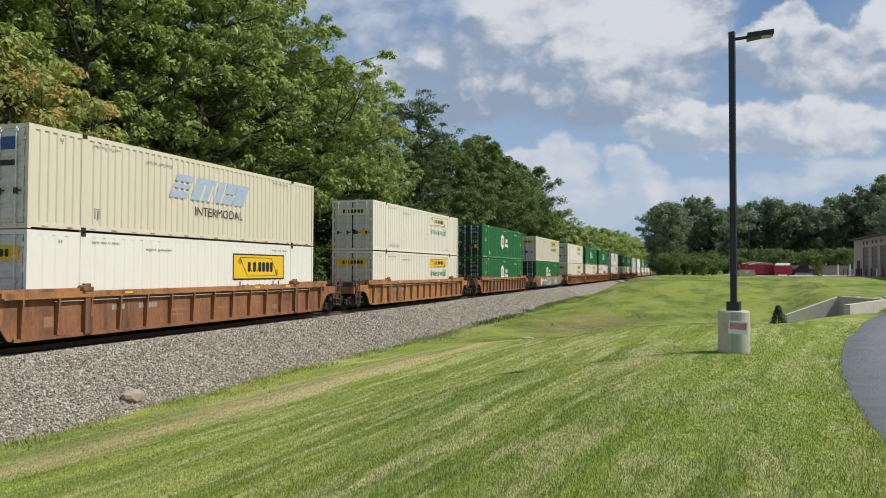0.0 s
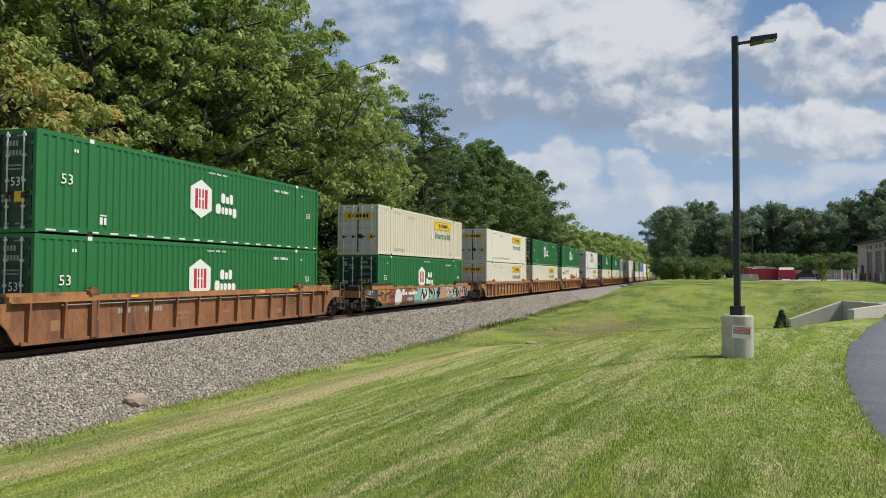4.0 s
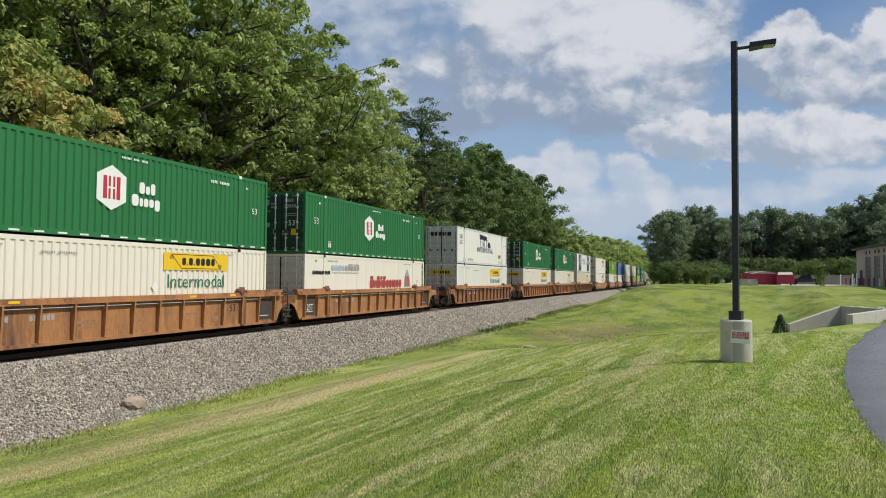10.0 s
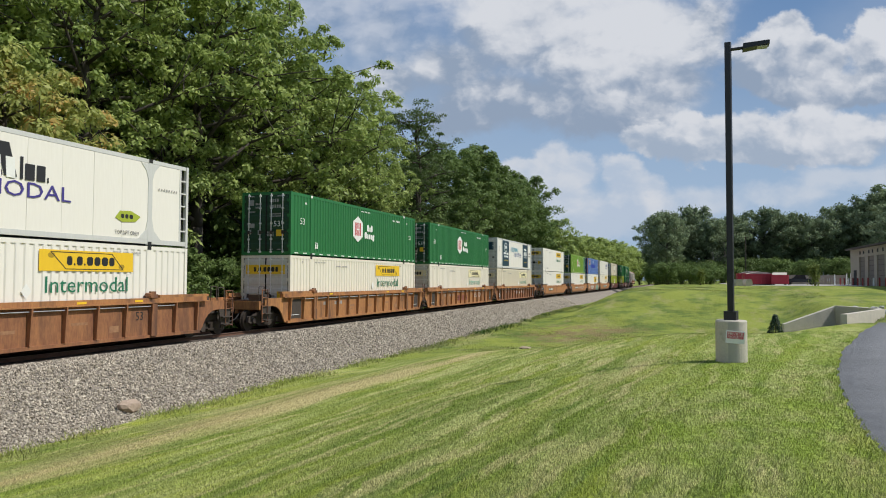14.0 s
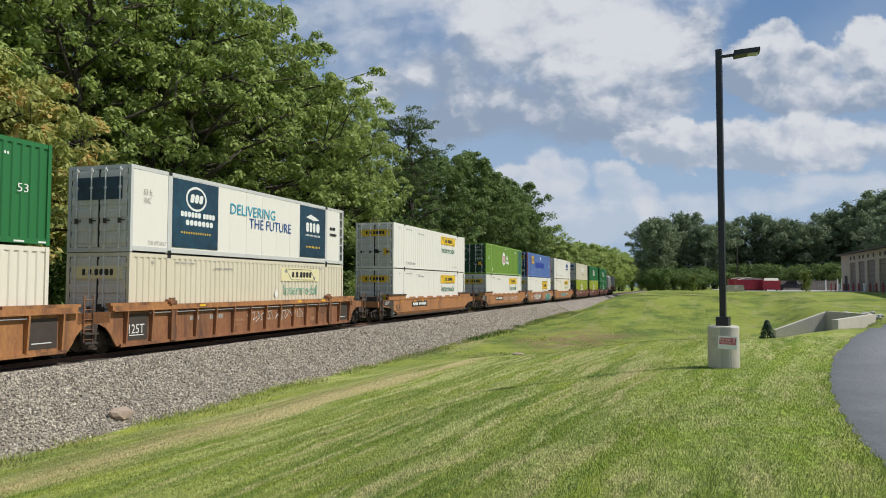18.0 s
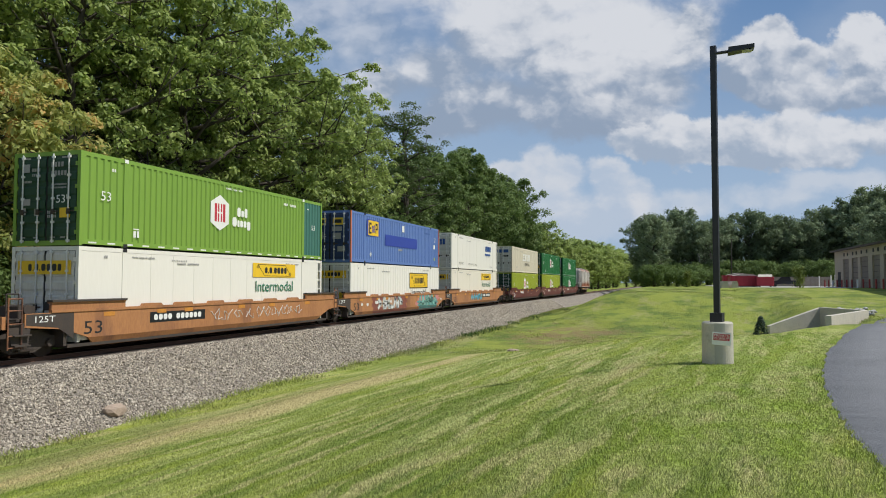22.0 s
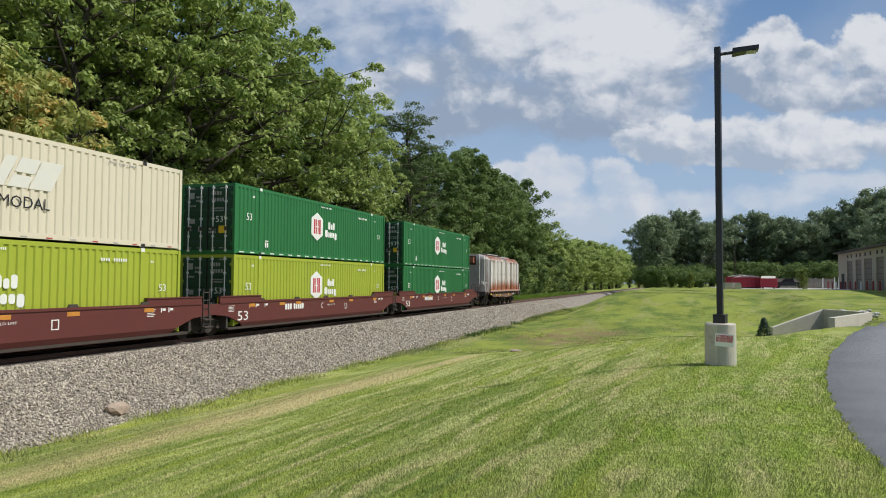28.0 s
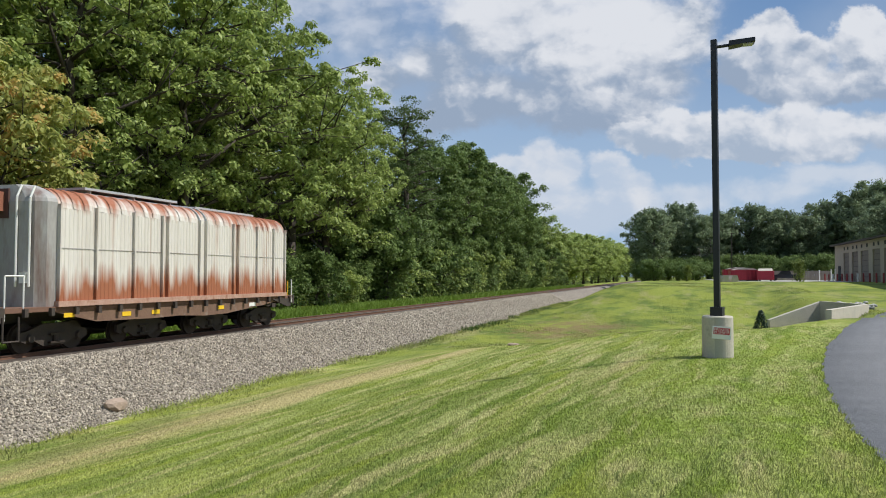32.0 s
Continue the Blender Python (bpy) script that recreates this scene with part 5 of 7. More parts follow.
            part("air_hose", shared("air_hose", lambda: Shape().path([(0.5, 0, 0.8), (0.45, -0.3, 0.5), (0.3, -0.6, 0.38), (0.1, -0.9, 0.5)], [0.03] * 4, 6), rubber), rubber, root, at=pose(0, s * 10.8, 0) @ pose(0, 0, 0, 0, 0, 180 if s > 0 else 0))
            def steps():
                q = Shape()
                for dx in (-0.22, 0.22):
                    q.rod((1.47, dx, 0.35), (1.47, dx, 1.75), 0.022, n=6)
                for z in (0.4, 0.72, 1.04, 1.4, 1.72):
                    q.rod((1.47, -0.22, z), (1.47, 0.22, z), 0.02, n=6)
                return q
            lm = dark_steel if paint is wagon_maroon else wagon_brown
            part("ladder", shared("ladder", steps, lm), lm, root, at=pose(0, s * 10.45, 0))
            for x in (-1.2, 1.2):
                part("hand_rail", shared("hand_rail", lambda: Shape().path([(0, -0.2, 1.16), (0, -0.2, 1.85), (0, 0.2, 1.85), (0, 0.2, 1.16)], [0.02] * 4, 6), dark_steel), dark_steel, root, at=pose(x, s * 10.3, 0))
            part("step_bracket", shared("step_bracket", lambda: Shape().slab([(-0.38, 1.05), (0.38, 1.05), (0.30, 0.45), (-0.22, 0.30)], "x", 1.36, 1.42).box(1.42, 1.56, -0.26, 0.26, 0.42, 0.46).box(1.42, 1.56, -0.28, 0.28, 0.70, 0.74), dark_steel), dark_steel, root, at=pose(0, s * 10.25, 0))
            part("brake_box", shared("brake_box", lambda: Shape().box(0.3, 0.95, -0.3, 0.3, 1.16, 1.5).rod((0.2, 0, 1.4), (1.0, 0, 1.4), 0.14, n=10), dark_steel), dark_steel, root, at=pose(0, s * 9.6, 0))
        else:
            def slim():
                q = Shape()
                for dx in (-0.18, 0.18):
                    q.rod((1.45, dx, 0.5), (1.45, dx, 1.9), 0.022, n=6)
                for z in (0.55, 0.85, 1.15, 1.45, 1.75):
                    q.rod((1.45, -0.18, z), (1.45, 0.18, z), 0.018, n=6)
                return q
            if s > 0:
                lm = dark_steel if paint is wagon_maroon else wagon_brown
                part("ladder", shared("slim_ladder", slim, lm), lm, root, at=pose(0, s * 9.45, 0))
                part("step_bracket", shared("step_bracket", lambda: Shape().box(0, 1, 0, 1, 0, 1), dark_steel), dark_steel, root, at=pose(0, s * 9.5, 0))
    if first:
        truck_parts(root, -9.8)
    truck_parts(root, 9.8)
    return root


TRAIN = []     # (thing, distance along the train, height of its base)


def load(k, wagon, low, top):
    for ob, z in ((wagon, 0.0), (low, LOW_Z), (top, LOW_Z + TALL + 0.03)):
        ob.matrix_basis = pose(TRACK_X, OFFSET[k] + shift(0), z)
        TRAIN.append((ob, OFFSET[k], z))


BROWN = "rust-brown ribbed double-stack well wagon with ochre top rails"
OCHRE = "weathered ochre ribbed double-stack well wagon"
ORANGE = "faded orange smooth-sided double-stack well wagon"
SPRAY = "smooth orange well wagon covered with spray paint"
MAROON = "clean maroon smooth-sided double-stack well wagon"


def make_train():
    load(0, well_wagon("ribbed", wagon_brown, BROWN), hunt("plate", framed=True), swift(False))
    load(1, well_wagon("ribbed", wagon_ochre, OCHRE), hunt("corr", body=offwhite), hunt("corr", faded=True, body=offwhite))
    load(2, well_wagon("ribbed", wagon_brown, BROWN), hub(green), hub(green))
    load(3, well_wagon("plate", wagon_orange, SPRAY), hub(green), hunt("corr", body=cream))
    load(4, well_wagon("ribbed", wagon_ochre, OCHRE, True, False), hunt("corr", body=offwhite), hunt("reefer", body=offwhite, wide_print=True))
    load(5, well_wagon("ribbed", wagon_ochre, OCHRE, False, False), hunt("corr", body=offwhite), hub(green))
    load(6, well_wagon("ribbed", wagon_ochre, OCHRE, False, True), england(), hub(green))
    load(7, well_wagon("ribbed", wagon_brown, BROWN), hunt("corr", body=white), prime())
    load(8, well_wagon("ribbed", wagon_ochre, OCHRE, True, False), hunt("corr", body=offwhite), hub(green))
    load(9, well_wagon("ribbed", wagon_ochre, OCHRE, False, False), hunt("corr", faded=True, body=offwhite), hub(green))
    load(10, well_wagon("ribbed", wagon_brown, BROWN, False, True), hunt("corr", faded=True, body=cream), future())
    load(11, well_wagon("plate", wagon_orange, ORANGE), hunt("reefer"), hunt("plate"))
    load(12, well_wagon("plate", wagon_orange, ORANGE, True, False), hunt("reefer"), hub(leafgreen, label="leaf-green corrugated container with a white hexagon emblem"))
    load(13, well_wagon("plate", wagon_orange, SPRAY, False, False), hunt("plate", framed=True), bluebox())
    load(14, well_wagon("plate", wagon_orange, ORANGE, False, True), hunt("reefer", body=offwhite), marten())
    load(15, well_wagon("plate", wagon_maroon, MAROON, True, False), hub(lime, label="lime-yellow corrugated container with a white hexagon emblem"), swift(True))
    load(16, well_wagon("plate", wagon_maroon, MAROON, False, False), hub(lime, label="lime-yellow corrugated container with a white hexagon emblem"), hub(green))
    load(17, well_wagon("plate", wagon_maroon, MAROON, False, True), hub(green), hub(green))


make_train()


def wagon_marks():
    """Numbers as plain bars, load marks, spray paint and tapes on the wagon sides."""
    wagons = [ob for ob, along, z in TRAIN if z == 0.0]
    for k, w in enumerate(wagons):
        if k in (0, 1, 2, 4, 5, 6, 7, 8, 9, 10):
            x = 1.428
            for y in (-5.05, -3.85):
                n = 4 if y < -4 else 6
                bars(w, grey_ink if k != 7 else print_white, y, 0.92, [0.11] * n, 0.17, 0.035, x=x, name="number_bar")
            words("53", ink, w, on_side(x + 0.002, 5.35, 0.82), 0.34, 0.28)
            if k in (6, 10, 4, 5):
                words("125T", print_white, w, on_side(1.438, -8.2, 0.62), 0.72, 0.3)
            for y, z, ww, h in ((-7.6, 0.55, 0.55, 0.3), (-2.2, 0.75, 0.7, 0.1), (-2.2, 0.6, 0.55, 0.06), (0.3, 0.7, 0.5, 0.09), (2.7, 0.8, 0.62, 0.08), (4.2, 0.5, 0.4, 0.2)):
                part("faded_stencil", Shape().box(1.42, 1.4275, y, y + ww, z, z + h), material("stencil_patch", (0.36, 0.20, 0.10), 0.8, color2=(0.22, 0.10, 0.05), scale=3, detail_scale=12), w)
        elif k in (3, 11, 12, 13, 14):
            words("53", ink, w, on_side(1.4335, -7.95, 0.60), 0.76, 0.40)
            y0 = 1.5 if k == 14 else -4.9
            if k not in (3, 13):
                part("number_plate", Shape().box(1.43, 1.4335, y0 - 0.1, y0 + 3.0, 0.80, 1.16), black_paint, w, "black painted strip")
            bars(w, print_white, y0 + 0.1, 0.88, [0.20] * 4, 0.20, 0.05, x=1.437, name="number_bar")
            bars(w, print_white, y0 + 1.30, 0.88, [0.20] * 6, 0.20, 0.05, x=1.437, name="number_bar")
            part("load_plate", Shape().slab([(-10.05, 0.98), (-8.95, 0.86), (-8.35, 0.50), (-8.35, 1.28), (-10.05, 1.28)], "x", 1.43, 1.434), dark_steel, w, "dark end panel")
            words("125T", print_white, w, on_side(1.436, -9.75, 1.04), 0.7, 0.18)
        else:
            words("53", print_white, w, on_side(1.4335, -7.95, 0.58), 0.76, 0.38)
            bars(w, print_white, -4.14, 0.90, [0.17] * 3, 0.27, 0.05, x=1.434, name="number_bar")
            bars(w, print_white, -3.35, 0.90, [0.15] * 5, 0.27, 0.05, x=1.434, name="number_bar")
            words("ABC"[[15, 17, 16].index(k)], print_white, w, on_side(1.434, -0.55 if k != 17 else -1.1, 0.86), 0.2, 0.28)
            words("WELL LD LMT", print_white, w, on_side(1.434, 0.05, 0.98), 1.0, 0.07)
            part("stencil_box", Shape().box(1.43, 1.434, 2.2, 2.24, 0.78, 1.02).box(1.43, 1.434, 2.44, 2.48, 0.78, 1.02).box(1.43, 1.434, 2.2, 2.48, 1.02, 1.05).box(1.43, 1.434, 2.2, 2.48, 0.75, 0.78), print_white, w)
            for y in (-8.6, 6.2):
                for j in range(5):
                    part("stencil_line", Shape().box(1.43, 1.4335, y, y + 0.42 - 0.05 * (j % 3), 1.18 - 0.055 * j, 1.20 - 0.055 * j), print_white, w)
            for y in (-7.1, -6.6, -5.9, 6.9, 7.3):
                part("stencil_mark", Shape().box(1.43, 1.4335, y, y + 0.05, 1.08, 1.24).box(1.43, 1.4335, y + 0.08, y + 0.25, 1.14, 1.22), print_white, w)
    spray = {n: material("spray_" + n, c, 0.5, color2=d, scale=1.3, detail_scale=6, amount=0.4) for n, c, d in (
        ("mint", (0.30, 0.52, 0.42), (0.14, 0.34, 0.30)), ("teal", (0.08, 0.24, 0.22), (0.12, 0.33, 0.30)), ("white", (0.72, 0.72, 0.68), (0.55, 0.55, 0.52)), ("pink", (0.60, 0.25, 0.22), (0.45, 0.16, 0.14)),
        ("black", (0.03, 0.03, 0.03), (0.06, 0.05, 0.05)), ("grey", (0.42, 0.42, 0.36), (0.30, 0.31, 0.27)), ("sky", (0.16, 0.45, 0.52), (0.10, 0.33, 0.42)), ("rust", (0.26, 0.085, 0.06), (0.19, 0.06, 0.045)), ("tan", (0.50, 0.33, 0.22), (0.38, 0.20, 0.12)), ("amber", (0.55, 0.24, 0.05), (0.45, 0.18, 0.05)))}
    rnd = random.Random(8)

    def blob(w, y, z, ww, h, col, x, n=11, rough=0.28, name="spray_patch"):
        pts = []
        for i in range(n):
            a = 2 * math.pi * i / n
            r = 1 - rough * rnd.random()
            pts.append((y + ww * 0.5 * math.cos(a) * r, min(1.285, max(0.52, z + h * 0.5 * math.sin(a) * r))))
        part(name, Shape().slab(pts, "x", x - 0.002, x), spray[col], w)

    def letters(w, y0, y1, z0, z1, fill, edge, x):
        """Interlocking sprayed letter forms: a dark edge under a lighter slanted body."""
        n = max(2, int((y1 - y0) / 0.72))
        s = (y1 - y0) / n
        for i in range(n):
            y = y0 + i * s
            t = rnd.uniform(-0.2, 0.25)
            corner = [(0.05, 0.0), (0.5, 0.04), (0.95, 0.0), (0.0, 0.5), (0.52, 0.5), (1.0, 0.5), (0.1, 1.0), (0.5, 0.96), (1.0, 1.0)]
            bends = [(6, 3, 0, 1, 2), (0, 6, 7, 5, 4), (6, 0, 1, 2, 8), (8, 7, 3, 4, 5, 1, 0), (0, 3, 6, 8, 5, 2), (7, 6, 3, 0, 1, 5, 4), (6, 4, 0), (0, 7, 2, 5)]
            line = [corner[q] for q in bends[rnd.randrange(len(bends))]]
            line = [(y + s * (0.06 + 0.84 * a) + t * (b - 0.5) * 0.7 + rnd.uniform(-0.03, 0.03), z0 + (z1 - z0) * (0.12 + 0.76 * b)) for a, b in line]
            for wide, col, xx in ((min(0.16, 0.22 * (z1 - z0)), edge, x), (min(0.10, 0.12 * (z1 - z0)), fill, x + 0.0025)):
                q = Shape()
                for (a0, b0), (a1, b1) in zip(line, line[1:]):
                    dy, dz = a1 - a0, b1 - b0
                    n_ = math.hypot(dy, dz) or 1
                    ny, nz, ey, ez = -dz / n_ * wide, dy / n_ * wide, dy / n_ * wide * 0.6, dz / n_ * wide * 0.6
                    pts = [(a0 + ny - ey, b0 + nz - ez), (a1 + ny + ey, b1 + nz + ez), (a1 - ny + ey, b1 - nz + ez), (a0 - ny - ey, b0 - nz - ez)]
                    q.slab([(a, min(1.29, max(0.51, b))) for a, b in pts], "x", xx - 0.002, xx)
                part("sprayed_letter", q, spray[col], w)

    def coat(w, y0, y1, col, lift, z1=1.285, jag=0.25):
        """Paint over the whole height of the side, down over the folded-in foot."""
        n = max(4, int(z1 * 6))
        edge = lambda y: [y + rnd.uniform(-jag, jag) for _ in range(n)]
        a, b = edge(y0), edge(y1)
        zs = [0.51 + (z1 - 0.51) * i / (n - 1) for i in range(n)]
        s = Shape()
        rows = [(1.302 + lift, 0.225), (1.40 + lift, 0.43)] + [(1.431 + lift, z) for z in zs]
        a, b = [a[0] + 0.2, a[0] + 0.1] + a, [b[0] - 0.2, b[0] - 0.1] + b
        v, f = [], []
        for (x, z), p, q in zip(rows, a, b):
            v += [(x, min(7.3, max(-7.3, p)) if z < 0.5 else p, z), (x, min(7.3, max(-7.3, q)) if z < 0.5 else q, z)]
        for i in range(len(rows) - 1):
            f.append((2 * i, 2 * i + 1, 2 * i + 3, 2 * i + 2))
        part("spray_coat", s.add(v, f), spray[col], w)

    w = wagons[3]
    coat(w, -6.7, 0.6, "rust", 0.001)
    coat(w, -2.2, 8.2, "mint", 0.002, jag=0.5)
    coat(w, 2.2, 5.2, "tan", 0.003, 1.2, 0.6)
    coat(w, -1.3, -0.1, "white", 0.003, 1.28, 0.3)
    coat(w, 6.2, 8.6, "pink", 0.0035, 1.2, 0.4)
    for y, z, ww, h, col in ((-3.3, 0.62, 1.3, 0.26, "mint"), (-2.6, 1.1, 0.8, 0.2, "tan"), (-5.6, 1.2, 0.6, 0.12, "tan"), (0.9, 1.1, 0.8, 0.3, "amber"), (-7.4, 1.1, 0.9, 0.3, "amber")):
        blob(w, y, z, ww, h, col, 1.4335)
    letters(w, -1.5, 2.6, 0.52, 1.28, "black", "white", 1.437)
    letters(w, 3.9, 5.6, 0.56, 1.26, "white", "tan", 1.437)
    letters(w, 5.6, 9.2, 0.52, 1.26, "black", "white", 1.437)
    # a plain white patch and a pale bubble
    blob(w, -5.3, 0.95, 0.98, 0.70, "white", 1.442, 16, 0.06)
    coat(w, -5.85, -4.75, "white", 0.009, 0.95, 0.05)
    blob(w, -4.45, 1.16, 0.5, 0.24, "white", 1.442, 12, 0.08)
    for y, z in ((-8.4, 1.05), (-7.3, 1.1), (-6.7, 0.85)):
        letters(w, y, y + 0.9, z - 0.12, z + 0.1, "black", "rust", 1.437)
    w = wagons[13]
    coat(w, -5.3, 0.6, "rust", 0.001)
    coat(w, 2.6, 7.6, "pink", 0.001, 1.25, 0.5)
    coat(w, 3.0, 7.2, "teal", 0.002, 0.9, 0.4)
    blob(w, -2.5, 0.88, 4.4, 0.78, "tan", 1.436, 15)
    letters(w, -4.4, -0.2, 0.52, 1.24, "white", "grey", 1.439)
    letters(w, 3.2, 7.0, 0.56, 1.26, "mint", "teal", 1.439)
    for y in (-6.8, -6.0, 8.2):
        blob(w, y, 0.9, 0.4, 0.24, "white", 1.436, 9, 0.5)
    w = wagons[14]
    letters(w, -2.6, 1.3, 0.66, 1.16, "sky", "sky", 1.436)
    for y, ww in ((-1.9, 0.95), (-0.8, 0.7), (0.1, 0.75)):
        part("faded_mark", Shape().box(1.4255, 1.4275, y, y + ww, 0.55, 0.98), spray["rust"], wagons[9])
    # thin white scrawl
    for w, y0, y1 in ((wagons[12], -1.4, 5.6), (wagons[10], -1.2, 3.2), (wagons[9], 2.4, 4.7), (wagons[4], -4.2, -0.6)):
        y = y0
        while y < y1:
            pts = [Vector((1.437, y + 0.55 * i / 7 + 0.14 * math.sin(i * 2.1 + y), 0.9 + 0.26 * math.sin(i * 1.4 + y * 3) * rnd.uniform(0.6, 1))) for i in range(8)]
            part("scrawl", Shape().path(pts, [0.011] * 8, 4), spray["white"], w)
            y += rnd.uniform(0.5, 0.9)


wagon_marks()


def rusted_white():
    """Chalky white paint that rusts up from the foot and down from the roof edge."""
    m = material("rusted_white_paint", (0.72, 0.69, 0.63), 0.6, color2=(0.50, 0.46, 0.40), scale=1.6, stretch=(1, 3.0, 0.12), grime=(0.30, 0.14, 0.07), grime_at=0.57)
    nt = m.node_tree
    bs = nt.nodes["Principled BSDF"]
    old = bs.inputs["Base Color"].links[0].from_socket
    tc = nt.nodes.new("ShaderNodeTexCoord")
    sep = nt.nodes.new("ShaderNodeSeparateXYZ")
    nt.links.new(tc.outputs["Object"], sep.inputs[0])
    nz = nt.nodes.new("ShaderNodeTexNoise")
    nz.inputs["Scale"].default_value, nz.inputs["Detail"].default_value = 1.0, 6
    mp = nt.nodes.new("ShaderNodeMapping")
    mp.inputs["Scale"].default_value = (1, 3.2, 0.30)
    nt.links.new(tc.outputs["Object"], mp.inputs[0])
    nt.links.new(mp.outputs[0], nz.inputs["Vector"])
    def band(z0, z1, gain):
        r = nt.nodes.new("ShaderNodeMapRange")
        r.inputs["From Min"].default_value, r.inputs["From Max"].default_value = z0, z1
        nt.links.new(sep.outputs["Z"], r.inputs["Value"])
        a = nt.nodes.new("ShaderNodeMath")
        a.operation = "MULTIPLY"
        a.inputs[1].default_value = gain
        nt.links.new(r.outputs[0], a.inputs[0])
        return a.outputs[0]
    low, high = band(2.7, 1.45, 0.56), band(4.0, 4.7, 0.46)
    s1 = nt.nodes.new("ShaderNodeMath")
    nt.links.new(low, s1.inputs[0])
    nt.links.new(high, s1.inputs[1])
    s2 = nt.nodes.new("ShaderNodeMath")
    nt.links.new(s1.outputs[0], s2.inputs[0])
    nt.links.new(nz.outputs["Fac"], s2.inputs[1])
    r = nt.nodes.new("ShaderNodeMapRange")
    r.inputs["From Min"].default_value, r.inputs["From Max"].default_value = 0.60, 0.90
    nt.links.new(s2.outputs[0], r.inputs["Value"])
    mx = nt.nodes.new("ShaderNodeMix")
    mx.data_type = "RGBA"
    nt.links.new(r.outputs[0], mx.inputs["Factor"])
    nt.links.new(old, mx.inputs["A"])
    mx.inputs["B"].default_value = (0.32, 0.115, 0.055, 1)
    nt.links.new(mx.outputs["Result"], bs.inputs["Base Color"])
    return m


END_CAR = 257.85


def end_car():
    """The last vehicle: a rusty white ribbed housing with rounded roof edges on an eight-axle flat wagon."""
    root = thing("special_wagon", "rusty white ribbed housing on an eight-axle flat wagon", "rail wagon", "wagons of the train")
    paint = rusted_white()
    grey = material("dull_grey_steel", (0.42, 0.41, 0.385), 0.55, color2=(0.28, 0.265, 0.245), scale=1.3, stretch=(1, 1, 0.25), grime=(0.15, 0.075, 0.05), grime_at=0.52)
    top, r, z0 = 4.78, 0.62, 1.42
    # cross-section: side wall, rounded shoulder, crowned roof
    sec = [(1.33, z0), (1.33, top - r)]
    for k in range(1, 7):
        a = k * math.pi / 12
        sec.append((1.33 - r * (1 - math.cos(a)), top - r + r * math.sin(a)))
    sec.append((0.0, top + 0.10))
    full = sec + [(-x, z) for x, z in sec[:-1]][::-1]
    body = part("housing", Shape().slab(full, "y", -6.45, 6.45), paint, root)
    # end wall with rounded corners towards the train
    s = Shape()
    plan = [(1.33, -6.45), (1.25, -6.72), (1.05, -6.92), (0.8, -7.0), (-0.8, -7.0), (-1.05, -6.92), (-1.25, -6.72), (-1.33, -6.45)]
    s.slab(plan[::-1], "z", z0 - 0.1, top - 0.45)
    rings = [(1 - 0.02 * f * f, 1 - 0.05 * f, top - 0.45 + f * 0.1) for f in range(6)]
    v = [(x * kx, -6.45 + (y + 6.45) * ky, z) for kx, ky, z in rings for x, y in plan]
    n = len(plan)
    f = [(r * n + i, (r + 1) * n + i, (r + 1) * n + i + 1, r * n + i + 1) for r in range(5) for i in range(n - 1)] + [tuple(range(5 * n, 6 * n))]
    s.add(v, f)
    part("end_wall", s, grey, root, "dull grey end wall")
    # corrugations and posts
    posts = (-6.42, -5.0, -3.35, -1.95, -1.65, 0.15, 0.55, 2.35, 2.70, 4.1, 5.45, 6.42)
    for a, b in zip(posts, posts[1:]):
        if b - a > 0.6:
            part("ribbed_sheet", corrugated(a + 0.07, b - 0.07, z0 + 0.05, top - r, 1.362, 0.16, 0.012, 0.5), paint, root)
            n = 7
            for k in range(3):
                sh = Shape()
                w = (b - a - 0.14) / 3
                y0 = a + 0.07 + k * w
                for i in range(len(sec) - 2):
                    (xa, za), (xb, zb) = sec[i + 1], sec[i + 2]
                    if i < 6:
                        sh.add([(xa + 0.02, y0 + 0.04, za + 0.01), (xa + 0.02, y0 + w * 0.55, za + 0.01), (xb + 0.02, y0 + w * 0.55, zb + 0.012), (xb + 0.02, y0 + 0.04, zb + 0.012)], [(0, 1, 2, 3)])
                part("shoulder_rib", sh, paint, root)
            part("seam_strip", Shape().box(1.36, 1.372, a + 0.05, b - 0.05, 3.0, 3.02), grey, root)
    for y in posts:
        part("post", Shape().box(1.32, 1.43, y - 0.03, y + 0.03, z0, top - r + 0.12), paint, root)
    for y in (0.15, 0.55):
        pts = [Vector((x * 1.02, y, z + 0.02)) for x, z in sec[1:]]
        part("roof_strap", Shape().path(pts, [0.03] * len(pts), 5), greypaint, root)
    part("base_rail", Shape().box(1.30, 1.45, -6.5, 6.5, z0 - 0.10, z0 + 0.06), material("rail_paint", (0.50, 0.34, 0.27), 0.65, color2=(0.33, 0.17, 0.11), scale=3, grime=(0.24, 0.095, 0.05), grime_at=0.52), root)
    part("roof_walk", Shape().box(-0.2, 0.75, -4.7, -0.2, top + 0.12, top + 0.20).box(-0.2, 0.75, 0.9, 5.0, top + 0.02, top + 0.1), greypaint, root, "grey steel roof walkway")
    for y, zz in ((-4.4, 0.0), (-2.4, 0), (-0.5, 0), (1.2, -0.1), (3.0, -0.1), (4.8, -0.1)):
        part("walk_bracket", Shape().box(-0.1, 0.7, y - 0.03, y + 0.03, top - 0.05, top + 0.13 + zz), greypaint, root)
    part("roof_edge", Shape().box(0.82, 0.92, -4.9, 0.1, top - 0.12, top - 0.02).box(0.82, 0.92, 0.7, 5.6, top - 0.14, top - 0.04), greypaint, root)
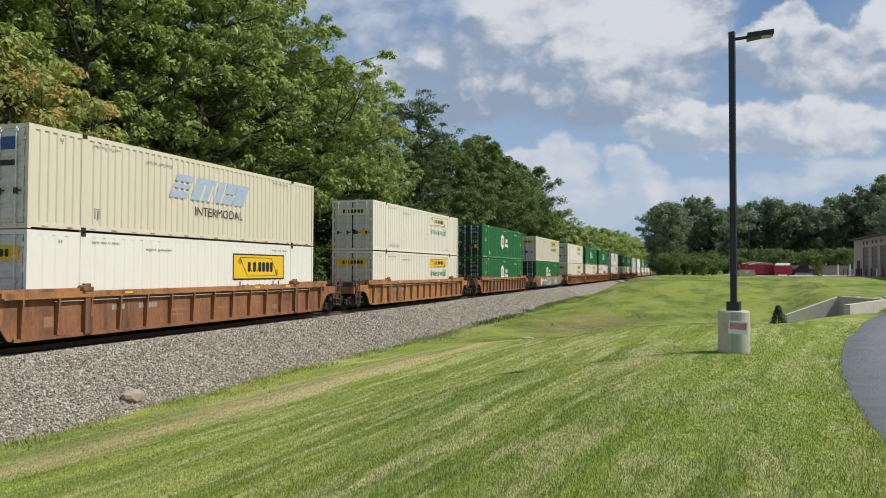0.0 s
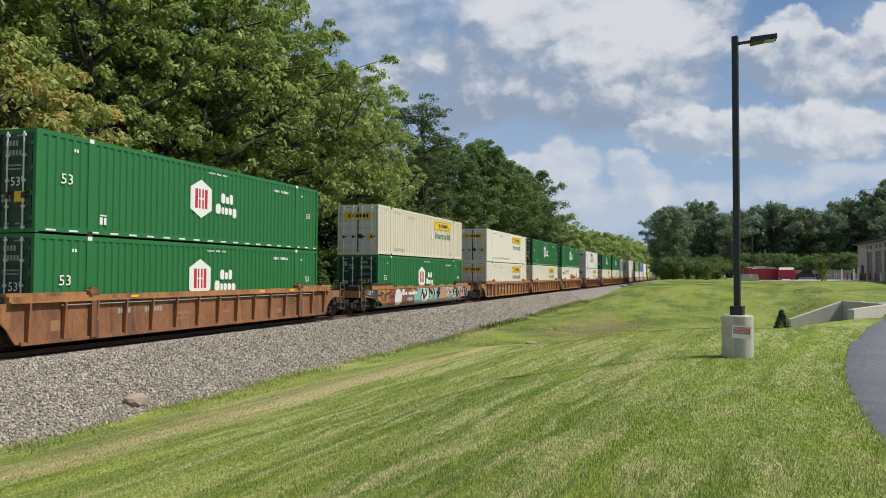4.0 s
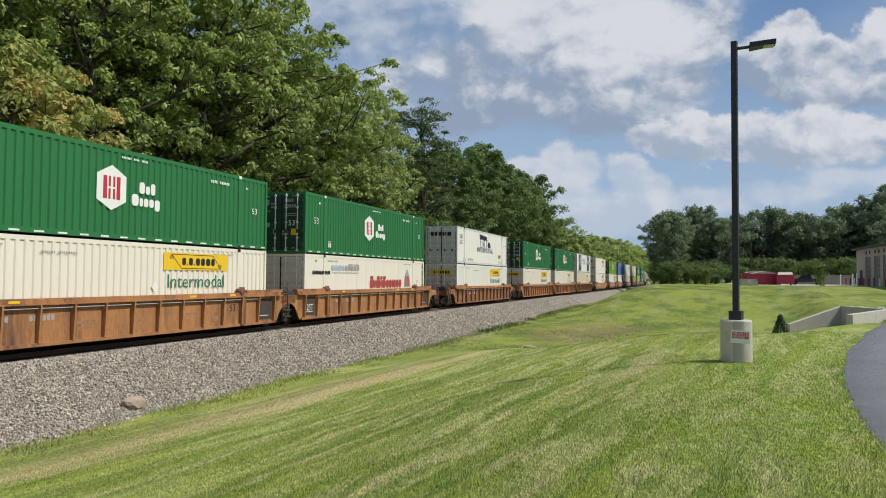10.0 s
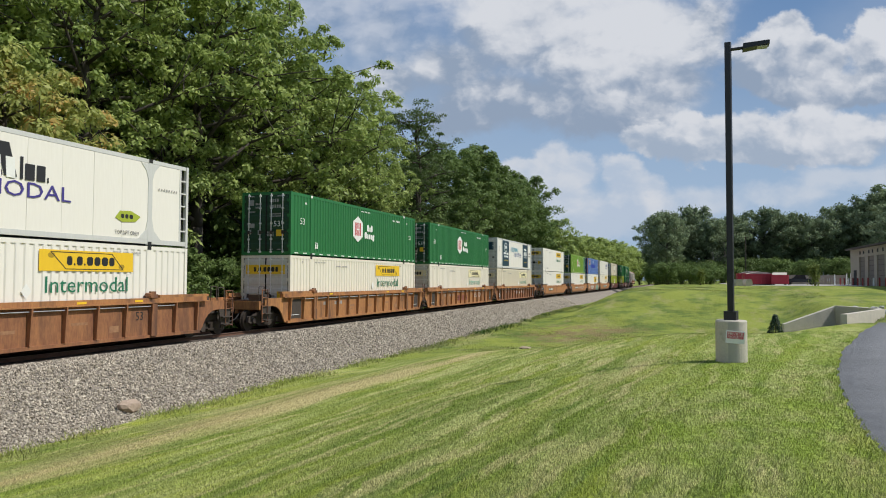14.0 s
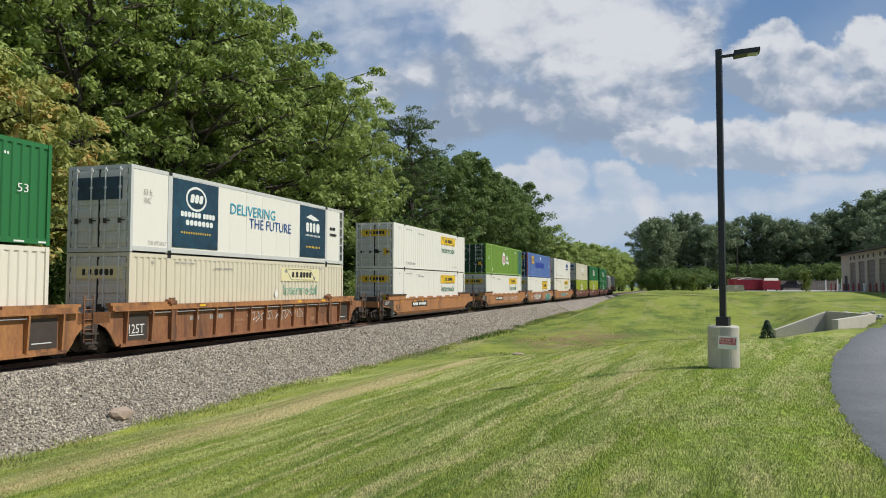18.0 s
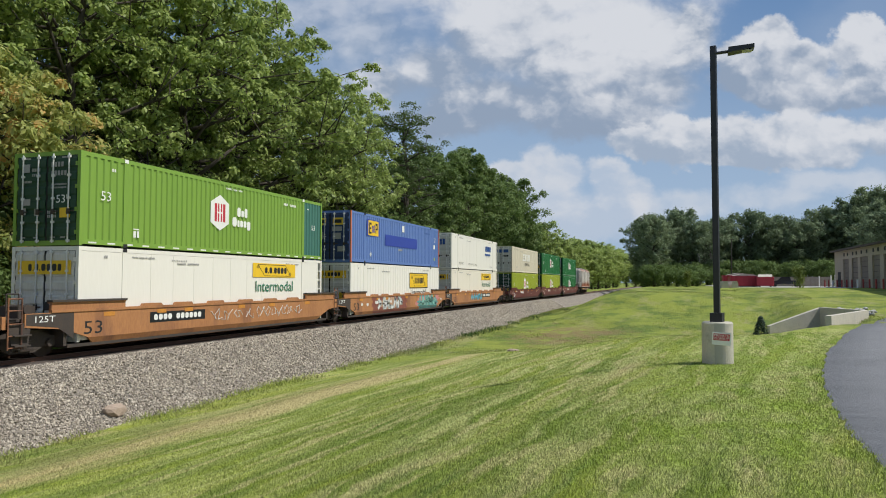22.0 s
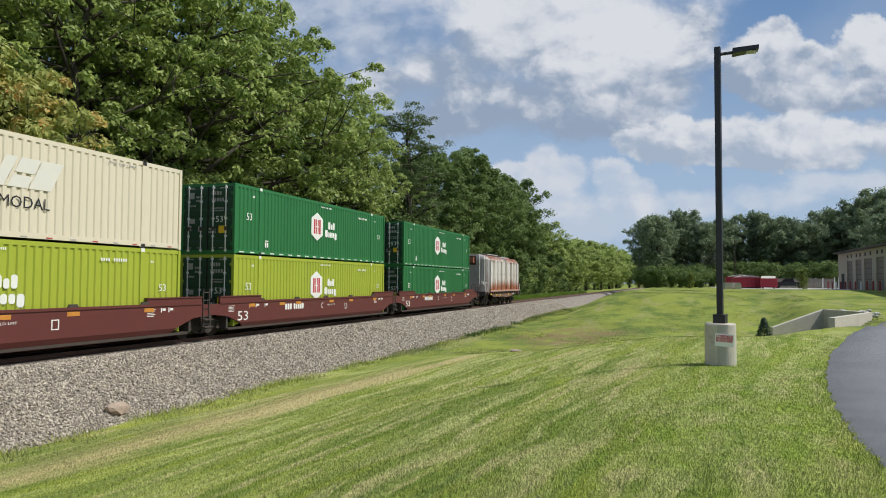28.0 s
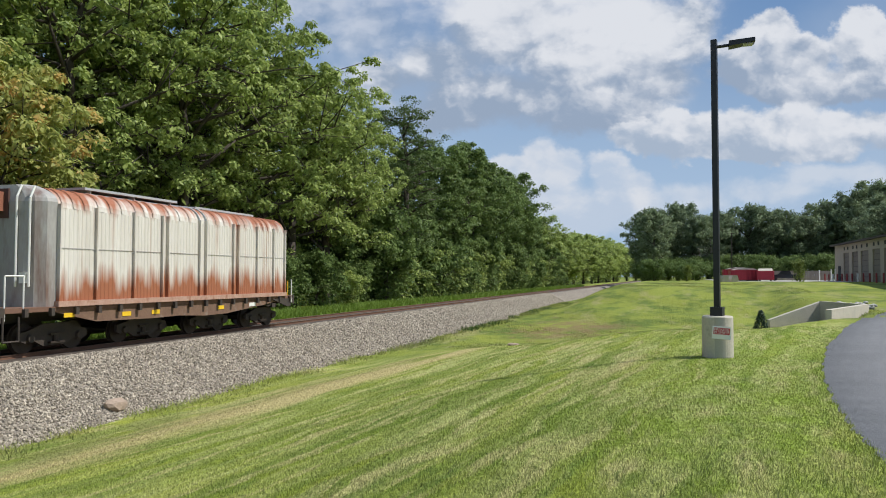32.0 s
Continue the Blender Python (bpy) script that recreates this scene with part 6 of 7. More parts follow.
    # flat wagon under it
    part("deck", Shape().box(-1.38, 1.38, -8.2, 7.1, 1.20, 1.33), material("deck_steel", (0.12, 0.06, 0.04), 0.8, color2=(0.2, 0.11, 0.07), scale=1.5), root, "brown steel deck")
    for y in np.arange(-7.6, 7.0, 0.9):
        part("stake_pocket", shared("stake_pocket", lambda: Shape().box(1.38, 1.47, -0.06, 0.06, 1.08, 1.30), dark_steel), dark_steel, root, at=pose(0, float(y), 0))
    part("side_girder", Shape().slab([(-6.6, 1.20), (-4.9, 0.82), (-2.3, 0.78), (-0.9, 0.80), (0.6, 0.72), (2.0, 0.74), (4.8, 0.98), (6.9, 1.20)][::1], "x", 1.28, 1.34), material("girder_paint", (0.24, 0.145, 0.09), 0.8, color2=(0.11, 0.062, 0.042), scale=2.5, grime=(0.30, 0.25, 0.20), grime_at=0.58), root, "worn grey fish-bellied girder")
    for y in (-3.6, -2.2, 1.6):
        part("reflector", Shape().box(1.345, 1.352, y - 0.2, y + 0.2, 0.92, 1.06), yellow, root)
    part("reflector", Shape().box(1.36, 1.372, -6.2, -5.8, 1.0, 1.13), yellow, root)
    part("label_plate", Shape().box(1.345, 1.352, 3.6, 4.1, 0.95, 1.10), print_white, root)
    part("end_bracket", Shape().slab([(5.3, 1.2), (6.9, 1.2), (6.9, 0.85), (6.6, 0.85)][::-1], "x", 1.36, 1.42), dark_steel, root)
    part("centre_sill", Shape().box(-0.45, 0.45, -8.4, 7.3, 0.85, 1.2), dark_steel, root)
    for s_, y in ((-1, -8.3), (1, 7.2)):
        part("end_sill", Shape().box(-1.4, 1.4, y - 0.08, y + 0.08, 0.95, 1.35), dark_steel, root)
        part("coupler", shared("coupler", lambda: Shape().box(0, 1, 0, 1, 0, 1), dark_steel), dark_steel, root, at=pose(0, y, 0, 0, 0, 180 if s_ > 0 else 0))
    for x in (1.36, -1.36):
        part("hand_rail", Shape().path([(x, 7.1, 1.0), (x, 7.1, 2.05)], [0.025, 0.025], 6), print_white, root)
        part("hand_rail", Shape().path([(x, 6.75, 1.3), (x, 6.75, 2.0)], [0.022, 0.022], 6), yellow, root)
        part("hand_rail", Shape().path([(x, -8.2, 1.0), (x, -8.2, 2.2), (x, -7.6, 2.2), (x, -7.6, 1.3)], [0.022] * 4, 6), print_white, root)
    # fittings on the end wall and platform
    part("vent_box", Shape().slab([(-0.65, 4.05), (0.25, 4.05), (0.25, 4.6), (-0.65, 4.6)], "y", -7.35, -6.95), material("rust_box", (0.34, 0.13, 0.07), 0.8, color2=(0.22, 0.08, 0.05), scale=2), root, "rusty box on the end wall")
    part("vent_surround", Shape().box(-0.8, 0.4, -7.03, -6.98, 3.85, 4.7), material("rust_dark", (0.10, 0.05, 0.04), 0.85, scale=2), root)
    for x, zt in ((0.62, 4.55), (-1.0, 4.5), (1.02, 4.5)):
        part("pipe", Shape().path([(x, -7.06, 1.9), (x, -7.06, zt - 0.1), (x, -6.9, zt + 0.25)], [0.03] * 3, 6), print_white if x > 0 else greypaint, root)
    part("junction_box", Shape().box(0.78, 0.96, -7.12, -6.98, 2.0, 2.3), print_white, root)
    part("exhaust_pipe", Shape().path([(-0.35, -7.75, 1.3), (-0.35, -7.75, 3.1)], [0.10, 0.10], 10).rod((-0.35, -7.75, 3.1), (-0.35, -7.75, 3.3), 0.1, 0.04, 10), black_paint, root, "black upright pipe on the platform")
    part("valve", Shape().box(-0.55, -0.1, -7.9, -7.55, 1.75, 2.05).rod((-0.3, -7.9, 1.5), (-0.3, -7.4, 1.5), 0.16, n=10), greypaint, root)
    part("brake_wheel", Shape().path([(0.5 + 0.26 * math.cos(k * math.pi / 8), -8.12, 1.75 + 0.26 * math.sin(k * math.pi / 8)) for k in range(17)], [0.018] * 17, 5).rod((0.26, -8.12, 1.75), (0.74, -8.12, 1.75), 0.012, n=5).rod((0.5, -8.12, 1.2), (0.5, -8.12, 2.0), 0.015, n=5), dark_steel, root)
    part("step", Shape().path([(1.42, -8.3, 1.1), (1.42, -8.3, 0.45), (1.42, -7.8, 0.45), (1.42, -7.8, 1.1)], [0.025] * 4, 6), dark_steel, root)
    for y in (-5.93, -2.16, 1.66, 5.47):
        truck_parts(root, y)
    for ob in root.children:
        if not ob.name.startswith(("truck", "coupler", "exhaust", "valve", "brake", "vent", "centre")):
            ob.matrix_basis = Matrix.Diagonal((1.2, 1, 1, 1)) @ ob.matrix_basis
    root.matrix_basis = pose(TRACK_X, END_CAR + shift(0), 0)
    TRAIN.append((root, END_CAR, 0.0))


end_car()
# ---- trees ----


def leaf_mesh(name, centres, radii, per, size, mat, seed, inner=(), droop=0.35, squash=0.75, long=1.9):
    """Many small folded leaves, gathered in clumps."""
    rnd = np.random.RandomState(seed)
    c = np.repeat(np.asarray(centres, float), per, 0)
    r = np.repeat(np.asarray(radii, float), per)
    k = len(c)
    d = rnd.normal(size=(k, 3))
    d[:, 2] += 0.25
    d /= np.linalg.norm(d, axis=1, keepdims=True)
    rad = rnd.rand(k) ** 0.40
    p = c + d * (r * rad)[:, None] * np.array([1, 1, squash])
    p[:, 2] -= (r * rad * rad * droop * 0.6) * np.hypot(d[:, 0], d[:, 1])
    # each leaf points outwards from its spray and hangs a little, its face to the sky
    face = d * 0.85 + rnd.normal(size=(k, 3)) * 0.40
    face[:, 2] += 0.50
    face /= np.linalg.norm(face, axis=1, keepdims=True)
    a = d * np.array([1, 1, 0.2]) + rnd.normal(size=(k, 3)) * 0.55
    a[:, 2] -= droop
    a -= face * np.sum(a * face, 1, keepdims=True)
    a /= np.linalg.norm(a, axis=1, keepdims=True)
    b = np.cross(a, face)
    s = size * (0.6 + 0.8 * rnd.rand(k))[:, None]
    if len(inner):      # leaves inside the crown
        m = len(inner)
        p[:m], s[:m] = np.asarray(inner), s[:m] * 1.25
    L, W = a * s * long * 0.5, b * s * 0.5
    v = np.stack([p - L, p + W - L * 0.1, p + L, p - W - L * 0.1], 1).reshape(-1, 3)
    f = (np.arange(k)[:, None] * 4 + np.arange(4)[None])
    me = bpy.data.meshes.new(name)
    me.vertices.add(len(v))
    me.vertices.foreach_set("co", v.astype(np.float32).ravel())
    me.loops.add(4 * k)
    me.loops.foreach_set("vertex_index", f.ravel().astype(np.int32))
    me.polygons.add(k)
    me.polygons.foreach_set("loop_start", (np.arange(k) * 4).astype(np.int32))
    me.materials.append(mat)
    me.update(calc_edges=True)
    return me


def grow(seed, height, width, clear, limbs, lean=0.0, twigs=3):
    """Trunk and limbs, and the clumps of leaves that they carry."""
    rnd = random.Random(seed)
    s = Shape()
    r0 = height * 0.017 + 0.06
    tips = []
    trunk = [Vector((0, 0, -0.3))]
    for k in range(1, 8):
        f = k / 7
        trunk.append(Vector((rnd.uniform(-0.25, 0.25) * f * 2 + lean * f * f * height, rnd.uniform(-0.25, 0.25) * f * 2, height * 0.86 * f)))
    s.path(trunk, [r0 * (1 - 0.88 * k / 7) + 0.02 for k in range(8)], 8)
    for i in range(limbs):
        f = clear + (0.97 - clear) * ((i + rnd.random()) / limbs)
        at = min(6.999, f * 7)
        k = int(at)
        base = trunk[k].lerp(trunk[k + 1], at - k)
        ang = i * 2.399 + rnd.uniform(-0.4, 0.4)
        env = math.sin(math.pi * min(1, max(0.05, (f - clear * 0.55) / (1.08 - clear * 0.55)))) ** 0.6
        reach = width * 0.5 * env * rnd.uniform(0.7, 1.08)
        rise = reach * rnd.uniform(0.15, 0.75) * (1.2 - f * 0.6)
        mid = base + Vector((math.cos(ang) * reach * 0.5, math.sin(ang) * reach * 0.5, rise * 0.62))
        tip = base + Vector((math.cos(ang) * reach, math.sin(ang) * reach, rise + rnd.uniform(-0.4, 0.4)))
        rl = r0 * 0.42 * (1 - f * 0.6)
        s.path([base, mid, tip], [rl, rl * 0.6, 0.02], 6)
        tips += [(tip, 1.0), (mid.lerp(tip, 0.55), 0.95)]
        for j in range(twigs):
            b = base.lerp(mid, 0.5 + 0.5 * rnd.random()) if j % 3 == 0 else mid.lerp(tip, rnd.random())
            q = b + Vector((rnd.uniform(-1, 1), rnd.uniform(-1, 1), rnd.uniform(-0.2, 0.9))) * reach * 0.42
            s.path([b, q], [rl * 0.4, 0.015], 5)
            tips.append((q, rnd.uniform(0.65, 1.0)))
            if twigs > 3:
                o = q + Vector((rnd.uniform(-1, 1), rnd.uniform(-1, 1), rnd.uniform(-0.3, 0.6))) * reach * 0.22
                s.path([q, o], [rl * 0.15, 0.01], 4)
                tips.append((o, rnd.uniform(0.55, 0.9)))
    for j in range(4):
        tips.append((trunk[-1] + Vector((rnd.uniform(-0.8, 0.8), rnd.uniform(-0.8, 0.8), height * 0.02 * j)), 0.8))
    return s, tips


def tree(name, label, seed, height, width, clear, limbs, per, size, mat, clump=1.25, at=None, fill=15, group="trees by the track", twigs=3, **kw):
    s, tips = grow(seed, height, width, clear, limbs, twigs=twigs)
    root = thing(name, label, "tree" if name != "bush" else "bush", group, at=at)
    part("trunk", s.mesh("trunk", bark, True), bark, root)
    rnd = random.Random(seed + 7)
    inner = []
    for p, w in tips:
        if p.z > height * max(clear + 0.05, 0.12):
            for _ in range(fill):
                q = Vector((p.x * rnd.uniform(0.25, 0.85), p.y * rnd.uniform(0.25, 0.85), p.z - rnd.uniform(0, 1.5)))
                inner.append(tuple(q + Vector((rnd.gauss(0, 0.5), rnd.gauss(0, 0.5), rnd.gauss(0, 0.5)))))
    order = list(zip([tuple(p) for p, w in tips], [clump * w * rnd.uniform(0.6, 1.25) for p, w in tips]))
    me = leaf_mesh("crown", [p for p, r in order], [r for p, r in order], per, size, mat, seed, inner=inner, **kw)
    part("crown", me, mat, root)
    return root


def put(proto, x, y, scale, turn, z=None, wide=1.0):
    z = float(ground_height(x, y)) if z is None else z
    m = pose(x, y, z, 0, 0, turn) @ Matrix.Diagonal((scale * wide, scale * wide, scale, 1))
    if proto.get("used"):
        return copy_thing(proto, m)
    proto["used"] = True
    proto.matrix_basis = m
    return proto


def make_woods():
    broad = "tall broadleaf tree in full green leaf beside the railway"
    dark = "dark-leaved broadleaf tree at the wood's edge"
    A = tree("tree", broad, 3, 22.5, 14, 0.24, 34, 66, 0.15, leaf_a, clump=0.84, twigs=6, fill=2, squash=0.6, droop=0.55, long=2.0)
    B = tree("tree", broad, 11, 22, 13, 0.27, 34, 66, 0.15, leaf_a, clump=0.84, twigs=6, fill=2, squash=0.6, droop=0.55, long=2.0)
    C = tree("tree", dark, 23, 20, 10.5, 0.12, 26, 90, 0.17, leaf_b, clump=1.0, twigs=5, fill=6, squash=0.7)
    D = tree("tree", "slender feathery tree with an airy crown", 31, 21.5, 9.5, 0.22, 32, 60, 0.10, leaf_d, clump=0.95, squash=0.35, droop=0.1, fill=1, twigs=5)
    Y = tree("tree", "small tree with green leaves turning yellow and orange", 41, 13.5, 10, 0.06, 26, 85, 0.13, leaf_c, clump=0.8, twigs=5, fill=4, squash=0.55, droop=0.6, long=2.2)
    # plainer trees for the depth of the wood
    H = tree("tree", "broadleaf tree in the shade of the wood", 61, 20, 13, 0.03, 26, 90, 0.20, leaf_b, clump=1.55)
    K = tree("tree", "leafy tree along the railway", 67, 18, 11, 0.03, 24, 95, 0.19, leaf_a, clump=1.5)
    Q = tree("tree", "leafy tree farther along the railway", 69, 18, 12, 0.02, 26, 60, 0.26, leaf_a, clump=1.25, twigs=4)
    S = tree("bush", "dense green shrub at the edge of the railway", 51, 4.4, 5.6, 0.02, 18, 60, 0.12, leaf_a, clump=0.6, twigs=4, squash=0.6, droop=0.5)
    S2 = tree("bush", "dark green shrub at the edge of the railway", 57, 4.8, 5.6, 0.02, 18, 60, 0.12, leaf_b, clump=0.6, twigs=4, squash=0.6, droop=0.5)
    rnd = random.Random(12)
    spot = lambda p, x, y, s, w=1.0: put(p, x, y, s, rnd.uniform(0, 360), wide=w)
    # front row, from the near end to the far end
    spot(Y, -26.8, 17.0, 0.95)
    spot(Y, -27.5, 24.0, 1.0)
    for p, x, y, s in ((A, -33, 13, 1.0), (B, -33, 23, 1.0), (A, -31, 32, 1.05), (B, -29.5, 39.5, 1.08), (A, -29.5, 46, 1.06), (B, -29.3, 53, 0.99), (A, -29.3, 59, 0.94), (B, -29.8, 64.5, 0.88),
                       (D, -28.2, 76, 1.13), (C, -31, 81, 0.95), (C, -29.5, 89, 1.10), (C, -29, 98, 1.20), (C, -29, 106, 1.26), (C, -29.5, 115, 1.18), (C, -28.5, 124, 1.18), (C, -28.5, 131, 1.24), (C, -29, 139, 1.1), (C, -29.5, 148, 0.9), (C, -31, 157, 0.85)):
        spot(p, x, y, s)
    # the wood behind
    for p, x, y, s in ((B, -37, 29, 1.04), (A, -36, 38, 1.06), (B, -36.5, 46, 1.02), (A, -37, 56, 0.92), (B, -38, 18, 1.0)):
        spot(p, x, y, s)
    for k, y in enumerate(range(2, 150, 11)):
        spot((H, K, H)[k % 3], -43 - 2.5 * (k % 3), y + rnd.uniform(-2, 2), rnd.uniform(1.0, 1.12) if y < 60 else 0.85, 1.15)
        spot((K, H)[k % 2], -35.5 + rnd.uniform(-1, 1), y + 4 + rnd.uniform(-2, 2), rnd.uniform(0.50, 0.62), 1.15)
    # lower trees that run on along the track
    for k, y in enumerate(range(163, 420, 13)):
        spot(Q, -28.5 - rnd.uniform(0, 3), y, 0.86 + rnd.uniform(-0.06, 0.08) + 0.0016 * (y - 163), 1.1)
    for x in (-26, -21, -16, -11):
        spot(Q, x, 455 + x, 1.0, 1.2)
    # shrubs at the foot of the wood
    for k, y in enumerate(np.arange(16, 180, 4.6)):
        s = rnd.uniform(0.65, 1.1) * (1.55 if 66 < y < 88 else 1.0)
        spot(S2 if k % 3 else S, -26.4 - rnd.uniform(0, 1.6), float(y), s)
        if 62 < y < 176 and k % 2:
            spot(S if k % 4 == 1 else S2, -27.0 - rnd.uniform(0, 1.2), float(y) + 2.0, rnd.uniform(1.5, 2.1), 0.85)
        if k % 2 == 0:
            spot(S2 if k % 4 else S, -30.5 - rnd.uniform(0, 2), float(y) + 1.5, rnd.uniform(1.3, 1.7))


make_woods()


def make_far_woods():
    F = tree("tree", "distant broadleaf tree in the wood behind the yard", 71, 19, 14, 0.05, 28, 55, 0.25, leaf_far_hazy, clump=1.3, twigs=4, squash=0.85, group="trees behind the yard")
    G = tree("tree", "distant tall tree with a ragged crown", 83, 22, 10, 0.10, 28, 50, 0.24, leaf_far_hazy, clump=1.15, twigs=4, squash=0.85, fill=4, group="trees behind the yard")
    S = tree("bush", "rounded green bush at the end of the field", 91, 6.5, 9, 0.0, 20, 90, 0.19, leaf_b, clump=1.3, group="bushes at the end of the field")
    rnd = random.Random(4)
    for k in range(30):
        x = -6.5 + k * 3.6
        top = float(np.interp(x, (-18, -10, -4, 3, 10, 14, 21, 27, 36, 44, 90), (18, 19, 21, 18.5, 17.5, 15.5, 19.5, 17.5, 19.5, 22, 22.5)))
        p, h = ((F, 17.3), (G, 20.0), (F, 17.3), (G, 20.0), (F, 17.3))[k % 5]
        put(p, x, 203 + rnd.uniform(-8, 8), top * rnd.uniform(0.84, 1.08) / h, rnd.uniform(0, 360))
    for k in range(18):
        x = -8 + k * 6.0
        put(F, x, 228 + rnd.uniform(-6, 6), rnd.uniform(0.72, 0.86), rnd.uniform(0, 360))
    put(G, -4.5, 178, 0.92, 30)
    put(F, 41, 168, 0.85, 200)
    put(F, 47, 152, 0.85, 80)
    put(G, 41.5, 176, 1.02, 120)
    for k in range(22):
        put(S, -5 + k * 3.4, 192 + rnd.uniform(-4, 4), rnd.uniform(0.7, 1.15), rnd.uniform(0, 360))
    for x, y, s in ((-4.2, 160, 0.85), (-1.2, 168, 0.8), (2.5, 160, 0.62), (4.5, 165, 0.8), (0.5, 172, 0.7), (-5.8, 186, 0.9), (9, 175, 0.7), (-8.0, 215, 1.1), (-9.5, 240, 1.2), (-4, 196, 1.1)):
        put(S, x, y, s, rnd.uniform(0, 360))


make_far_woods()
# ---- grass ----


def blade_material():
    m = bpy.data.materials.new("grass_blade")
    m.use_nodes = True
    nt = m.node_tree
    nn, lk = nt.nodes.new, nt.links.new
    bs = nt.nodes["Principled BSDF"]
    col = lawn_colour(nt)
    geo = nn("ShaderNodeNewGeometry")
    r = nn("ShaderNodeMapRange")
    r.inputs["To Min"].default_value, r.inputs["To Max"].default_value = 0.62, 1.5
    lk(geo.outputs["Random Per Island"], r.inputs["Value"])
    hsv = nn("ShaderNodeHueSaturation")
    lk(col, hsv.inputs["Color"])
    lk(r.outputs[0], hsv.inputs["Value"])
    lk(hsv.outputs[0], bs.inputs["Base Color"])
    bs.inputs["Roughness"].default_value, bs.inputs["Specular IOR Level"].default_value = 0.6, 0.25
    # a sward takes the light as a whole: blades shade mostly like the turf they stand in
    up = nn("ShaderNodeVectorMath")
    up.operation = "MULTIPLY_ADD"
    up.inputs[1].default_value, up.inputs[2].default_value = (0.7, 0.7, 0.7), (0.0, 0.0, 1.0)
    lk(geo.outputs["Normal"], up.inputs[0])
    un = nn("ShaderNodeVectorMath")
    un.operation = "NORMALIZE"
    lk(up.outputs[0], un.inputs[0])
    lk(un.outputs[0], bs.inputs["Normal"])
    tr = nn("ShaderNodeBsdfTranslucent")
    lk(hsv.outputs[0], tr.inputs["Color"])
    ms = nn("ShaderNodeMixShader")
    ms.inputs["Fac"].default_value = 0.2
    lk(bs.outputs[0], ms.inputs[1])
    lk(tr.outputs[0], ms.inputs[2])
    lk(ms.outputs[0], nt.nodes["Material Output"].inputs["Surface"])
    return m


def blades(name, label, x, y, tall, wide, mat, seed):
    """Single blades of grass, one triangle each, leaning at random."""
    rnd = np.random.RandomState(seed)
    k = len(x)
    z = ground_height(x, y)
    a = rnd.rand(k) * 2 * np.pi
    lean = rnd.normal(0, 0.45, (k, 2)) * tall[:, None]
    c, s = np.cos(a) * wide * 0.5, np.sin(a) * wide * 0.5
    v = np.stack([np.stack([x - c, y - s, z - 0.01], 1), np.stack([x + c, y + s, z - 0.01], 1), np.stack([x + lean[:, 0], y + lean[:, 1], z + tall], 1)], 1).reshape(-1, 3)
    me = bpy.data.meshes.new(name)
    me.vertices.add(3 * k)
    me.vertices.foreach_set("co", v.astype(np.float32).ravel())
    me.loops.add(3 * k)
    me.loops.foreach_set("vertex_index", np.arange(3 * k, dtype=np.int32))
    me.polygons.add(k)
    me.polygons.foreach_set("loop_start", (np.arange(k) * 3).astype(np.int32))
    me.materials.append(mat)
    me.update(calc_edges=True)
    return tagged(new(name, me), label, "grass", kind="stuff")


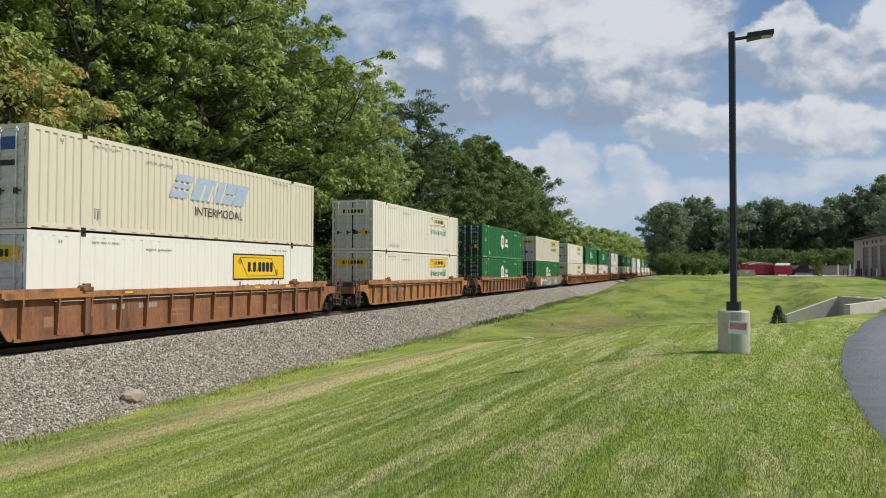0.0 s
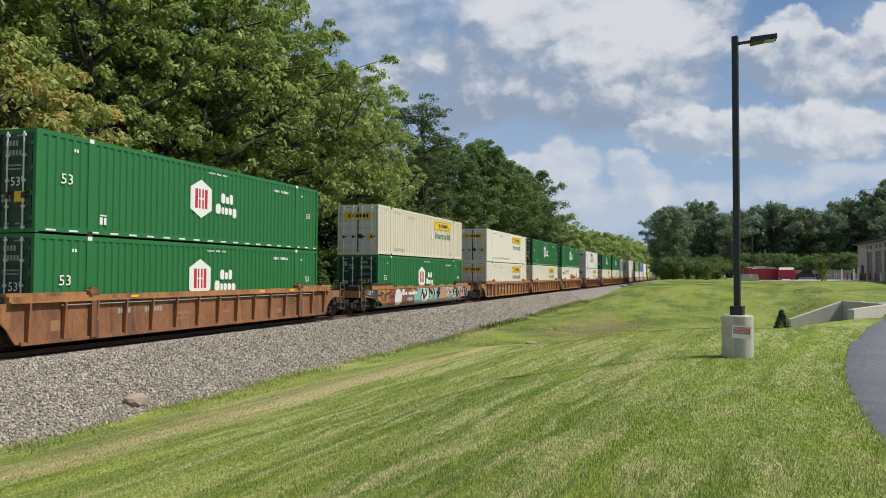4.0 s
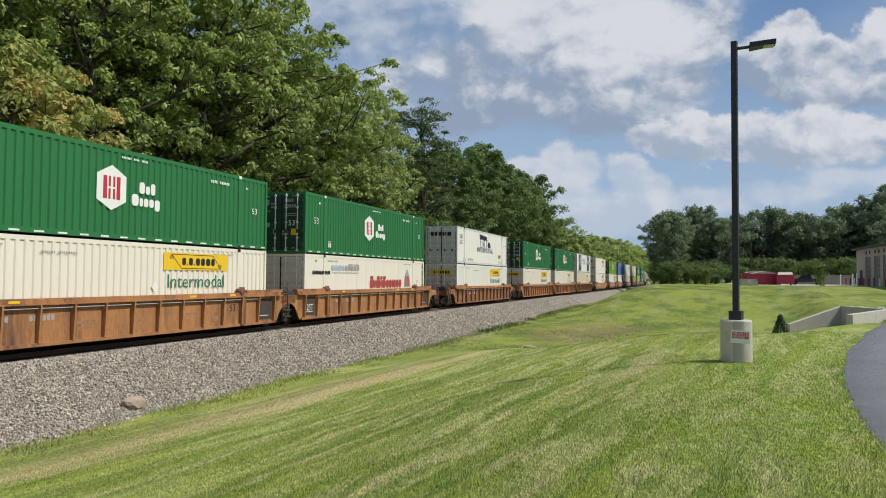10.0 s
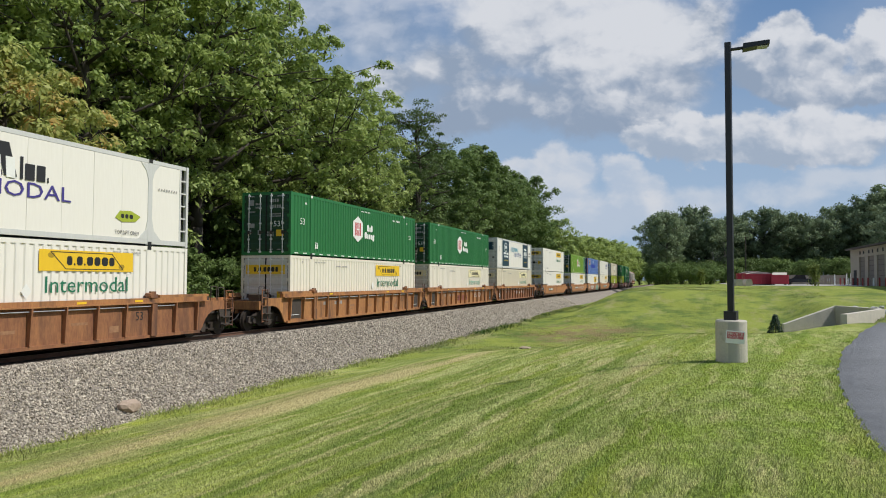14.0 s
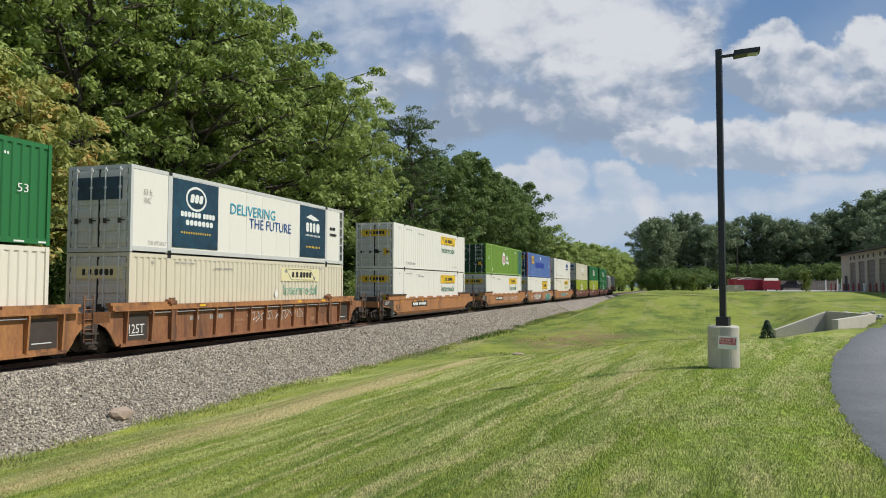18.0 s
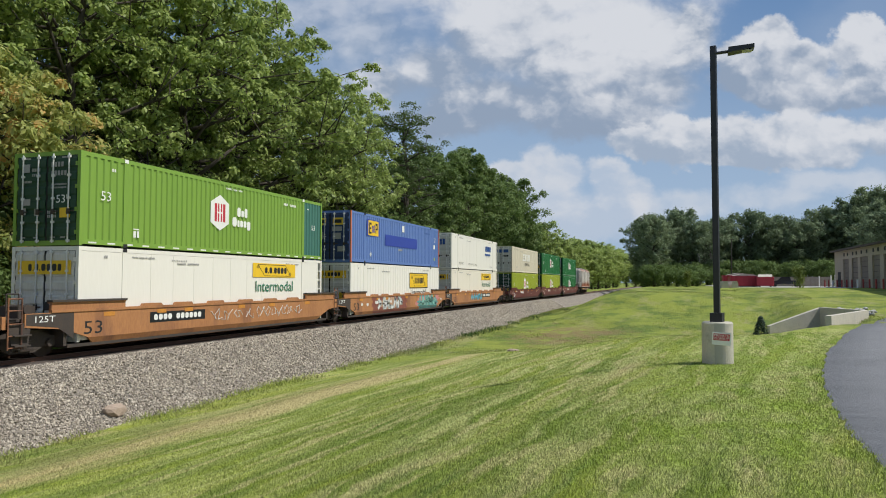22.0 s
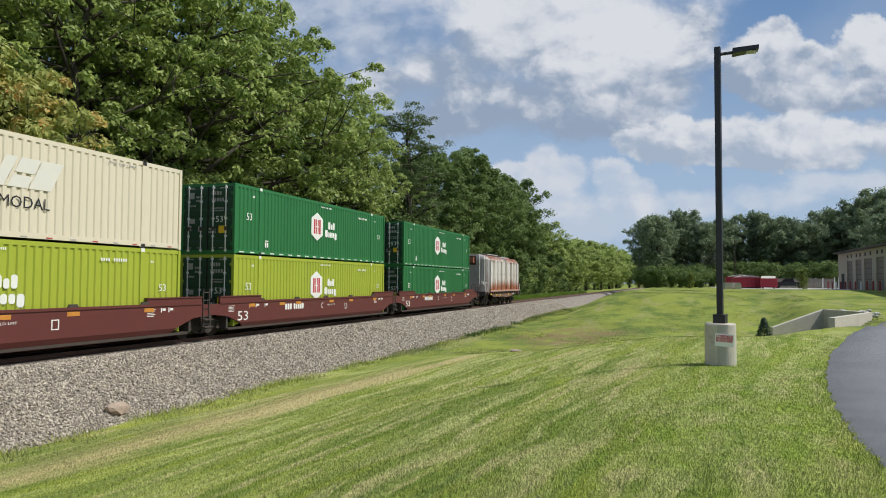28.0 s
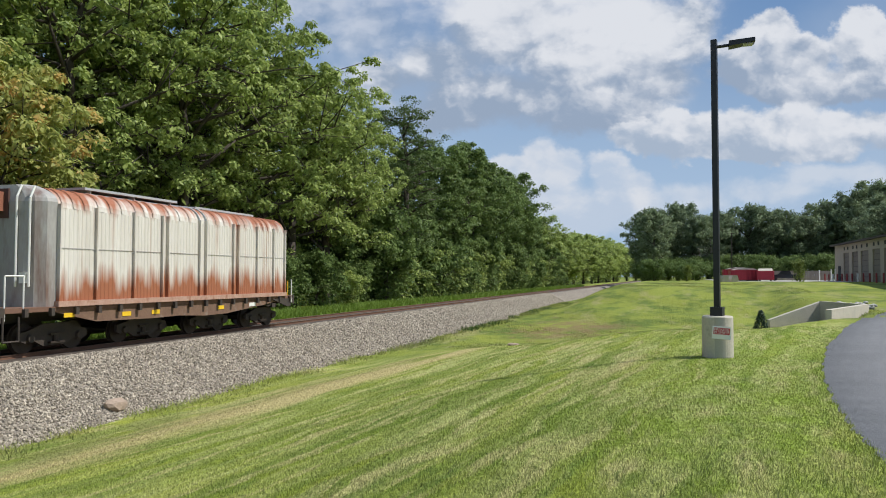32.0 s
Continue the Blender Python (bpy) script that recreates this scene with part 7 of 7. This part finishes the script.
def make_grass():
    mat = blade_material()
    rnd = np.random.RandomState(21)
    k = 420000
    d = 4.2 * (29 / 4.2) ** (rnd.rand(k) ** 0.95)
    a = np.radians(-56 + 72 * rnd.rand(k))
    x, y = d * np.sin(a), d * np.cos(a)
    ex, ey = np.array([p[0] for p in PATH_EDGE])[::-1], np.array([p[1] for p in PATH_EDGE])[::-1]
    keep = (x > -13.75 + 0.25 * np.sin(y * 1.7) + 0.15 * np.sin(y * 5.1)) & (x < np.interp(y, ey, ex) + 0.02)
    x, y, d = x[keep], y[keep], d[keep]
    tall = (0.015 + 0.026 * rnd.rand(len(x))) * np.clip(1.25 - 0.03 * d, 0.6, 1.2)
    edge = np.abs(x - np.interp(y, ey, ex)) < 0.25
    tall = np.where(edge, tall * 1.3, tall)
    blades("grass", "short mown lawn grass with clover tufts", x, y, tall, 0.0035 + 0.0009 * d, mat, 5)
    # long grass and weeds along the foot of the ballast and in the swale
    k = 36000
    y = 8 + 90 * rnd.rand(k) ** 1.6
    x = -13.95 + np.abs(rnd.normal(0, 0.6, k)) - 0.35 * rnd.rand(k)
    clump = np.sin(y * 1.1) + np.sin(y * 2.7 + 1) + np.sin(y * 0.37)
    keep = clump > -2.2 + 2.6 * rnd.rand(k)
    x, y = x[keep], y[keep]
    blades("verge_grass", "long uncut grass along the foot of the ballast", x, y, 0.05 + 0.13 * rnd.rand(len(x)) ** 2, 0.010 + 0.0010 * y, mat, 6)
    k = 60000
    y = 30 + 75 * rnd.rand(k)
    x = -12.5 + 25 * rnd.rand(k)
    rough = np.sin(x * 0.8 + 2 * np.sin(y * 0.21)) + np.sin(y * 0.45 + x * 0.3)
    keep = (rough > -0.6 + 1.2 * rnd.rand(k)) & (y > 33 + np.maximum(0, x) * 1.2)
    blades("meadow_grass", "rough unmown grass on the banks of the swale", x[keep], y[keep], 0.03 + 0.09 * rnd.rand(keep.sum()) ** 2, 0.03 + 0.03 * rnd.rand(keep.sum()), mat, 7)
    k = 1500
    at = rnd.randint(0, 6, k)
    cx, cy = np.array([-13.6, -13.9, -13.4, -13.9, -14.0, -13.7])[at], np.array([49.0, 52.0, 55.0, 57.0, 64.0, 73.0])[at]
    blades("tall_weeds", "dark weeds at the foot of the ballast", cx + rnd.normal(0, 0.35, k), cy + rnd.normal(0, 0.9, k), 0.06 + 0.26 * rnd.rand(k) ** 2, 0.05 + 0.05 * rnd.rand(k), weed_dark, 9)
    k = 50000
    y = 10 + 190 * rnd.rand(k) ** 1.4
    x = -23.3 - np.abs(rnd.normal(0, 1.6, k))
    blades("trackside_weeds", "weeds and long grass beyond the railway", x, y, 0.15 + 0.45 * rnd.rand(k), 0.03 + 0.0012 * y, weed_blade, 8)


make_grass()
# ---- lamp post ----


def make_lamp():
    x, y = 0.86, 16.95
    z = float(ground_height(x, y))
    lamp = thing("street_lamp", "tall black steel lamp post on a round concrete base", "street lamp", at=pose(x, y, z))
    b = part("base", Shape().rod((0, 0, -0.25), (0, 0, 0.85), 0.318, n=40).rod((0, 0, 0.85), (0, 0, 0.88), 0.318, 0.295, n=40), concrete, lamp, "round grey concrete base")
    damp = material("damp_concrete", (0.36, 0.34, 0.30), 0.85, color2=(0.42, 0.39, 0.34), scale=3)
    arc = [radians(-104 + 5 * i) for i in range(9)]
    s = Shape()
    for a in arc:
        for z_ in (-0.1, 0.86):
            s.v.append((0.3215 * math.cos(a), 0.3215 * math.sin(a), z_))
    for i in range(8):
        s.f.append((2 * i, 2 * i + 2, 2 * i + 3, 2 * i + 1))
    part("damp_streak", s, damp, lamp, "dark damp streak below the pole")
    part("base_cover", Shape().box(-0.125, 0.125, -0.125, 0.125, 0.88, 1.07), black_paint, lamp, at=pose(0, 0, 0, 0, 0, -15))
    part("pole", Shape().box(-0.06, 0.06, -0.06, 0.06, 1.0, 6.86), black_paint, lamp, at=pose(0, 0, 0, 0, 0, -15))
    head = part("lamp_head", Shape().slab([(0.30, 6.66), (0.82, 6.73), (0.82, 6.81), (0.30, 6.78)], "y", -0.15, 0.15).rod((0.0, 0, 6.70), (0.32, 0, 6.72), 0.035), black_paint, lamp, "flat black lamp head")
    part("lens", Shape().box(0.58, 0.78, -0.11, 0.11, 6.69, 6.705), greypaint, head)
    sign = tagged(new("sign", Shape().box(-0.185, 0.185, -0.012, 0.0, -0.132, 0.132).mesh("sign", print_white)), "white metal sign with red lettering fixed to the lamp base", "sign")
    sign.matrix_basis = pose(x, y, z) @ pose(0.06, -0.326, 0.54, 0, 4, 0)
    part("sign_field", Shape().box(-0.160, 0.160, -0.016, -0.012, -0.035, 0.105), print_red, sign)
    words("PRIVATE", print_white, sign, on_front(-0.145, -0.018, 0.040), 0.29, 0.056)
    words("PROPERTY", print_white, sign, on_front(-0.145, -0.018, -0.026), 0.29, 0.056)


make_lamp()


def make_culvert():
    A, M, C, E = Vector((7.52, 42.4, 0.50)), Vector((11.3, 51.8, 0.50)), Vector((9.67, 57.1, 0.50)), Vector((6.1, 55.3, -0.75))
    root = thing("culvert_wall", "pale concrete wing walls of a drain outlet", "retaining wall")

    def wall(name, p, q):
        s = Shape()
        d = (q - p).normalized()
        n = Vector((-d.y, d.x, 0)).normalized() * 0.15
        lo = Vector((0, 0, -2.6))
        v = [p - n + lo, q - n + lo, q + n + lo, p + n + lo, p - n, q - n, q + n, p + n]
        s.add(v, [(0, 3, 2, 1), (4, 5, 6, 7), (0, 1, 5, 4), (1, 2, 6, 5), (2, 3, 7, 6), (3, 0, 4, 7)])
        part(name, s, concrete, root)
    wall("near_wing", A, M)
    wall("head_wall", M, C)
    wall("far_wing", C, E)


make_culvert()


# ---- the yard behind the field ----


def make_yard():
    gravel = material("gravel_lot", (0.46, 0.44, 0.40), 0.95, color2=(0.36, 0.34, 0.31), scale=0.3, detail_scale=8, bump=0.5)
    s = Shape()
    xs, ys = np.linspace(6.5, 70, 22), np.linspace(112.5, 190, 18)
    for y in ys:
        for x in xs:
            s.v.append((x, y, float(ground_height(x, y)) + 0.03))
    for r in range(len(ys) - 1):
        for c in range(len(xs) - 1):
            a = r * len(xs) + c
            s.f.append((a, a + 1, a + len(xs) + 1, a + len(xs)))
    tagged(new("yard_ground", s.mesh("yard_ground", gravel, True)), "pale gravel yard in front of the depot", "gravel yard", kind="structure")
    z = 1.53
    red = material("skip_red", (0.42, 0.022, 0.045), 0.6, color2=(0.24, 0.02, 0.025), scale=1, grime=(0.15, 0.03, 0.02), grime_at=0.6)
    for x0, y0, w, h, turn in ((10.6, 128.6, 4.4, 1.75, 8), (13.6, 126.6, 2.4, 1.6, 80), (10.0, 133.5, 4.6, 1.9, 5)):
        sk = thing("waste_skip", "dark red steel waste skip with ribbed sides, piled full", "skip", "waste skips in the yard", at=pose(x0, y0, z - 0.02, 0, 0, turn))
        part("shell", Shape().slab([(-w / 2, 0.2), (w / 2, 0.2), (w / 2, h), (-w / 2, h)], "y", -1.15, 1.15), red, sk)
        part("rim", Shape().box(-w / 2 - 0.06, w / 2 + 0.06, -1.22, -1.1, h - 0.12, h).box(-w / 2 - 0.06, w / 2 + 0.06, 1.1, 1.22, h - 0.12, h), red, sk)
        n = int(w / 0.6)
        for i in range(n + 1):
            part("rib", Shape().box(-0.05, 0.05, -1.23, -1.15, 0.2, h - 0.1), red, sk, at=pose(-w / 2 + i * w / n, 0, 0))
        part("skid", Shape().box(-w / 2 + 0.2, w / 2 - 0.2, -0.9, -0.7, 0, 0.2), dark_steel, sk)
        part("skid", Shape().box(-w / 2 + 0.2, w / 2 - 0.2, 0.7, 0.9, 0, 0.2), dark_steel, sk)
        pts = [(-w / 2, h - 0.1), (w / 2, h - 0.1), (w * 0.3, h + 0.25), (0, h + 0.38), (-w * 0.25, h + 0.2)]
        part("load", Shape().slab(pts, "y", -1.0, 1.0), concrete, sk, "pale rubbish heaped on top")
    # concrete blocks by the field's edge
    for x, y, w in ((6.6, 112.3, 0.9), (7.9, 112.6, 0.9), (6.9, 118.0, 1.6)):
        b = thing("concrete_block", "pale concrete barrier block at the edge of the yard", "barrier", "concrete blocks at the edge of the yard", at=pose(x, y, float(ground_height(x, y)) - 0.03, 0, 0, 12))
        part("block", Shape().slab([(-0.45, 0), (0.45, 0), (0.45, 0.5), (0.3, 0.95), (-0.3, 0.95), (-0.45, 0.5)], "y", -w, w), concrete, b)
    # dark pickup
    car = thing("pickup", "dark pickup truck parked in the yard", "car", at=pose(17.9, 137.0, z - 0.01, 0, 0, 80))
    paint = material("car_paint", (0.015, 0.018, 0.025), 0.25, scale=1)
    part("body", Shape().slab([(-2.6, 0.45), (2.6, 0.45), (2.65, 0.95), (1.2, 1.05), (-2.6, 1.05)], "x", -0.9, 0.9), paint, car)
    part("cab", Shape().slab([(-0.9, 1.05), (1.2, 1.05), (0.6, 1.65), (-0.7, 1.65)], "x", -0.8, 0.8), rubber, car)
    for x in (-0.85, 0.85):
        for y in (-1.7, 1.7):
            part("wheel", Shape().rod((x - 0.1, y, 0.36), (x + 0.1, y, 0.36), 0.36, n=16), rubber, car)
    # board fence and white posts
    fence = thing("fence", "weathered grey board fence behind the yard", "fence")
    wood = material("fence_wood", (0.30, 0.25, 0.21), 0.9, color2=(0.22, 0.18, 0.15), scale=2, vary=0.4)
    for i in range(36):
        part("board", shared("board", lambda: Shape().box(-0.15, 0.15, -0.02, 0.02, 0, 1.75), wood), wood, fence, at=pose(15.8 + i * 0.33, 150.2 + 0.03 * i, z))
    for x, h in ((23.4, 1.8), (25.2, 1.9), (25.9, 1.7)):
        tagged(new("post", Shape().rod((x, 139, z - 0.1), (x, 139, z + h), 0.09, n=8).mesh("post", print_white)), "white bollard post beside the depot", "post", "white posts by the depot")
    tank = tagged(new("tank", Shape().box(26.0, 27.4, 139.2, 140.4, z - 0.02, z + 2.0).mesh("tank", print_white)), "white cabinet beside the depot", "cabinet")
    # young tree and spruce
    leaf_y = material("leaf_young", (0.22, 0.26, 0.045), 0.6, color2=(0.12, 0.17, 0.03), scale=0.8, island=0.4, translucent=0.35)
    T = tree("tree", "young tree with yellow-green leaves at the edge of the yard", 101, 3.6, 2.2, 0.2, 12, 40, 0.14, leaf_y, clump=0.42, group="young trees")
    put(T, 16.9, 115.3, 0.85, 20, wide=0.7)
    put(T, 2.2, 150.0, 1.05, 140)
    sp = thing("spruce", "small dark spruce by the drain wall", "tree", at=pose(5.35, 52.6, float(ground_height(5.35, 52.6)) - 0.02))
    part("trunk", Shape().rod((0, 0, 0), (0, 0, 1.2), 0.04, 0.01), bark, sp)
    cs, rs = [], []
    for i in range(9):
        for j in range(6):
            rr = 0.42 * (1 - i / 9)
            cs.append((rr * math.cos(j * 1.05 + i), rr * math.sin(j * 1.05 + i), 0.12 + i * 0.14))
            rs.append(0.16)
    leaf_s = material("needle", (0.03, 0.06, 0.03), 0.7, scale=1)
    part("crown", leaf_mesh("crown", cs, rs, 30, 0.06, leaf_s, 3), leaf_s, sp)
    # riprap behind the drain wall, pale slab at the lawn's crest, lone rock on the ballast
    rnd = random.Random(3)

    def boulder(name, label, x, y, r, mat, squash=0.7, sink=0.3, group=""):
        bm = bmesh.new()
        bmesh.ops.create_icosphere(bm, subdivisions=2, radius=r)
        for v in bm.verts:
            v.co *= 1 + 0.28 * noise.noise(v.co * (1.3 / r) + Vector((x, y, 0)))
            v.co.z *= squash
        me = bpy.data.meshes.new(name)
        bm.to_mesh(me)
        bm.free()
        me.materials.append(mat)
        ob = tagged(new(name, me), label, "stone", group)
        ob.matrix_basis = pose(x, y, 0, 0, 0, rnd.uniform(0, 360))
        return ob
    pale = material("riprap_stone", (0.50, 0.48, 0.45), 0.9, color2=(0.34, 0.33, 0.31), scale=3, vary=0.5, bump=0.4)
    for i in range(44):
        x, y = 11.6 + rnd.uniform(-0.7, 1.2), 56.5 + rnd.uniform(-1.8, 2.2)
        r = rnd.uniform(0.09, 0.17)
        ob = boulder("riprap_stone", "pale angular riprap stone behind the drain wall", x, y, r, pale, group="riprap stones")
        ob.location.z = float(ground_height(x, y)) + 0.03 + 0.25 * rnd.random()
    sand = material("sandstone", (0.40, 0.31, 0.23), 0.9, color2=(0.28, 0.21, 0.16), scale=3, bump=0.6, bump_scale=14)
    rock = boulder("rock", "lone brown rock lying on the ballast slope", -14.05, 16.1, 0.30, sand, 0.62)
    rock.location.z = -1.19
    rock.scale = (1.25, 0.8, 1.0)
    bit = boulder("broken_slab", "pale broken slab at the crest of the lawn", -6.2, 29.2, 0.24, sand, 0.3)
    bit.location.z = float(ground_height(-6.2, 29.2)) + 0.02
    # bleached dead trees against the wood
    for x, y, h in ((8.5, 196, 15), (6.0, 192, 9)):
        dead = thing("dead_tree", "bleached dead tree before the dark wood", "tree", at=pose(x, y, 1.3))
        sh, tips = grow(int(h) + 5, h, 7, 0.3, 9)
        part("trunk", sh.mesh("trunk", pale_bark, True), pale_bark, dead)
    # thin yard lamp
    lp = thing("yard_lamp", "thin dark yard lamp post before the wood", "street lamp", at=pose(9.2, 134.0, z - 0.05))
    part("pole", Shape().rod((0, 0, 0), (0, 0, 8.0), 0.07, n=8), dark_steel, lp)
    part("lamp_head", Shape().box(-0.1, 0.5, -0.15, 0.15, 7.95, 8.05), dark_steel, lp)


make_yard()


def make_building():
    root = thing("depot_building", "low tan depot with a row of tall brown garage doors", "building")
    tan = material("tan_siding", (0.40, 0.345, 0.26), 0.8, color2=(0.34, 0.295, 0.225), scale=1)
    gate = material("garage_door", (0.20, 0.165, 0.13), 0.7, color2=(0.16, 0.13, 0.105), scale=1)
    base, top, x, xe = 1.45, 7.15, 25.0, 45.0
    y0, y1 = 60.0, 134.3
    doors = [(128.2, 124.4), (122.4, 118.7), (117.1, 112.7), (110.5, 106.7), (104.9, 101.2), (99.0, 95.2), (93.0, 89.2)]
    # front wall in bays between the openings
    edge = y1
    for a, b in doors:
        part("wall_bay", Shape().box(x, x + 0.3, a, edge, base - 0.4, top), tan, root)
        part("lintel", Shape().box(x, x + 0.3, b, a, 5.85, top), tan, root)
        g = part("garage_door", Shape().box(x + 0.18, x + 0.26, b, a, base - 0.2, 5.85), gate, root, "brown sectional garage door")
        for k in range(1, 6):
            part("door_seam", Shape().box(x + 0.17, x + 0.18, b, a, base + 0.75 * k - 0.02, base + 0.75 * k + 0.02), rubber, g)
        for yy in (a - 0.7, b + 0.7):
            part("clerestory_pane", Shape().box(x - 0.02, x + 0.05, yy - 0.4, yy + 0.4, 6.25, 6.75), rubber, root)
        edge = b
    part("wall_bay", Shape().box(x, x + 0.3, y0, edge, base - 0.4, top), tan, root)
    part("end_wall", Shape().box(x, xe, y1, y1 + 0.3, base - 0.4, top), tan, root)
    part("end_wall", Shape().box(x, xe, y0 - 0.3, y0, base - 0.4, top), tan, root)
    part("back_wall", Shape().box(xe, xe + 0.3, y0 - 0.3, y1 + 0.3, base - 0.4, top), tan, root)
    part("roof", Shape().slab([(x - 0.7, top), (xe + 0.9, top), (xe + 0.9, top + 0.3), ((x + xe) / 2, top + 1.2), (x - 0.7, top + 0.22)], "y", y0 - 0.6, y1 + 0.7), dark_steel, root)
    part("office_door", Shape().box(x - 0.03, x + 0.03, 130.2, 132.2, base, 3.9), rubber, root)
    red = material("bollard_red", (0.32, 0.05, 0.045), 0.6, scale=2)
    for i in range(13):
        y = 136.5 - i * 3.3
        b = tagged(new("bollard", Shape().rod((x - 1.2, y, base - 0.15), (x - 1.2, y, base + 1.2), 0.11, n=8).mesh("bollard", red if i % 5 != 2 else print_white)), "red steel bollard guarding the garage doors" if i % 5 != 2 else "white steel bollard guarding the garage doors", "bollard", "bollards before the depot")


make_building()
# ---- ties under the rails ----


def make_ties():
    tie = Shape().box(-1.3, 1.3, -0.115, 0.115, -0.30, -0.145).mesh("tie", tie_wood)
    track = thing("track_ties", "dark creosoted wooden ties in the ballast", "railway ties", kind="structure")
    rnd = random.Random(2)
    for k in range(300):
        part("tie", tie, tie_wood, track, at=pose(TRACK_X + rnd.uniform(-0.04, 0.04), 6 + k * 0.51, rnd.uniform(0.0, 0.02), 0, 0, rnd.uniform(-0.6, 0.6)))
    s = Shape()
    for k in range(400):
        y = 6 + (300 + k) * 0.51
        s.box(TRACK_X - 1.3, TRACK_X + 1.3, y - 0.115, y + 0.115, -0.30, -0.14)
    tagged(part("far_ties", s, tie_wood, track), kind="stuff")


make_ties()


def motions():
    """The train rolls along the track; each wheelset turns in its truck."""
    times = [i * 1.0 for i in range(33)]
    for ob, along, z in TRAIN:
        walk(ob, [(t, pose(TRACK_X, along + shift(t), z)) for t in times])
    keyed = {}
    for ob, dy in WHEELSETS:
        if dy not in keyed:
            rows = []
            for k in range(961):
                t = k / FPS
                rows.append((t, pose(0, dy, 0.42, math.degrees((shift(0) - shift(t)) / 0.42))))
            walk(ob, rows)
            keyed[dy] = ob.animation_data
        else:
            ob.rotation_mode = "QUATERNION"
            ob.animation_data_create()
            ob.animation_data.action = keyed[dy].action
            ob.animation_data.action_slot = keyed[dy].action_slot


motions()
